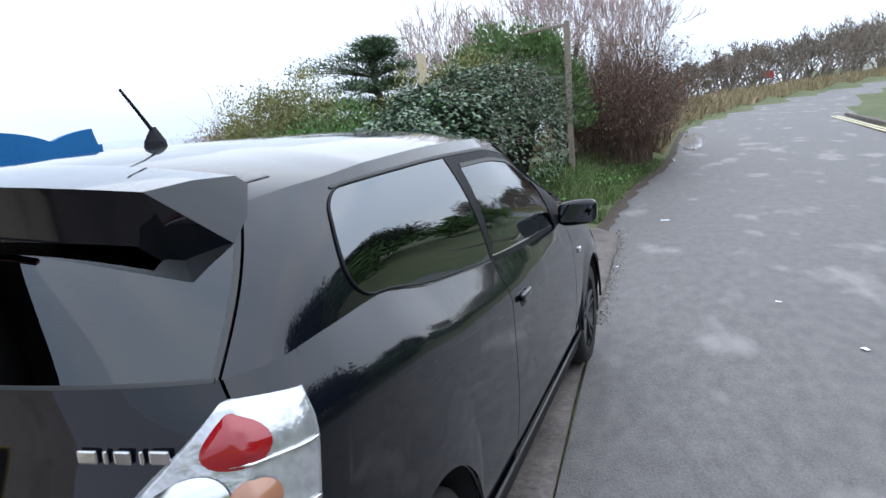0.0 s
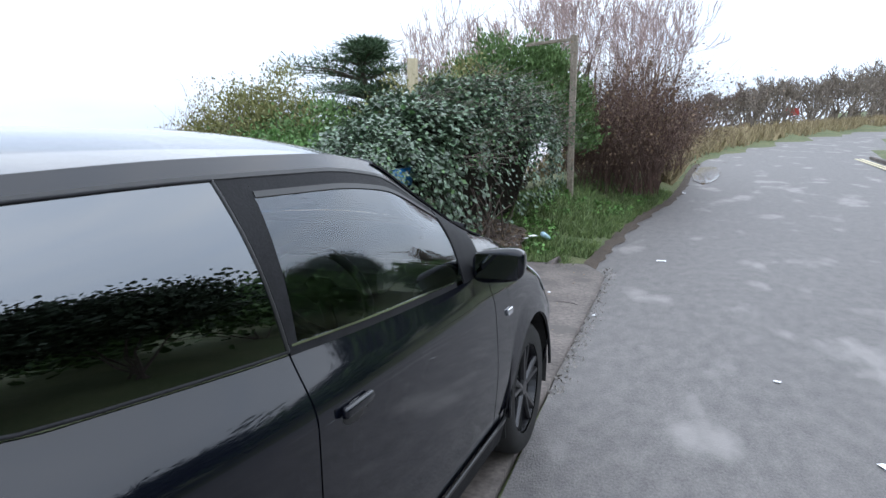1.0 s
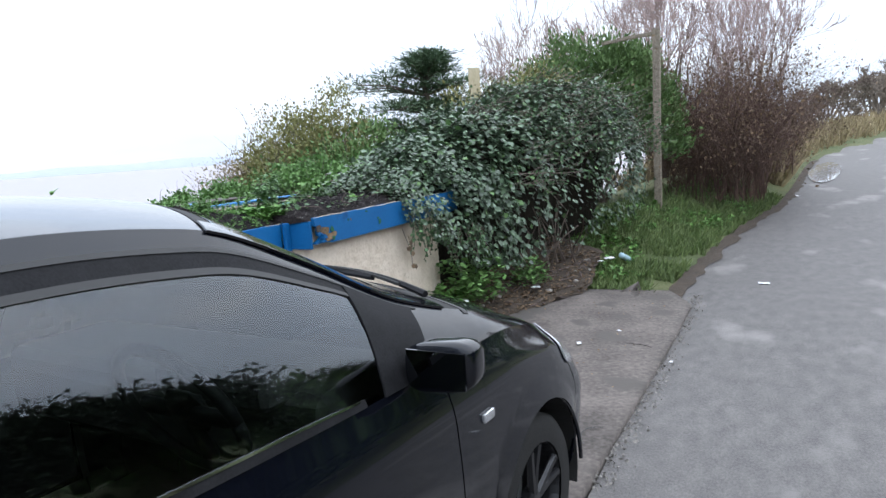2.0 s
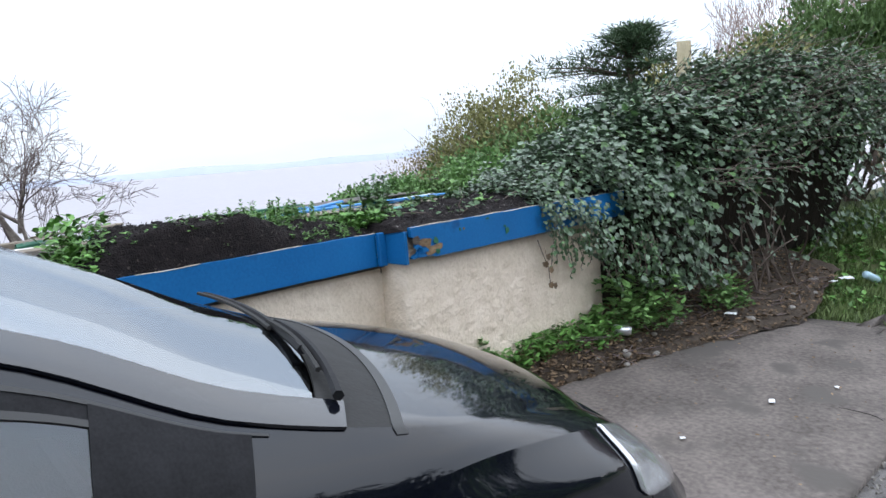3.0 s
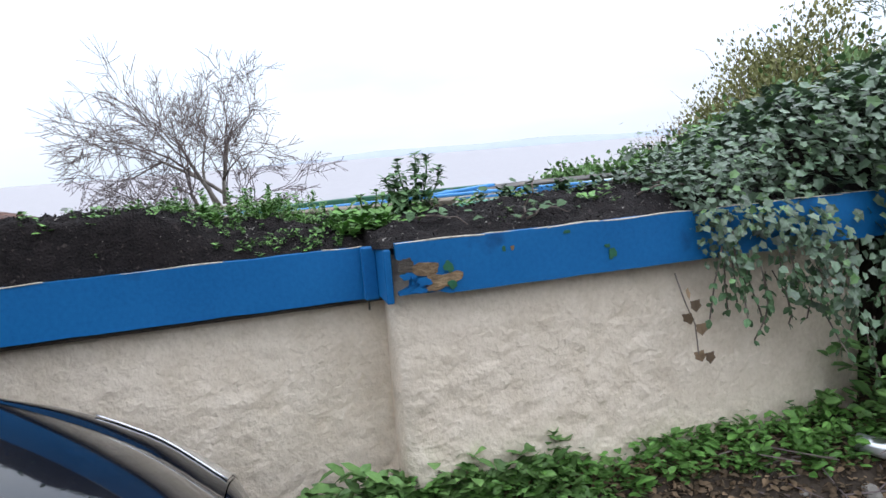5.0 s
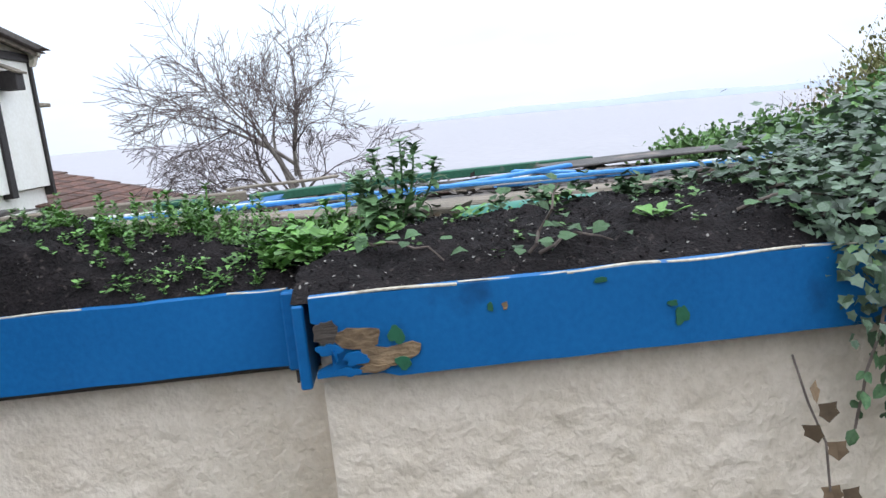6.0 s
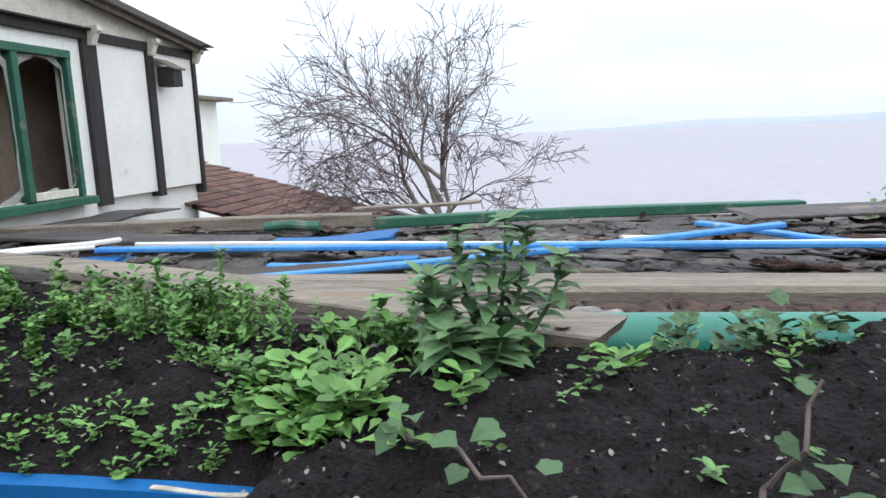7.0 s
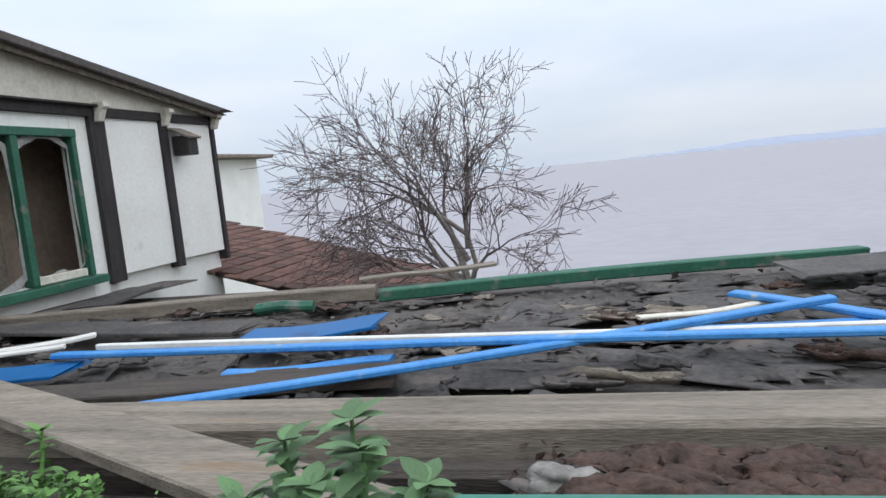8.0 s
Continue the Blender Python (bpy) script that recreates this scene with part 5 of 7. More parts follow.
ex = bmesh.ops.extrude_face_region(gable, geom=[g])
bmesh.ops.translate(gable, vec=(0, -0.1, 0), verts=[q for q in ex["geom"] if isinstance(q, bmesh.types.BMVert)])
bmesh.ops.recalc_face_normals(gable, faces=gable.faces)
part("gable", gable, M_CREAMPAINT, house, "cream boarded gable")
# unseen end wall; black is chosen to dim its reflection in the car
hb("wall_end", L - 0.1, L, -4.0, -0.1, 0.3, verge(L), M_TIMBER, "unseen end wall, blackened to dim its reflection in the car")
hb("wall_back", 0, L, -4.1, -4.0, 0.3, 2.3, M_WHITEWALL)
hb("wall_seaward", 0, 0.1, -4.0, -0.1, 0.3, 2.3, M_WHITEWALL)
rf = beam((-0.03, -2.0, verge(-0.03) + 0.03), (L + 0.1, -2.0, verge(L + 0.1) + 0.03), 4.3, 0.05, 0.005, 4, 0)
part("roof", rf, M_FELT, house, "low grey felted roof")
part("verge_board", beam((-0.03, 0.085, verge(-0.03) - 0.005), (L + 0.1, 0.085, verge(L + 0.1) - 0.005), 0.025, 0.045, 0.003, 6, 0.002), M_GREYWOOD, house, "grey verge board")


def corbel(x):
    bm = bmesh.new()
    prof = [(0.0, 0.0), (0.085, 0.0), (0.088, -0.03), (0.06, -0.05), (0.045, -0.085), (0.03, -0.12), (0.0, -0.125)]
    f = bm.faces.new([bm.verts.new((x - 0.028, 0.02 + y, 2.325 + z)) for y, z in prof])
    ex = bmesh.ops.extrude_face_region(bm, geom=[f])
    bmesh.ops.translate(bm, vec=(0.056, 0, 0), verts=[q for q in ex["geom"] if isinstance(q, bmesh.types.BMVert)])
    bmesh.ops.recalc_face_normals(bm, faces=bm.faces)
    part("corbel", bm, M_CREAMPAINT, house, "carved cream bracket")


for x in (0.0, 0.65, 1.33, 2.63, 3.15):
    corbel(x)
bird = part("bird_box", block((0.13, 0.14, 0.15), (0.52, 0.095, 2.05), 0.006), M_TIMBER, house, "small dark wooden box under the eaves")
part("lid", block((0.17, 0.19, 0.018), (0.52, 0.10, 2.145), 0.003, Euler((radians(-25), 0, 0)).to_matrix()), M_GREYWOOD, bird)
# window: green frame, one open light, one with jagged glass
win = part("window", block((WX1 - WX0, 0.07, 0.05), ((WX0 + WX1) / 2, 0.0, WZ1 - 0.02), 0.004), M_GREENPAINT, house, "green painted window with broken panes")
hb("frame_bar", WX0, WX0 + 0.04, -0.04, 0.03, WZ0, WZ1 - 0.045, M_GREENPAINT, parent=win)
hb("frame_bar", WX1 - 0.035, WX1, -0.04, 0.03, WZ0, WZ1 - 0.045, M_GREENPAINT, parent=win)
hb("frame_bar", 1.990, 2.040, -0.04, 0.03, WZ0, WZ1 - 0.045, M_GREENPAINT, parent=win)
hb("sill", WX0 - 0.03, WX1 + 0.03, -0.05, 0.10, WZ0 - 0.055, WZ0 - 0.005, M_GREENPAINT, "green window sill", parent=win)
hb("bare_sash_bar", WX0 + 0.05, 1.98, -0.012, 0.012, WZ0 + 0.0, WZ0 + 0.05, M_CREAMPAINT, "flaked white bottom rail", parent=win)


def jagged(x0, x1, z0, z1, seed, name):
    """Glass left in the frame: a ring with a ragged inner edge."""
    r = random.Random(seed)
    bm = bmesh.new()
    n = 26
    outer, inner = [], []
    cx, cz, hx, hz = (x0 + x1) / 2, (z0 + z1) / 2, (x1 - x0) / 2, (z1 - z0) / 2
    for k in range(n):
        a = 2 * math.pi * k / n
        c, s = math.cos(a), math.sin(a)
        q = 1 / max(abs(c), abs(s))
        outer.append(bm.verts.new((cx + hx * c * q, -0.01, cz + hz * s * q)))
        e = q * r.uniform(0.88, 0.995)
        inner.append(bm.verts.new((cx + hx * c * e, -0.01, cz + hz * s * e)))
    for k in range(n):
        bm.faces.new((outer[k], outer[(k + 1) % n], inner[(k + 1) % n], inner[k]))
    return part(name, bm, M_CURTAIN, win, "dirty jagged remains of glass")


jagged(WX0 + 0.04, 1.990, WZ0 + 0.03, WZ1 - 0.045, 4, "broken_pane")
jagged(2.040, WX1 - 0.035, WZ0 + 0.0, WZ1 - 0.045, 9, "broken_pane")
hb("inner_post", 1.72, 1.735, -0.3, -0.28, 1.2, 2.1, M_CURTAIN)
hb("room_floor", 0.2, L - 0.1, -3.9, -0.11, 0.9, 0.95, M_DARKROOM)
hb("room_wall", 0.2, L - 0.1, -0.62, -0.52, 0.95, 2.3, M_DARKROOM)
hb("room_pipe", 1.80, 1.90, -0.5, -0.4, 0.95, 2.2, M_GREYWOOD)
# grey flashing at the foot of the wall
plank("flashing", (-5.9, 1.75, 1.05), (-3.2, 1.78, 1.10), 0.30, 0.012, M_FELT, "lead-grey flashing along the foot of the wall", "flashing", 31)
plank("slate_slab", (-5.3, 1.95, 1.10), (-4.7, 2.0, 1.10), 0.25, 0.02, M_SLATE, "grey slab of broken roofing", "slab", 32)

# brown tiled roof beyond, a lower outbuilding
out = thing("outbuilding", "low outbuilding with a mossy brown tiled roof", "outbuilding", (-8.6, 0.45, 0))
part("wall", block((1.75, 2.3, 1.6), (0.93, 1.25, -0.35), 0.01), M_WHITEWALL, out)
part("roof_boards", beam((0.95, 0.0, 1.29), (0.95, 2.75, 0.52), 1.95, 0.03, 0.004, 4, 0), M_DARKWOOD, out)
tile_me = mesh_of(block((0.185, 0.20, 0.016), (0, 0, 0), 0.004), "tile")
tile_me.materials.append(M_TILE)
rr = random.Random(3)
slope = math.atan2(0.77, 2.75)
for i in range(19):
    for j in range(11):
        t = new("roof_tile", tile_me)
        t.parent = out
        y = 0.05 + i * 0.143
        t.matrix_basis = pose(-0.02 + j * 0.19 + (0.095 if i % 2 else 0) - 0.03, y, 1.326 - y * 0.28, -math.degrees(slope) + 4 + rr.uniform(-1.5, 1.5), rr.uniform(-1.5, 1.5), rr.uniform(-2, 2))
# white house further off
far_house = thing("white_house", "white rendered house with a flat overhanging roof", "house", (-9.2, -1.15, 0))
part("wall", block((3.2, 3.6, 3.4), (-1.6, -1.8, 0.5), 0.01), M_WHITEWALL, far_house)
part("roof", block((3.6, 4.0, 0.06), (-1.55, -1.75, 2.23), 0.01), M_GREYWOOD, far_house)
fw = part("window", block((0.02, 0.6, 0.7), (0.002, -0.42, 1.75), 0.004), M_DARKROOM, far_house)
part("window_frame", block((0.04, 0.05, 0.8), (0.012, -0.10, 1.75), 0.004), M_WHITEPVC, fw)
part("sill", block((0.08, 0.7, 0.05), (0.03, -0.4, 1.33), 0.006), M_WHITEPVC, fw)


# ---- trees and shrubs ----
def clumps(center, radii, n_clumps, per, size, rng, low=0.15, jitter=0.22, shell=0.75, lift=0.0):
    """Leaf points in uneven clumps over and inside an egg-shaped crown."""
    c, r = np.array(center, float), np.array(radii, float)
    pts, dirs, sizes, face = [], [], [], []
    for _ in range(n_clumps):
        d = rng.normal(0, 1, 3)
        d /= np.linalg.norm(d)
        if d[2] < -low:
            d[2] = -d[2] * 0.5
        k = rng.uniform(shell, 1.06) if rng.random() < 0.8 else rng.uniform(0.3, shell)
        bump = 1 + 0.22 * noise.noise(Vector(d * 2.3) + Vector(c))
        q = c + r * d * k * bump
        m = int(per * rng.uniform(0.5, 1.4))
        off = rng.normal(0, jitter, (m, 3)) * r.min() * (1, 1, 0.8)
        pts.append(q + off)
        dd = d[None] + rng.normal(0, 0.7, (m, 3))
        dd[:, 2] += lift
        dirs.append(dd), sizes.append(size * rng.uniform(0.6, 1.35, m)), face.append(d[None] * 0.6 + rng.normal(0, 0.5, (m, 3)) + (0, 0, 0.6))
    return np.concatenate(pts), np.concatenate(dirs), np.concatenate(sizes), np.concatenate(face)


def shrub(name, label, category, base, crowns, material, outline, size, per, seed, stems=10, stem_mat=None, lift=0.3, twigs=0, twig_len=0.5, twig_r=0.004, jitter=0.22, group=""):
    """A shrub: stems from its base and leaf clumps in one or more crowns, with bare twig ends poking out."""
    rng = np.random.default_rng(seed)
    ob = thing(name, label, category, base, group)
    b = np.array(base, float)
    segs, allp = [], []
    for (c, r, n) in crowns:
        p, d, s, f = clumps(np.array(c) - b, r, n, per, size, rng, lift=lift, jitter=jitter)
        allp.append((p, d, s, f))
        for _ in range(stems):
            e = rng.normal(0, 1, 3)
            e /= np.linalg.norm(e)
            tip = np.array(c) - b + np.array(r) * e * 0.8
            a, last = np.array((rng.normal(0, 0.1), rng.normal(0, 0.1), -0.1)), None
            rad = 0.03
            for k in range(1, 6):
                t = k / 5
                q = tip * t + np.array((0, 0, 0.25 * math.sin(t * 3) * r[2])) + rng.normal(0, 0.05, 3)
                segs.append((a, q, rad, rad * 0.75))
                a, rad = q, rad * 0.75
        for _ in range(twigs):
            i = rng.integers(len(p))
            if p[i][2] < c[2] - b[2]:
                continue
            d0 = np.array((rng.normal(0, 0.35), rng.normal(0, 0.35), 1.0))
            q = p[i]
            for k in range(3):
                d0 = d0 + rng.normal(0, 0.25, 3)
                d0 /= np.linalg.norm(d0)
                q2 = q + d0 * twig_len / 3 * rng.uniform(0.6, 1.3)
                segs.append((q, q2, twig_r * (1 - k * 0.25), twig_r * (0.75 - k * 0.25)))
                q = q2
    tagged(part("branchwork", twig_mesh("branchwork", segs, 4), stem_mat or M_BARK, ob), kind="stuff")
    P, D, S, F = (np.concatenate([a[k] for a in allp]) for k in range(4))
    part("foliage", leaf_mesh("foliage", P, D, S, outline, F, 0.5, rng), material, ob)
    return ob


# bushes between the planter and the sea
shrub("bush", "olive and yellowing leafy bush with bare upright tips", "bush", (-5.2, 8.9, -0.4),
      [((-5.55, 8.9, 0.95), (0.42, 0.6, 1.05), 70), ((-5.0, 8.8, 1.10), (0.42, 0.6, 1.10), 75), ((-4.5, 8.7, 1.20), (0.45, 0.6, 1.05), 80), ((-5.2, 8.6, 0.6), (0.8, 0.6, 0.8), 60)], M_OLIVE, LEAF_OVAL, 0.038, 130, 21, twigs=60, twig_len=0.42, lift=0.9, stem_mat=M_TWIG, jitter=0.26)
shrub("bush", "russet and brown thinning bush with wispy bare tips", "bush", (-6.3, 9.2, -0.8),
      [((-6.05, 9.3, 0.95), (0.40, 0.7, 1.15), 60), ((-6.6, 9.2, 0.65), (0.45, 0.7, 0.95), 55), ((-7.2, 9.2, 0.35), (0.5, 0.7, 0.8), 45), ((-7.8, 9.3, 0.05), (0.5, 0.7, 0.65), 35), ((-6.5, 9.0, 0.2), (1.0, 0.7, 0.7), 60)], M_RUSSET, LEAF_OVAL, 0.034, 115, 22, twigs=90, twig_len=0.55, lift=0.9, stem_mat=M_TWIG, jitter=0.28)
shrub("bush", "low green bush over the roof edge", "bush", (-4.3, 7.9, 0.2),
      [((-4.4, 8.0, 0.95), (0.9, 0.8, 0.55), 60), ((-3.4, 8.2, 1.2), (0.9, 0.7, 0.6), 70)], M_CONIFER, LEAF_OVAL, 0.05, 60, 23, twigs=30, twig_len=0.3)
shrub("bush", "dull green shrub round a pale post", "bush", (-3.0, 10.2, 0.2),
      [((-3.1, 10.0, 1.55), (0.8, 0.6, 0.7), 70), ((-2.4, 10.3, 1.8), (0.7, 0.6, 0.6), 60)], M_OLIVE, LEAF_OVAL, 0.05, 55, 24, twigs=50, twig_len=0.35)

# wind-shaped pine in tiers
rng = np.random.default_rng(31)
pine = thing("pine_tree", "dark wind-shaped pine with layered boughs", "tree", (-3.9, 10.6, -0.3))
segs, tips = [], []
trunk = [np.array((0, 0, 0.0)), np.array((-0.05, 0.02, 1.0)), np.array((-0.08, 0.0, 2.0)), np.array((-0.22, -0.1, 2.9)), np.array((-0.28, -0.12, 3.15))]
for a, b, r0, r1 in zip(trunk, trunk[1:], (0.10, 0.085, 0.065, 0.04), (0.085, 0.065, 0.04, 0.02)):
    segs.append((a, b, r0, r1))
pp, pd, ps, pf = [], [], [], []
TIERS = [(3.10, 0.40, 9), (2.92, 0.70, 9), (2.70, 1.15, 9), (2.42, 0.90, 11), (2.12, 1.15, 14), (1.8, 1.15, 16), (1.45, 1.25, 16)]
for z, reach, n in TIERS:
    for k in range(n):
        a = rng.uniform(0, 2 * math.pi)
        ln = 1.2 * reach * rng.uniform(0.4, 1.0) * (1.15 if math.cos(a) < 0 else 0.8)
        root = np.array((-0.2 * z / 3, -0.05, z - 0.1))
        tip = root + np.array((math.cos(a) * ln, math.sin(a) * ln * 0.7, 0.10 + rng.normal(0, 0.06)))
        mid = (root + tip) / 2 + np.array((0, 0, 0.06))
        segs += [(root, mid, 0.02, 0.012), (mid, tip, 0.012, 0.006)]
        for q in (tip, (tip + mid) / 2, mid, (mid + root) / 2):
            m = 85
            off = rng.normal(0, 1, (m, 3)) * (0.13, 0.13, 0.045)
            pp.append(q + off + (0, 0, 0.03))
            pd.append(off * (2, 2, 1) + rng.normal(0, 0.1, (m, 3)) + (0, 0, 0.12))
            ps.append(0.085 * rng.uniform(0.6, 1.3, m)), pf.append(np.tile((0, 0, 1.0), (m, 1)))
part("trunk", twig_mesh("trunk", segs, 6), M_BARK, pine)
part("crown", leaf_mesh("crown", np.concatenate(pp), np.concatenate(pd), np.concatenate(ps), PINE_NEEDLE, np.concatenate(pf), 0.5, rng), M_PINE, pine)

# clipped conifer and a brown thicket
shrub("conifer", "dense dark green conifer with a rounded top", "conifer", (-2.0, 12.4, 0.2),
      [((-2.0, 12.3, 1.45), (1.35, 0.9, 1.55), 420)], M_CONIFER, NEEDLE, 0.07, 130, 41, stems=16, lift=1.0, jitter=0.13)


def thicket(name, label, x0, x1, y0, y1, top, n, seed, material=M_BRAMBLE, leaf=None, leaf_n=0):
    """A tangle of arching stems."""
    rng = np.random.default_rng(seed)
    ob = thing(name, label, "thicket", ((x0 + x1) / 2, (y0 + y1) / 2, 0.3))
    o = np.array(((x0 + x1) / 2, (y0 + y1) / 2, 0.3))
    segs, ends = [], []
    for _ in range(n):
        p = np.array((rng.uniform(x0, x1), rng.uniform(y0, y1), ground_z(0, y0) + 0.2)) - o
        k = 1 - 0.35 * abs((p[0]) / max(0.3, (x1 - x0) / 2)) ** 2
        h = top * rng.uniform(0.55, 1.0) * k
        d = np.array((rng.normal(0, 0.18), rng.normal(0, 0.18), 1.0))
        r = rng.uniform(0.004, 0.009)
        steps = 6
        for i in range(steps):
            d = d + rng.normal(0, 0.16, 3) + np.array((0, 0, -0.05 * i))
            d /= np.linalg.norm(d)
            q = p + d * h / steps * 1.08
            segs.append((p, q, r, r * 0.85))
            if i > 0:
                for _ in range(4):
                    e = d + rng.normal(0, 0.75, 3)
                    e /= np.linalg.norm(e)
                    q3 = q + e * rng.uniform(0.12, 0.4)
                    segs.append((q, q3, r * 0.5, r * 0.3))
                    ends.append(q3)
                    for _ in range(2):
                        e2 = e + rng.normal(0, 0.6, 3)
                        q4 = q3 + e2 * rng.uniform(0.06, 0.2)
                        segs.append((q3, q4, r * 0.35, r * 0.2))
                        ends.append(q4)
            p, r = q, r * 0.85
    tagged(part("tangle", twig_mesh("tangle", segs, 3), material, ob), kind="stuff")
    if leaf_n:
        idx = rng.integers(0, len(ends), leaf_n)
        pts = np.array(ends)[idx] + rng.normal(0, 0.04, (leaf_n, 3))
        part("foliage", leaf_mesh("foliage", pts, rng.normal(0, 1, (leaf_n, 3)), 0.05 * rng.uniform(0.5, 1.2, leaf_n), LEAF_OVAL, None, 0.9, rng), leaf or M_DEADLEAF, ob)
    return ob


thicket("bramble_thicket", "tall brown leafless bramble and privet thicket by the road", -1.0, 0.45, 12.6, 15.2, 2.75, 340, 51, leaf=M_DEADLEAF, leaf_n=9000)
thicket("bramble_thicket", "brown bare scrub along the road edge", -0.9, 0.9, 15.0, 19.0, 2.6, 260, 52, leaf=M_DEADLEAF, leaf_n=5000)


def bare_tree(name, label, base, height, seed, depth=5, material=M_REDTWIG, spread=0.42, up=0.22, radius=0.09, forks=3, lean=(0, 0), low=0.28, group="", split=(2, 3), bend=0.16, steps=3, side=0.0, shrink=0.72, thin=0.0):
    rng = np.random.default_rng(seed)
    ob = thing(name, label, "tree", base, group)
    segs, tips = [], []
    for k in range(forks):
        d = np.array((rng.normal(lean[0], 0.32), rng.normal(lean[1], 0.32), 1.0))
        grow((0, 0, 0), d / np.linalg.norm(d), height * low, radius, depth, rng, segs, tips, bend, up, split, spread, shrink, steps, side, thin)
    part("trunk", twig_mesh("trunk", [s for s in segs if s[2] > radius * 0.28], 6), M_BARK if material is not M_FARTWIG else M_FARTWIG, ob)
    tagged(part("crown", twig_mesh("crown", [s for s in segs if s[2] <= radius * 0.28], 3), material, ob), kind="stuff")
    return ob


# reddish bare trees behind the hedge
for k, (x, y, h, sd) in enumerate(((-1.6, 16.5, 5.2, 1), (-3.0, 17.5, 4.9, 2), (-4.6, 17.5, 4.2, 3), (0.0, 19.5, 5.0, 4), (-2.4, 20.5, 5.9, 5), (-0.8, 22.5, 5.9, 6), (-5.9, 19, 3.9, 8))):
    bare_tree("bare_tree", "leafless reddish-brown tree with dense fine twigs", (x, y, 0.4), h * 1.12, 60 + sd, 5, M_REDTWIG, 0.40, 0.24, 0.075, 4, low=0.27, thin=0.0052, split=(2, 3), side=0.2, group="bare trees behind the hedge")

# bare wind-blown tree by the sea
rng = np.random.default_rng(77)
sea_tree = thing("bare_birch", "bare many-stemmed birch leaning in the wind, pale trunk", "tree", (-6.55, 3.79, 0.2))
segs, tips = [], []
segs.append((np.array((0, 0, -1.5)), np.array((0.0, 0.0, 0.6)), 0.055, 0.05))
STEMS = [((0.05, 0.02, 1.0), 0.62, 0.040, 0.6), ((0.0, -0.55, 0.95), 0.60, 0.030, 0.6), ((0, 0.35, 1.0), 0.52, 0.026, 0.7), ((0, -0.95, 0.85), 0.55, 0.026, 0.7),
         ((0.1, 0.75, 0.9), 0.42, 0.018, 0.75), ((0.1, -1.3, 0.62), 0.46, 0.022, 0.75), ((0, -0.2, 1.0), 0.58, 0.028, 0.9), ((0, 0.15, 1.0), 0.56, 0.024, 1.0), ((-0.1, -0.75, 0.95), 0.58, 0.022, 1.1)]
for d, ln, r, z in STEMS:
    d = np.array(d, float) + (0, -0.13, 0)
    grow((0, 0, z - 0.12), d / np.linalg.norm(d), ln * 1.03, r * 0.85, 4, rng, segs, tips, 0.15, 0.0, (2, 3), 0.44, 0.76, 3, 0.62, 0.0022)
part("trunk", twig_mesh("trunk", [s for s in segs if s[2] > 0.013], 8), M_PALEBARK, sea_tree, "pale grey-brown trunk")
tagged(part("crown", twig_mesh("crown", [s for s in segs if s[2] <= 0.013], 3), M_TWIG, sea_tree), kind="stuff")

# distant tree line along the climbing road
for k in range(44):
    y = 30 + k * 2.0
    e = EDGE(y)
    rr = random.Random(200 + k)
    x = e - rr.uniform(2.0, 8)
    bare_tree("roadside_tree", "distant leafless brown roadside tree", (x, y, rise(y) - 0.2), rr.uniform(0.85, 1.1) * (2.2 + k * 0.19), 300 + k, 5, M_FARTWIG, 0.45, 0.10, 0.12, 4, low=0.27, group="roadside trees", lean=(0.3, 0), thin=0.022)
for k in range(9):
    rr = random.Random(400 + k)
    y = 40 + 7 * k
    bare_tree("roadside_tree", "distant leafless tree across the road", (EDGE(y) + 8.5 + rr.uniform(0, 4), y, rise(y) + 0.2), rr.uniform(6, 8), 500 + k, 5, M_FARTWIG, 0.45, 0.10, 0.14, 4, low=0.27, group="roadside trees", thin=0.025)

# posts in the hedge
post = thing("wooden_post", "weathered grey timber post with a cross bar, in the hedge", "post", (-0.90, 11.55, 0.45))
part("upright", beam((0, 0, -0.2), (0.0, 0.001, 2.52), 0.10, 0.10, 0.008, 8, 0.006), M_GREYWOOD, post)
part("cross_bar", beam((0.05, 0, 2.47), (-0.75, -0.05, 2.40), 0.05, 0.05, 0.005, 6, 0.004), M_GREYWOOD, post)
post2 = thing("pale_post", "pale sawn timber post standing above the shrubs", "post", (-2.99, 9.85, 0.3))
part("upright", beam((0, 0, 0), (0.0, 0.001, 2.23), 0.13, 0.10, 0.006, 8, 0.004), M_PALEWOOD, post2)

# ---- ivy over the end of the planter ----
IY = [5.30, 5.8, 6.4, 7.2, 8.0, 8.8, 9.6, 10.3]
I_SP = hermite(IY, [-1.90, -2.0, -2.1, -2.05, -1.85, -1.65, -1.45, -1.35])
I_TOP = hermite(IY, [1.235, 1.33, 1.50, 1.74, 1.95, 2.13, 2.06, 1.55])
I_FR = hermite(IY, [-1.63, -1.60, -1.47, -1.32, -1.18, -1.0, -0.82, -0.95])
I_BOT = hermite(IY, [1.08, 0.84, 0.50, 0.42, 0.42, 0.50, 0.62, 0.95])


def ivy_pt(y, t):
    """t 0 at the back of the top, 0.5 at the crest, 1 at the foot of the front curtain."""
    sp, tp, fr, bt = I_SP(y), I_TOP(y), I_FR(y), I_BOT(y)
    if t < 0.5:
        k = (0.5 - t) * 2
        return np.array((sp - 0.9 * k, y, tp - 0.30 * k * k))
    k = (t - 0.5) * 2
    x = sp + (fr - sp) * math.sin(min(1, k * 1.25) * math.pi / 2)
    z = tp - (tp - bt) * (k ** 1.55)
    return np.array((x - 0.10 * max(0, k - 0.8) * 5 * 0.6, y, z))


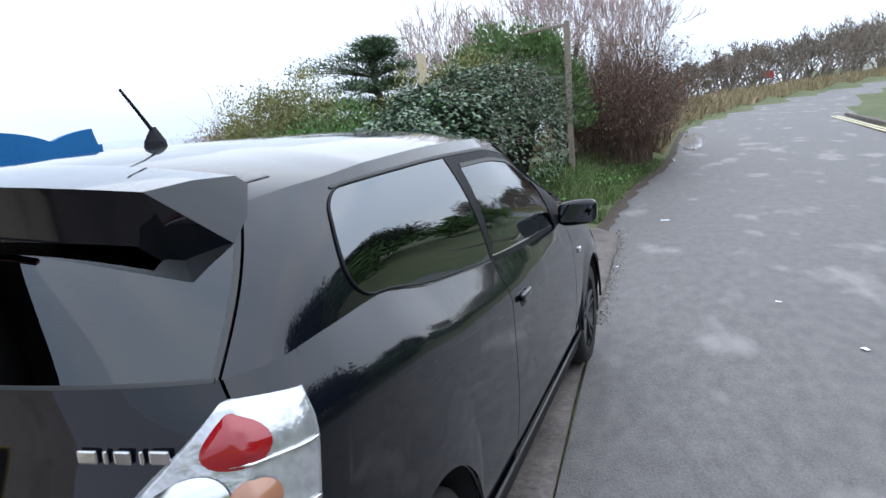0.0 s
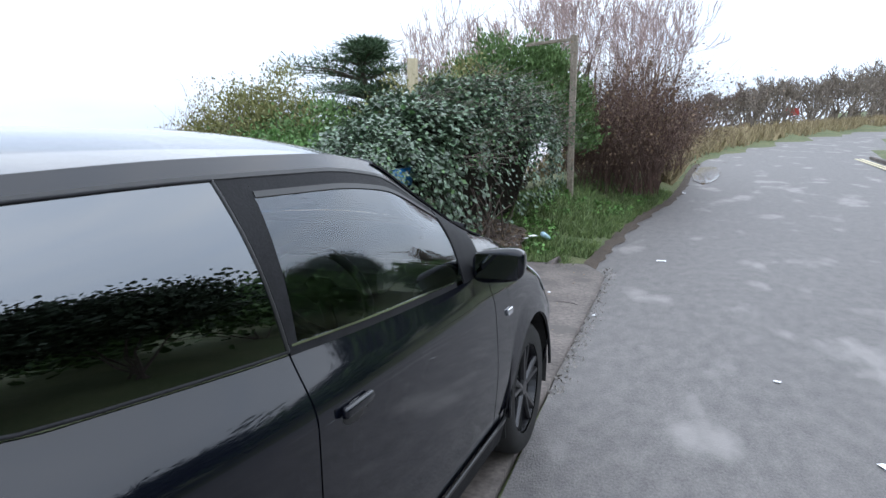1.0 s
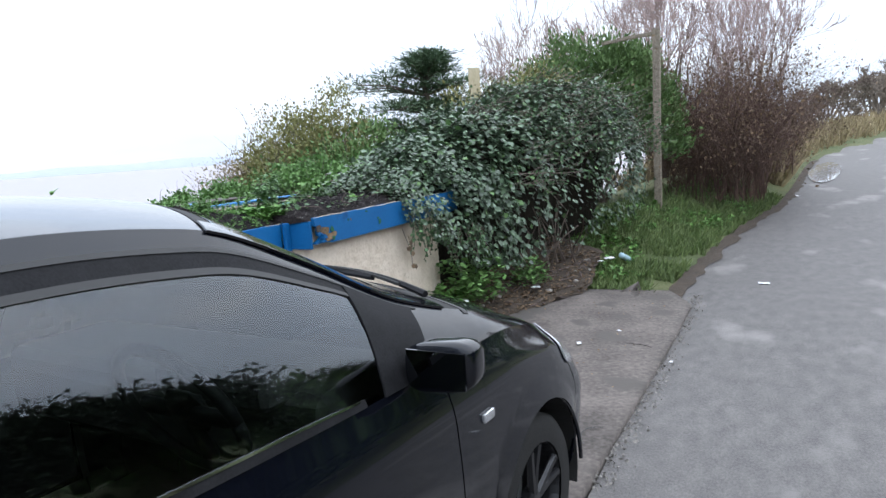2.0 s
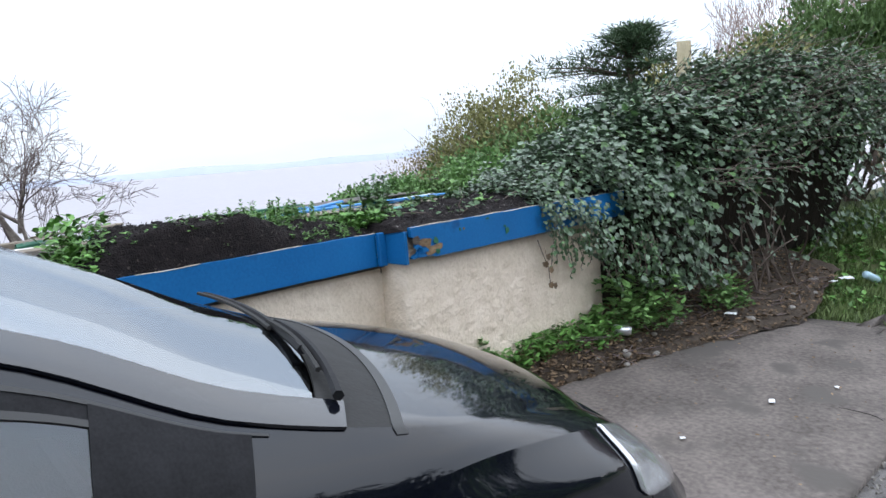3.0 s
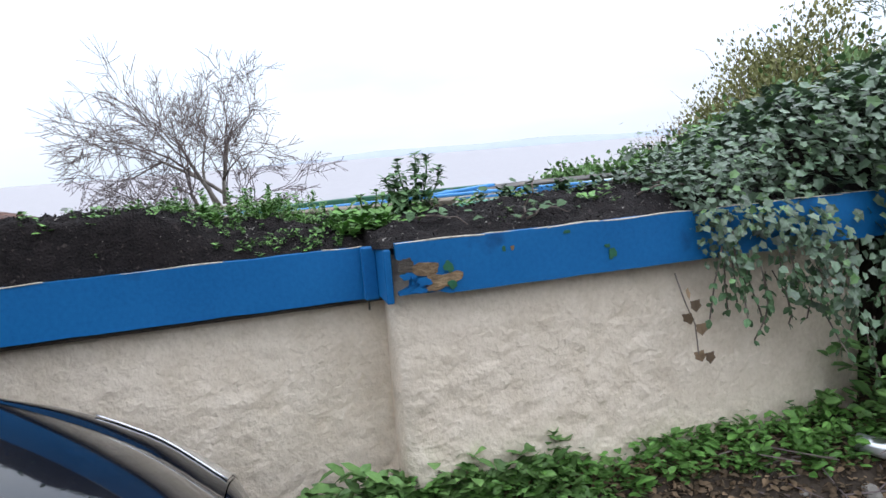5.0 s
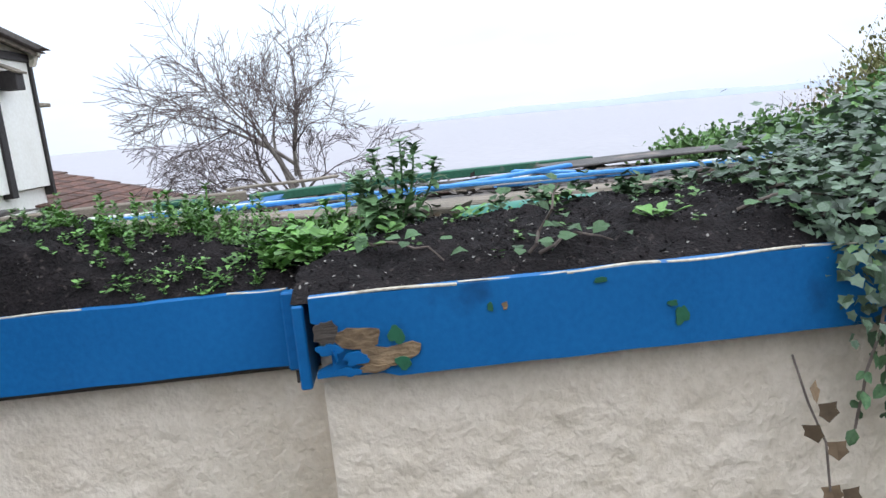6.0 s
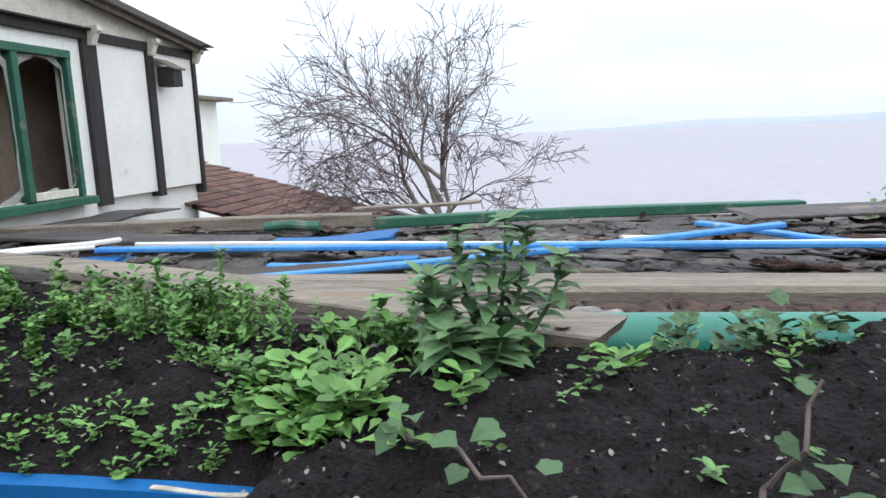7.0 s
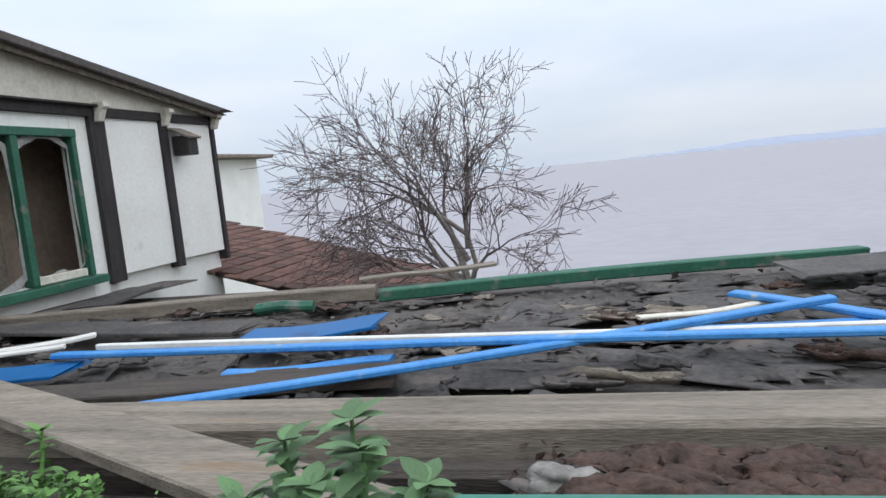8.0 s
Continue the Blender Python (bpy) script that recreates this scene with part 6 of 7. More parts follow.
ivy = thing("ivy", "thick dark ivy hanging over the end of the wall", "ivy", (-1.9, 7.6, 0.2))
io = np.array((-1.9, 7.6, 0.2))
# dark sheet behind the leaves stands in for shade inside the ivy
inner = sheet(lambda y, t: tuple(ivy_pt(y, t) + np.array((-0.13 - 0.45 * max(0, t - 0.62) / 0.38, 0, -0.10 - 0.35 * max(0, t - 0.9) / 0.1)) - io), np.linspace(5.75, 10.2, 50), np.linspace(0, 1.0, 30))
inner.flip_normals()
part("shade_sheet", inner, M_INNER, ivy, "dark sheet giving the shade inside the ivy", True)
rng = np.random.default_rng(91)
N = 21000
lp, ld, lf, ls = [], [], [], []
while len(lp) < N:
    y = 5.44 + 4.9 * rng.random() ** 1.1
    t = rng.uniform(0.12, 1.0) if rng.random() < 0.8 else rng.uniform(0.45, 0.8)
    if 7.1 < y < 8.5 and t > 0.76 and rng.random() < 0.55 - 0.5 * noise.noise((y * 5, t * 4, 2)):
        continue
    n1 = noise.noise((y * 2.1, t * 6, 0.5))
    if t > 0.86 and noise.noise((y * 4, 0, 7)) < 0.0 and rng.random() < 0.75:
        continue
    p = ivy_pt(y, t)
    q = ivy_pt(y, min(1, t + 0.03)) - ivy_pt(y, max(0, t - 0.03))
    nrm = np.cross(np.array((0, 1.0, 0)), q)
    nrm /= np.linalg.norm(nrm) + 1e-9
    if nrm[0] + nrm[2] < 0:
        nrm = -nrm
    p = p + nrm * (0.15 * n1 + 0.05 * noise.noise((y * 6, t * 14, 3)) + rng.normal(0, 0.045)) + (0, 0, 0.02)
    if 5.97 < y < 6.17 and 0.98 < p[2] < 1.20 and p[0] > -1.86 and rng.random() < 0.85:
        continue
    hang_by = min(1.0, max(0.0, (t - 0.5) / 0.4))
    lp.append(p - io), lf.append(nrm * (0.35 + 0.5 * hang_by) + np.array((0.1, 0, 0.95 - 0.5 * hang_by)))
    ld.append(np.array((rng.normal(0.35, 0.5), rng.normal(0, 0.8), -0.15 - 0.75 * hang_by)) + nrm * 0.25 + rng.normal(0, 0.25, 3))
    ls.append(rng.uniform(0.032, 0.066) * (0.85 if y > 8.2 else min(1.0, 0.45 + (y - 5.4) * 0.42)))
lp, ld, lf, ls = map(np.array, (lp, ld, lf, ls))
pale = rng.random(N) < 0.07
near = np.zeros(N, bool)
order = np.where((lp[:, 1] + io[1] < 6.6) & (lp[:, 0] + io[0] > -1.75))[0]
near[rng.permutation(order)[:290]] = True
far_leaves = leaf_mesh("leaves", lp[~pale & ~near], ld[~pale & ~near], ls[~pale & ~near], LEAF_IVY, lf[~pale & ~near], 0.42, rng)
tagged(part("leaves", far_leaves, M_IVY, ivy), kind="stuff")
tagged(part("young_leaves", leaf_mesh("young_leaves", lp[pale & ~near], ld[pale & ~near], ls[pale & ~near], LEAF_IVY, lf[pale & ~near], 0.5, rng), M_IVYPALE, ivy, "paler young ivy leaves"), kind="stuff")
ivy_leaf_me = []
for k in range(3):
    b = LEAF_ROUND[0].copy()
    b[:, 2] += 0.10 * np.sin(b[:, 1] * 4 + k) + 0.05 * np.sin(b[:, 0] * 5 + k)
    me = bpy.data.meshes.new("leaf")
    me.from_pydata(b.tolist(), [], LEAF_ROUND[1])
    me.materials.append(M_IVY)
    ivy_leaf_me.append(me)


def leaf_pose(p, d, f, s):
    """A pose that lays a unit leaf along d, facing f."""
    d = Vector(d).normalized()
    sd_ = d.cross(Vector(f)).normalized()
    n = sd_.cross(d)
    return Matrix.Translation(p) @ Matrix((sd_, d, n)).transposed().to_4x4() @ Matrix.Scale(s, 4)


for i in np.where(near)[0]:
    lf_ob = new("leaf", ivy_leaf_me[i % 3])
    lf_ob.parent = ivy
    lf_ob.matrix_basis = leaf_pose(lp[i], ld[i], lf[i] + rng.normal(0, 0.3, 3), ls[i])
# straggling shoots along the outer edge and hanging over the render
ss, sp_, sd2, sz2, sf2 = [], [], [], [], []
for k in range(340):
    y = rng.uniform(7.0, 10.5) if k < 300 else rng.uniform(5.5, 6.4)
    t = rng.uniform(0.36, 0.82) if k < 300 else rng.uniform(0.85, 0.97)
    p = ivy_pt(y, t)
    d = np.array((rng.uniform(0.4, 1), rng.uniform(-0.3, 0.9), rng.uniform(-0.15, 0.5))) if k < 300 else np.array((0.1, rng.normal(0, 0.2), -1.0))
    ln = rng.uniform(0.25, 0.62) if k < 300 else rng.uniform(0.1, 0.3)
    for i in range(6):
        d = d + rng.normal(0, 0.12, 3)
        d /= np.linalg.norm(d)
        q = p + d * ln / 6
        ss.append((p - io, q - io, 0.0035, 0.003))
        for _ in range(2):
            sp_.append(q - io), sd2.append(rng.normal(0, 0.6, 3) + d), sz2.append(rng.uniform(0.022, 0.042)), sf2.append((0.3, 0, 1))
        p = q
tagged(part("shoot_tangle", twig_mesh("shoot_tangle", ss, 3), M_BARK, ivy), kind="stuff")
tagged(part("shoot_leaves", leaf_mesh("shoot_leaves", sp_, sd2, sz2, LEAF_OVAL, sf2, 0.6, rng), M_SHOOTLEAF, ivy), kind="stuff")
# withered sprig over the wall
hang = thing("withered_sprig", "thin hanging sprig with a few brown leaves", "sprig", (-1.62, 5.33, 0.98))
hp = [(0, 0, 0), (0.02, 0.02, -0.09), (0.03, 0.05, -0.17), (0.03, 0.06, -0.27)]
part("stem", tube(hp, 0.0025, 4), M_BARK, hang)
for k, (dy, dz) in enumerate(((0, -0.05), (0.03, -0.09), (0.0, -0.13), (0.05, -0.17), (0.04, -0.26), (0.08, -0.27))):
    part("leaf", leaf_mesh("leaf", [(0.03, dy + 0.02, dz)], [(0.1, 0.3 - 0.2 * (k % 2), -1)], [0.04], LEAF_IVY, [(1, 0, 0.2)]), M_DEADLEAF, hang)
# ivy on the roof behind
shrub("ivy", "low ivy and weeds spreading over the roof edge", "ivy", (-3.1, 6.9, 1.05), [((-2.7, 6.9, 1.22), (0.7, 0.75, 0.16), 90), ((-3.6, 7.6, 1.2), (1.0, 0.8, 0.26), 120), ((-5.3, 7.4, 0.95), (0.8, 1.0, 0.26), 110)], M_WEEDDARK, LEAF_IVY, 0.034, 75, 95, stems=4, twigs=12, twig_len=0.2)
# tangled grey stems under the ivy
rng = np.random.default_rng(15)
sg = []
for bx, by in ((-1.26, 7.70), (-1.30, 7.95), (-1.22, 8.1), (-1.5, 7.4)):
    for k in range(4):
        p, d = np.array((bx + rng.normal(0, 0.05), by + rng.normal(0, 0.08), 0.15)), np.array((rng.normal(0, 0.3), rng.normal(0, 0.3), 1.0))
        for i in range(5):
            d = d + rng.normal(0, 0.15, 3)
            d /= np.linalg.norm(d)
            q = p + d * 0.15
            sg.append((p, q, 0.012 - i * 0.0015, 0.0105 - i * 0.0015))
            p = q
tagged(part("dead_stems", twig_mesh("dead_stems", sg, 5), M_BARK), "bare pale grey stems under the ivy", "stems", kind="stuff")

# ---- leaf litter bank, weeds, grass ----
BANK = hermite([4.2, 4.9, 6.1, 7.0, 7.6, 8.3], [-1.66, -1.64, -1.43, -1.14, -0.92, -1.0])


def bank_pt(y, s):
    x0 = BANK(y)
    x1 = -2.35 if y > 6.3 else -1.80
    x = x0 + (x1 - x0) * s + 0.04 * noise.noise((y * 5, s * 3, 0)) * (1 - s)
    return x, y, 0.075 + 0.02 * (1 if s > 0.05 else 0) + 0.20 * math.sin(min(1, s * 1.4) * math.pi / 2) + 0.018 * noise.noise((x * 12, y * 12, 0)) + (0.16 * max(0, y - 7.4))


bank = part("leaf_bank", sheet(bank_pt, np.linspace(3.9, 8.6, 140), np.linspace(0, 1, 40)), M_EARTH, smooth=True)
bank.data.flip_normals()
tagged(bank, "dark earth and rotting leaves along the wall foot", "earth", kind="structure")
rng = np.random.default_rng(25)
P_, D_, S_ = [], [], []
for _ in range(6500):
    y = rng.uniform(4.3, 8.5)
    s = rng.uniform(0, 0.8) ** 1.2
    x, _, z = bank_pt(y, s)
    P_.append((x, y, z + rng.uniform(0.002, 0.02))), D_.append(rng.normal(0, 1, 3) * (1, 1, 0.25)), S_.append(rng.uniform(0.012, 0.042))
for _ in range(160):
    x, y = rng.uniform(-1.5, -0.1), rng.uniform(4.4, 7.6)
    P_.append((x, y, 0.09)), D_.append(rng.normal(0, 1, 3) * (1, 1, 0.05)), S_.append(rng.uniform(0.01, 0.025))
tagged(part("dead_leaves", leaf_mesh("dead_leaves", P_, D_, S_, LEAF_OVAL, None, 0.35, rng), M_DEADLEAF), "scattered brown dead leaves", "leaf litter", kind="stuff")
sg = []
for _ in range(150):
    y = rng.uniform(5.6, 8.4)
    x, _, z = bank_pt(y, rng.uniform(0, 0.6))
    a = rng.uniform(0, 6.3)
    ln = rng.uniform(0.06, 0.28)
    sg.append((np.array((x, y, z + 0.012)), np.array((x + ln * math.cos(a), y + ln * math.sin(a), z + rng.uniform(0.005, 0.06))), 0.004, 0.002))
tagged(part("fallen_twigs", twig_mesh("fallen_twigs", sg, 4), M_TWIG), "thin fallen twigs in the leaf litter", "twigs", kind="stuff")


def rosettes(centres, leaves, size, rng, tilt=0.6, tall=0.0):
    """Leaves fanning out from each centre, for low weeds."""
    P, D, S, F = [], [], [], []
    for c in centres:
        m = max(3, int(leaves * rng.uniform(0.6, 1.4)))
        sc = rng.uniform(0.6, 1.3)
        for k in range(m):
            a = rng.uniform(0, 2 * math.pi)
            up = rng.uniform(0.1, 1) * tilt
            h = tall * rng.random() * sc
            P.append(np.array(c) + (0, 0, h) + rng.normal(0, 0.25, 3) * size * (1, 1, 0))
            D.append((math.cos(a), math.sin(a), up)), S.append(size * sc * rng.uniform(0.6, 1.2)), F.append((-math.cos(a) * up, -math.sin(a) * up, 1))
    return P, D, S, F


def weeds(name, label, centres, leaves, size, material, outline, seed, tilt=0.6, tall=0.0, kind="", cat="weeds", spin=0.3):
    rng = np.random.default_rng(seed)
    P, D, S, F = rosettes(centres, leaves, size, rng, tilt, tall)
    if kind:
        return tagged(part(name, leaf_mesh(name, P, D, S, outline, F, spin, rng), material), label, cat, kind=kind)
    o = np.mean(np.array(centres), axis=0)
    ob = thing(name, label, cat, tuple(o))
    if len(centres) == 1:
        for p, d, s, f in zip(P, D, S, F):
            part("leaf", leaf_mesh("leaf", [np.array(p) - o], [d], [s], outline, [f], spin, rng), material, ob)
        return ob
    for c in centres:
        P, D, S, F = rosettes([c], leaves, size, rng, tilt, tall)
        tagged(part("sprig", leaf_mesh("sprig", np.array(P) - o, D, S, outline, F, spin, rng), material, ob), kind="stuff")
    return ob


rng = np.random.default_rng(35)


def bank_spots(n, y0, y1, s0, s1):
    out = []
    for _ in range(n):
        y = rng.uniform(y0, y1)
        x, _, z = bank_pt(y, rng.uniform(s0, s1))
        out.append((x, y, z))
    return out


weeds("wall_weeds", "bright green chickweed along the wall foot", bank_spots(430, 4.35, 6.15, 0.25, 0.98), 9, 0.040, M_WEED, LEAF_OVAL, 36, 0.7, 0.08, "stuff")
weeds("wall_weeds", "darker green weeds among dead leaves by the wall", bank_spots(170, 4.1, 5.0, 0.1, 0.9), 10, 0.055, M_WEEDDARK, LEAF_OVAL, 37, 0.8, 0.12, "stuff")
weeds("nettle_clump", "dark green nettle clump at the wall end", [tuple(np.array((-1.58, 6.32, 0.24)) + rng.normal(0, 0.11, 3) * (1, 1.3, 0)) for _ in range(70)], 12, 0.060, M_WEEDDARK, LEAF_OVAL, 38, 0.7, 0.30, cat="nettles")
weeds("nettle_clump", "small green weed clump in the leaf litter", [tuple(np.array((-1.33, 7.15, 0.22)) + rng.normal(0, 0.08, 3) * (1, 1.2, 0)) for _ in range(32)], 10, 0.055, M_WEEDDARK, LEAF_OVAL, 39, 0.7, 0.2, cat="nettles")

# grass on the verge
rng = np.random.default_rng(45)
P, D, S = [], [], []
while len(P) < 26000:
    y = 7.75 + 7.7 * rng.random() ** 1.3
    e = EDGE(y)
    x = e - 0.12 - rng.random() ** 1.1 * 1.7 + 0.1 * noise.noise((y * 3, 0, 0))
    if noise.noise((x * 1.6, y * 1.6, 9)) < -0.28:
        continue
    P.append((x, y, ground_z(x, y) - 0.04)), D.append((rng.normal(0.1, 0.55), rng.normal(0, 0.55), 1)), S.append(rng.uniform(0.05, 0.17))
P, D, S = np.array(P), np.array(D), np.array(S)
tagged(part("verge_grass", leaf_mesh("verge_grass", P, D, S * 1.0, BLADE, None, 0.8, rng), M_GRASS), "rough green grass on the roadside verge", "grass", kind="stuff")
P, D, S = [], [], []
while len(P) < 16000:
    y = 17 + 75 * rng.random() ** 1.5
    x = EDGE(y) - 0.25 - rng.random() * 3.4
    P.append((x, y, ground_z(x, y) - 0.05)), D.append((rng.normal(0.1, 0.4), rng.normal(0, 0.4), 1)), S.append(rng.uniform(0.25, 0.7))
tagged(part("dry_grass", leaf_mesh("dry_grass", P, D, S, BLADE, None, 0.8, rng), M_DRY), "pale dry grass along the far roadside", "grass", kind="stuff")
rng = np.random.default_rng(46)
spots = []
while len(spots) < 420:
    y = 8.0 + 5.5 * rng.random()
    x = EDGE(y) - 0.2 - 1.3 * rng.random()
    if noise.noise((x * 1.3, y * 1.3, 4)) > -0.05:
        spots.append((x, y, ground_z(x, y) - 0.02))
weeds("verge_weeds", "low leafy green weeds in the verge grass", spots, 9, 0.055, M_WEED, LEAF_OVAL, 47, 0.8, 0.08, "stuff")


def dirt_pt(y, s):
    x = EDGE(y) - 0.10 + s * (0.18 + 0.10 * noise.noise((y * 1.7, 0, 3))) + 0.05 * noise.noise((y * 4, s, 1))
    return x, y, max(rise(y) + 0.010 + 0.012 * math.sin((x - EDGE(y) + 0.02) / 5.4 * 3), ground_z(x, y) - 0.012) + 0.008 * math.sin(s * 3.14) + 0.004 * noise.noise((x * 20, y * 20, 0))


dirt = part("road_edge_dirt", sheet(dirt_pt, np.linspace(7.6, 24, 160), np.linspace(0, 1, 10)), M_EARTH, smooth=True)
dirt.data.flip_normals()
tagged(dirt, "dark crumbly earth along the road edge", "earth", kind="structure")
# hedge and scrub on the bank across the road
for k in range(9):
    y = -26 + 7.5 * k
    x = EDGE(y) + 13 + 3 * math.sin(k * 2.1)
    shrub("hedge_shrub", "dark scrubby bush on the bank across the road", "bush", (x, y, ground_z(x, y)), [((x, y, ground_z(x, y) + 1.0), (2.6, 4.2, 1.7), 60)], M_CONIFER, LEAF_OVAL, 0.26, 90, 700 + k, stems=5, group="bushes across the road")

# tall dark hedge opposite the parked car, out of view, added to darken its reflections
for k, (y, off, top) in enumerate(((1, 7.6, 1.4), (4.2, 7.6, 2.0), (6.4, 8.0, 1.8), (20, 12.0, 2.2), (24, 13.0, 2.4))):
    x = EDGE(y) + off
    z = ground_z(x, y)
    shrub("hedge_shrub", "unseen dark hedge added across the road to darken the car's reflections", "bush", (x, y, z), [((x, y, z + top), (1.5, 2.6, top), 150)], M_HEDGE, LEAF_OVAL, 0.14, 110, 720 + k, stems=6, group="bushes across the road")

# ---- plants in the compost ----
rng = np.random.default_rng(55)


def soil_spots(n, cx, cy, sx, sy):
    out = []
    while len(out) < n:
        x, y = rng.normal(cx, sx), rng.normal(cy, sy)
        if -2.42 < x < soil_front(y) - 0.01:
            out.append((x, y, soil_z(x, y)))
    return out


LEAF_SPOON = (np.array([(0, 0, 0), (0.07, 0.30, 0.02), (0.23, 0.62, 0.05), (0.20, 0.86, 0.02), (0, 1.0, -0.05), (-0.20, 0.86, 0.02), (-0.23, 0.62, 0.05), (-0.07, 0.30, 0.02), (0, 0.62, -0.02)], float),
              [(0, 1, 8), (1, 2, 8), (2, 3, 8), (3, 4, 8), (4, 5, 8), (5, 6, 8), (6, 7, 8), (7, 0, 8)])
weeds("lettuce_weed", "lush bright green leafy weed spilling over the compost", soil_spots(30, -2.07, 4.40, 0.065, 0.045), 15, 0.040, M_WEED, LEAF_SPOON, 56, 0.8, 0.03, cat="weed", spin=0.25)
weeds("lettuce_weed", "bright green leafy weed trailing down to the fascia", soil_spots(13, -1.96, 4.41, 0.03, 0.035), 10, 0.036, M_WEED, LEAF_SPOON, 156, 0.5, 0.02, cat="weed", spin=0.25)
weeds("lettuce_weed", "bright green young weeds behind the clump", soil_spots(36, -2.27, 4.46, 0.05, 0.10), 12, 0.032, M_WEED, LEAF_SPOON, 57, 1.3, 0.035, cat="weed")
weeds("feathery_weed", "soft feathery mid-green weed on the compost", soil_spots(95, -2.26, 4.10, 0.06, 0.10), 46, 0.0135, M_WEED, LEAF_OVAL, 58, 1.0, 0.085, cat="weed")
weeds("feathery_weed", "low spreading feathery green weed", soil_spots(60, -2.18, 3.90, 0.06, 0.09), 40, 0.0125, M_WEED, LEAF_OVAL, 59, 0.8, 0.035, cat="weed")
weeds("seedlings", "tiny green seedlings along the front of the compost", soil_spots(34, -1.95, 4.18, 0.025, 0.10), 12, 0.017, M_WEED, LEAF_SPOON, 60, 0.6, 0.02, "stuff", "seedlings")
weeds("seedlings", "small green seedlings among dark soil", soil_spots(46, -2.05, 3.86, 0.08, 0.16), 10, 0.015, M_WEED, LEAF_OVAL, 160, 0.5, 0.02, "stuff", "seedlings")
weeds("seedlings", "trailing sprigs of small green weeds", soil_spots(26, -2.10, 4.27, 0.03, 0.05), 12, 0.017, M_WEED, LEAF_SPOON, 161, 0.7, 0.025, "stuff", "seedlings")
weeds("seedlings", "small weed seedlings scattered on the compost", soil_spots(26, -2.0, 4.75, 0.14, 0.30), 7, 0.018, M_WEEDDARK, LEAF_OVAL, 61, 0.5, 0.02, "stuff", "seedlings")
weeds("seedlings", "small green weeds at the back of the compost", soil_spots(46, -2.33, 5.0, 0.05, 0.30), 12, 0.016, M_WEED, LEAF_OVAL, 62, 0.8, 0.03, "stuff", "seedlings")
weeds("trailing_weed", "bushy pale green weed at the planter back", soil_spots(46, -2.17, 3.06, 0.08, 0.06), 14, 0.034, M_WEED, LEAF_OVAL, 63, 0.9, 0.14, cat="weed")
weeds("trailing_weed", "small weeds hanging down the old compost", soil_spots(26, -1.98, 3.0, 0.05, 0.09), 9, 0.026, M_WEED, LEAF_OVAL, 164, 0.5, 0.03, "stuff", "weed")
weeds("trailing_weed", "small weeds over the old compost", soil_spots(26, -1.97, 3.5, 0.05, 0.18), 7, 0.020, M_WEED, LEAF_OVAL, 64, 0.5, 0.02, "stuff", "weed")
weeds("creeping_weeds", "low ivy and weeds along the back of the compost", soil_spots(60, -2.24, 5.2, 0.05, 0.28), 9, 0.024, M_SHOOTLEAF, LEAF_IVY, 166, 0.8, 0.045, "stuff", "weeds")
weeds("dandelion", "flat dandelion rosette in the compost", [(-1.91, 5.18, soil_z(-1.91, 5.18) + 0.012)], 26, 0.050, M_WEED, LEAF_SPOON, 65, 0.55, cat="dandelion")
weeds("rosette_weed", "pale green small rosette weed", [(x, y, soil_z(x, y) + 0.006) for x, y in ((-2.02, 4.60), (-2.06, 4.50), (-1.90, 4.57), (-2.11, 4.79), (-2.14, 4.81), (-2.12, 4.76), (-2.16, 5.03), (-2.19, 5.06))], 12, 0.030, M_WEED, LEAF_SPOON, 66, 0.6, 0.025, cat="weed")


def tall_plant(base, stems, seed, whorls, size, material, label):
    """A leafy weed: stems given as (lean x, lean y, height), each with whorls of long drooping leaves."""
    rng = np.random.default_rng(seed)
    ob = thing("tall_weed", label, "weed", base)
    meshes = []
    for droop in (0.25, 0.55, 0.9):
        n = 7
        rows = [(0.25 * math.sin(math.pi * (i / (n - 1)) ** 0.8) + 0.012, i / (n - 1)) for i in range(n)]
        pts = [(sx * w, y - 0.18 * droop * y * y, 0.16 * w * abs(sx) - 0.55 * droop * y ** 2.2) for w, y in rows for sx in (-1, 0, 1)]
        faces = [(3 * i + k, 3 * i + k + 1, 3 * i + k + 4, 3 * i + k + 3) for i in range(n - 1) for k in (0, 1)]
        me = bpy.data.meshes.new("leaf")
        me.from_pydata(pts, [], faces)
        me.materials.append(material)
        me.shade_smooth()
        meshes.append(me)
    for lx, ly, height in stems:
        top = np.array((lx, ly, height))
        path = [np.array((0, 0, -0.02)) + (top + (0, 0, 0.02)) * t + np.array((lx, ly, 0)) * (0.25 * math.sin(t * 3.1)) for t in np.linspace(0, 1, 6)]
        part("stem", tube([tuple(p) for p in path], [0.0042, 0.004, 0.0036, 0.003, 0.0026, 0.002], 6), material, ob)
        a = rng.uniform(0, 6.3)
        for k in range(whorls):
            t = min(1.0, 0.22 + 0.78 * ((k + 1) / whorls) ** 0.8)
            i = min(4, int(t * 5))
            p = path[i] + (path[i + 1] - path[i]) * (t * 5 - i)
            for _ in range(3 if k < whorls - 1 else 7):
                a += 2.4 + rng.normal(0, 0.4)
                el = -0.15 + 0.55 * t + rng.normal(0, 0.28)
                d = (math.cos(a), math.sin(a), el)
                l = new("leaf", meshes[0 if t > 0.9 else int(rng.integers(0, 3))])
                l.parent = ob
                l.matrix_basis = leaf_pose(tuple(p), d, (-d[0] * el, -d[1] * el, 1), size * rng.uniform(0.7, 1.15) * (1.0 - 0.15 * max(0, t - 0.7) / 0.3))
    return ob


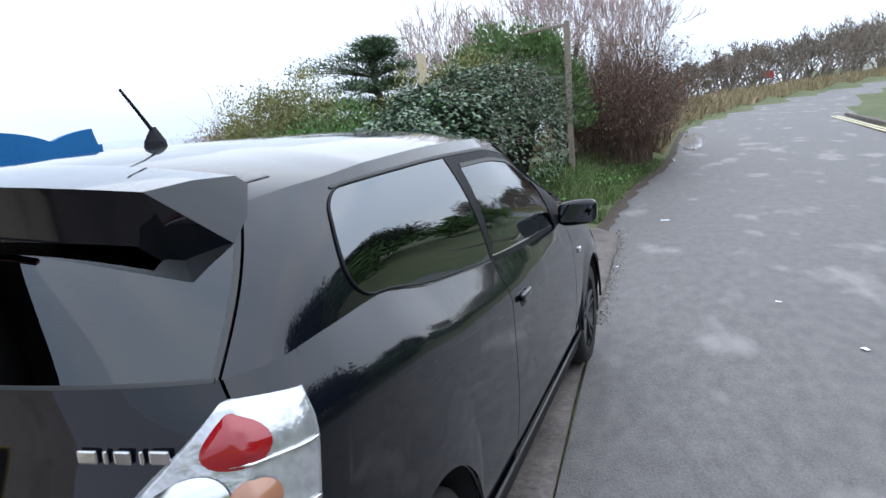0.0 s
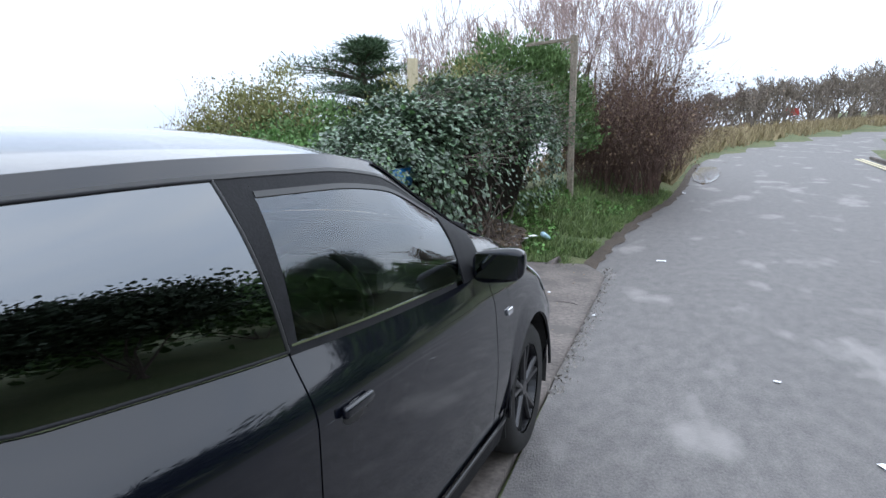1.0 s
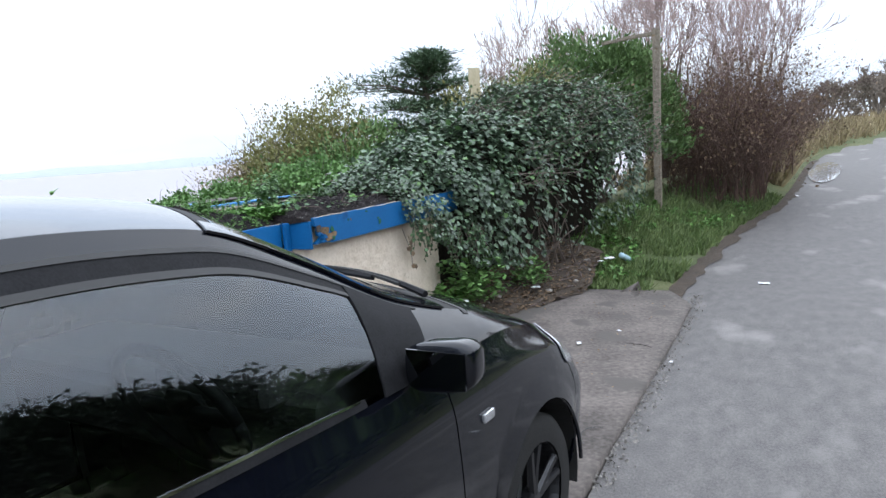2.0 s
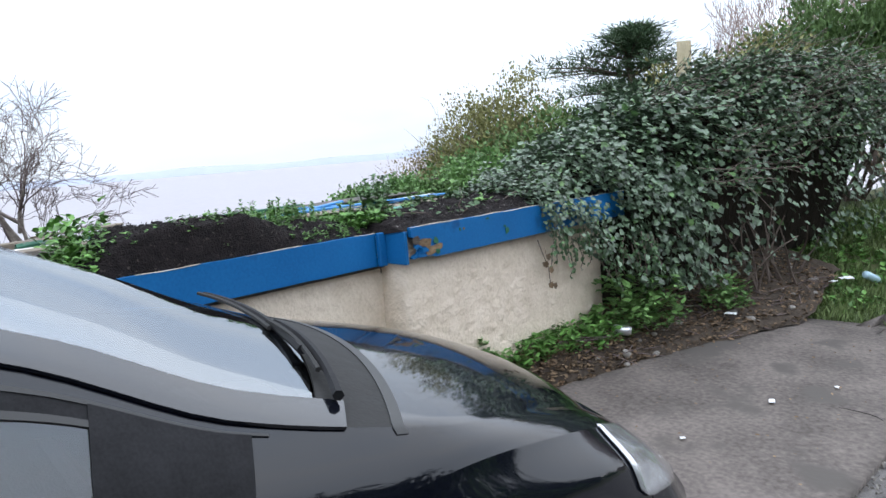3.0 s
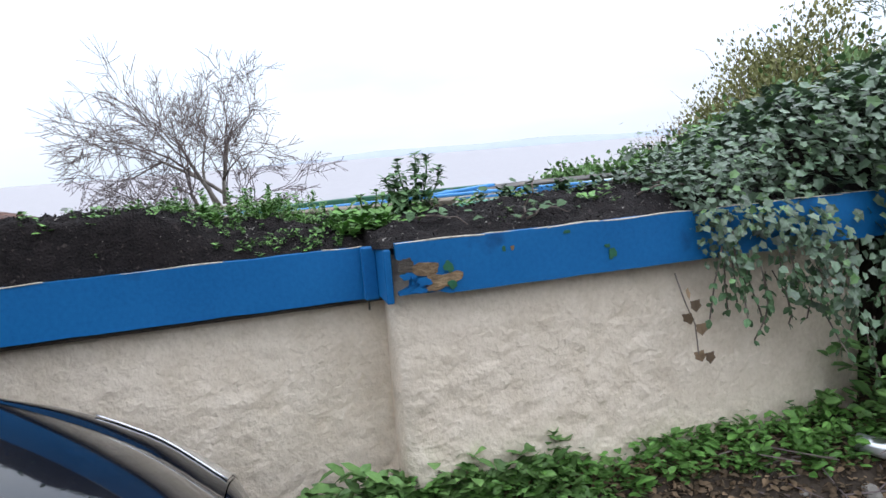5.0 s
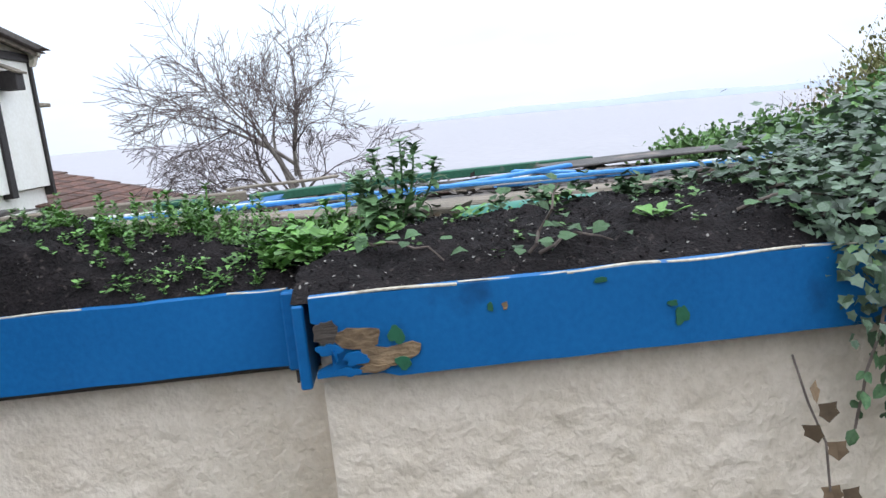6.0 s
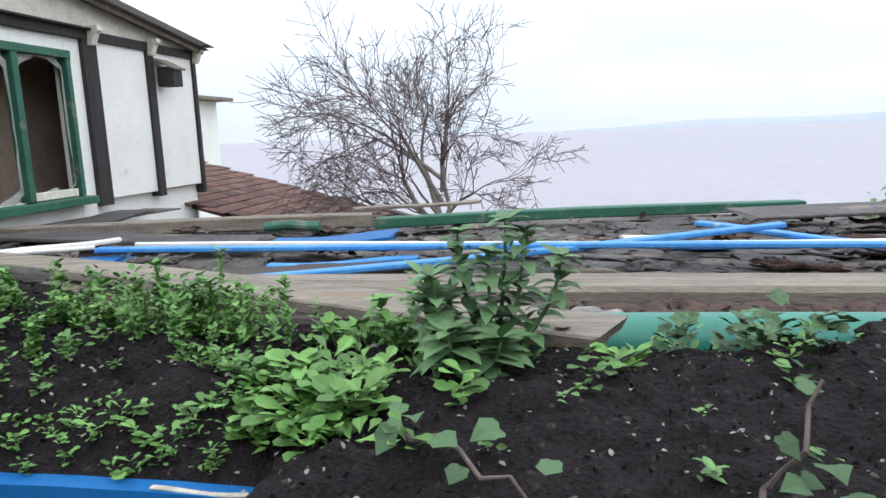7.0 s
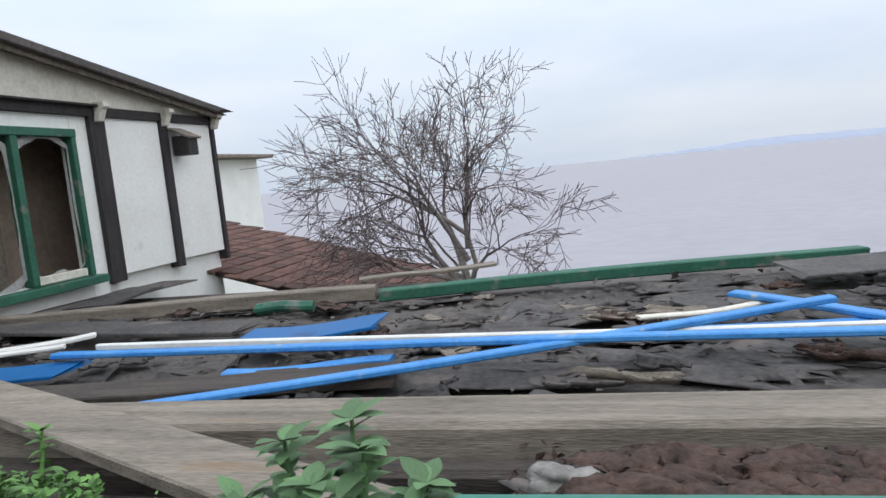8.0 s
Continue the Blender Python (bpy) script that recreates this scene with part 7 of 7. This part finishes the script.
M_SAGE = mat("sage_leaf", (0.072, 0.150, 0.055), (0.135, 0.235, 0.098), 14, 0.6, 0.2, fine=50, island=0.3)
tall_plant((-2.12, 4.60, soil_z(-2.12, 4.60)), ((0.03, -0.02, 0.07), (-0.03, -0.05, 0.09), (0.02, 0.05, 0.06)), 71, 7, 0.060, M_SAGE, "leafy grey-green weed with broad drooping leaves")
tall_plant((-2.18, 4.63, soil_z(-2.18, 4.63)), ((-0.02, -0.05, 0.18), (0.02, 0.05, 0.19), (-0.03, 0.02, 0.20), (0.04, -0.08, 0.13), (0.0, 0.10, 0.15), (0.03, 0.0, 0.16), (-0.01, -0.10, 0.12)), 72, 12, 0.046, M_SAGE, "tall grey-green weed with narrow drooping leaves")
tall_plant((-2.30, 4.10, soil_z(-2.30, 4.10)), ((0.03, -0.06, 0.12), (0.05, 0.05, 0.10), (-0.05, 0.02, 0.13), (0.06, -0.01, 0.07)), 73, 7, 0.030, M_WEED, "mid-green leafy upright weed")
tall_plant((-2.26, 4.47, soil_z(-2.26, 4.47)), ((0.0, -0.03, 0.08), (0.02, 0.03, 0.09), (-0.02, 0.06, 0.07)), 74, 8, 0.036, M_WEED, "bright green upright weed")
# ivy shoots creeping over the compost
shoot_leaf_me = []
for src in ivy_leaf_me:
    me = src.copy()
    me.materials.clear()
    me.materials.append(M_SHOOTLEAF)
    shoot_leaf_me.append(me)
rng = np.random.default_rng(81)
for k, (x, y, dx, dy, n, s) in enumerate(((-1.94, 4.54, 0.14, 0.17, 9, 0.03), (-1.78, 4.88, -0.05, 0.08, 10, 0.028), (-1.78, 4.90, -0.02, 0.16, 7, 0.030), (-1.86, 5.35, 0.02, 0.25, 8, 0.034), (-1.8, 5.45, 0, 0.25, 9, 0.034), (-2.0, 5.5, 0, 0.3, 10, 0.028))):
    ob = thing("ivy_shoot", "woody ivy shoot with pale green leaves on the compost", "ivy", (x, y, soil_z(x, y)), "ivy shoots")
    pts = []
    for i in range(7):
        t = i / 6
        px, py = x + dx * t, y + dy * t
        pts.append((dx * t + 0.02 * math.sin(i * 2), dy * t, soil_z(min(px, soil_front(py) - 0.02), py) - soil_z(x, y) + 0.010 + (0.02 * math.sin(t * 3.1) if k != 1 else 0.10 * t)))
    part("stem", tube(pts, [0.0042 - 0.0004 * i for i in range(7)], 6), M_BARK, ob)
    for i in range(n):
        p = Vector(pts[i % 7]) + Vector((rng.normal(0, 0.02), rng.normal(0, 0.03), 0.015))
        l = new("leaf", shoot_leaf_me[i % 3])
        l.parent = ob
        l.matrix_basis = leaf_pose(p, (rng.uniform(0.2, 1), rng.normal(0, 0.7), rng.normal(0.0, 0.2)), (0.35, 0, 1), s * rng.uniform(0.7, 1.25))

# ---- litter and small things ----
def rest(name, bm, material, label, cat, at, rot=(0, 0, 0), smooth=True, group=""):
    ob = part(name, bm, material, smooth=smooth)
    ob.matrix_basis = pose(*at, *rot)
    return tagged(ob, label, cat, group)


rest("drinks_can", lathe([(0.022, -0.057), (0.028, -0.054), (0.032, -0.046), (0.033, 0.04), (0.028, 0.052), (0.026, 0.057)], 'X', 18), M_TINMETAL, "crushed pale drinks can in the weeds", "can", (-1.55, 6.06, 0.28), (0, 8, 35))
rest("paper_cup", lathe([(0.025, -0.045), (0.035, 0.045), (0.033, 0.045), (0.024, -0.04)], 'X', 16), M_PAPER, "white paper cup lying in the leaf litter", "cup", (-1.377, 7.915, 0.27), (0, 10, 60))
rest("plastic_bottle", lathe([(0.030, -0.10), (0.032, -0.09), (0.032, 0.05), (0.022, 0.08), (0.012, 0.095), (0.012, 0.11)], 'X', 16), M_BOTTLE, "pale blue plastic bottle on the verge", "bottle", (-0.79, 8.67, 0.20), (0, 25, 70))


def scrap(x, y, z, w, d, seed, material=M_PAPER, label="scrap of white litter on the ground", name="litter"):
    def f(u, v):
        return ((u - 0.5) * w * (1 + 0.3 * noise.noise((u * 3, v * 3, seed))), (v - 0.5) * d * (1 + 0.3 * noise.noise((v * 3, u * 3, seed + 5))), 0.006 + 0.25 * min(w, d) * abs(noise.noise((u * 2, v * 2, seed))))
    ob = part(name, sheet(f, np.linspace(0, 1, 6), np.linspace(0, 1, 6)), material, solid=0.002)
    ob.matrix_basis = pose(x, y, z, 0, 0, seed * 37)
    return tagged(ob, label, "litter", "scraps of litter")


for k, (x, y, z, w, d) in enumerate(((0.59, 8.42, 0.003, 0.10, 0.07), (-0.90, 8.37, 0.24, 0.10, 0.08), (-0.98, 8.3, 0.22, 0.07, 0.05), (-0.55, 5.9, 0.06, 0.05, 0.03), (-0.35, 6.3, 0.055, 0.03, 0.02), (0.75, 14.5, 0.10, 0.12, 0.10), (0.9, 15.8, 0.15, 0.14, 0.1), (0.10, 5.8, 0.008, 0.03, 0.02), (1.6, 3.6, 0.01, 0.05, 0.03), (1.3, 4.6, 0.01, 0.04, 0.03), (-1.25, 7.0, 0.21, 0.08, 0.05), (-0.7, 5.2, 0.065, 0.025, 0.02), (1.0, 17.5, 0.2, 0.16, 0.1))):
    scrap(x, y, z, w, d, k)
for k in range(26):
    rr = random.Random(900 + k)
    st = bmesh.new()
    bmesh.ops.create_icosphere(st, subdivisions=2, radius=rr.uniform(0.012, 0.035))
    for v in st.verts:
        v.co *= 1 + 0.35 * noise.noise(v.co * 40 + Vector((k, 0, 0)))
        v.co.z *= 0.6
    y = rr.uniform(4.6, 8.6) if k else 5.05
    x, _, z = bank_pt(y, rr.uniform(0, 0.25))
    rest("stone", st, M_STONE, "small grey stone at the edge of the concrete", "stone", (x, y, z + 0.004) if k else (-1.45, 5.05, 0.10), (0, 0, k * 40), True, "stones")
# cracks in the concrete edge
sg = []
rng = np.random.default_rng(66)
for x0, y0, a, n in ((-0.10, 4.35, 1.9, 6), (-0.06, 6.0, 2.2, 5)):
    p = np.array((x0, y0, 0.038))
    for i in range(n):
        a += rng.normal(0, 0.4)
        q = p + np.array((0.045 * math.cos(a), 0.045 * math.sin(a), 0.0012))
        sg.append((p, q, 0.002, 0.002))
        p = q
part("cracks", twig_mesh("cracks", sg, 3), M_DARKBAR, pad)
# loose crumbled edge between concrete and road
rng = np.random.default_rng(67)
P = [(rng.normal(0.06, 0.04), rng.uniform(4.0, 7.8), 0.012) for _ in range(900)]
tagged(part("edge_gravel", leaf_mesh("edge_gravel", P, rng.normal(0, 1, (900, 3)), rng.uniform(0.008, 0.026, 900), LEAF_OVAL, None, 1.0, rng), M_STONE), "loose grit along the broken concrete edge", "gravel", kind="stuff")

# ---- far roadside ----
sign = thing("signpost", "thin grey signpost by the far road", "signpost", (5.0, 45.5, 0.9))
part("pole", tube([(0, 0, -0.3), (0, 0, 2.2)], 0.05, 8), M_GREYWOOD, sign)
guard = thing("guard_rail", "small metal guard rail by the far road", "railing", (5.2, 45, 0.9))
for k in range(5):
    part("bar", tube([(k * 0.25, 0, -0.2), (k * 0.25, 0, 0.85)], 0.02, 6), M_GREYWOOD, guard)
part("top_rail", tube([(0, 0, 0.85), (1.0, 0, 0.85)], 0.025, 6), M_GREYWOOD, guard)
red = thing("red_notice", "small red notice board among far trees", "sign", (9.6, 62, 2.4))
part("board", block((1.2, 0.05, 0.6), (0, 0, 0.5), 0.01), M_REDSIGN, red)
part("leg", tube([(0, 0.04, -1.0), (0, 0.04, 0.3)], 0.05, 6), M_GREYWOOD, red)
van = thing("van", "white van parked at the top of the road", "van", (25.5, 96, rise(96)), rz=-25)
vb = block((1.9, 3.4, 1.5), (0, -0.6, 1.25), 0.12, segs=3)
part("body", vb, M_WHITEPVC, van)
part("cab", block((1.85, 1.5, 1.0), (0, 1.7, 0.95), 0.15, segs=3), M_WHITEPVC, van)
part("rear_window", block((1.3, 0.03, 0.5), (0, -2.31, 1.6), 0.01), M_DARKBAR, van)
for sx in (-0.85, 0.85):
    for sy in (-1.4, 1.6):
        part("wheel", lathe([(0.33, -0.1), (0.33, 0.1), (0.15, 0.11)], 'X', 16, at=(sx, sy, 0.33)), M_RUBBER, van)
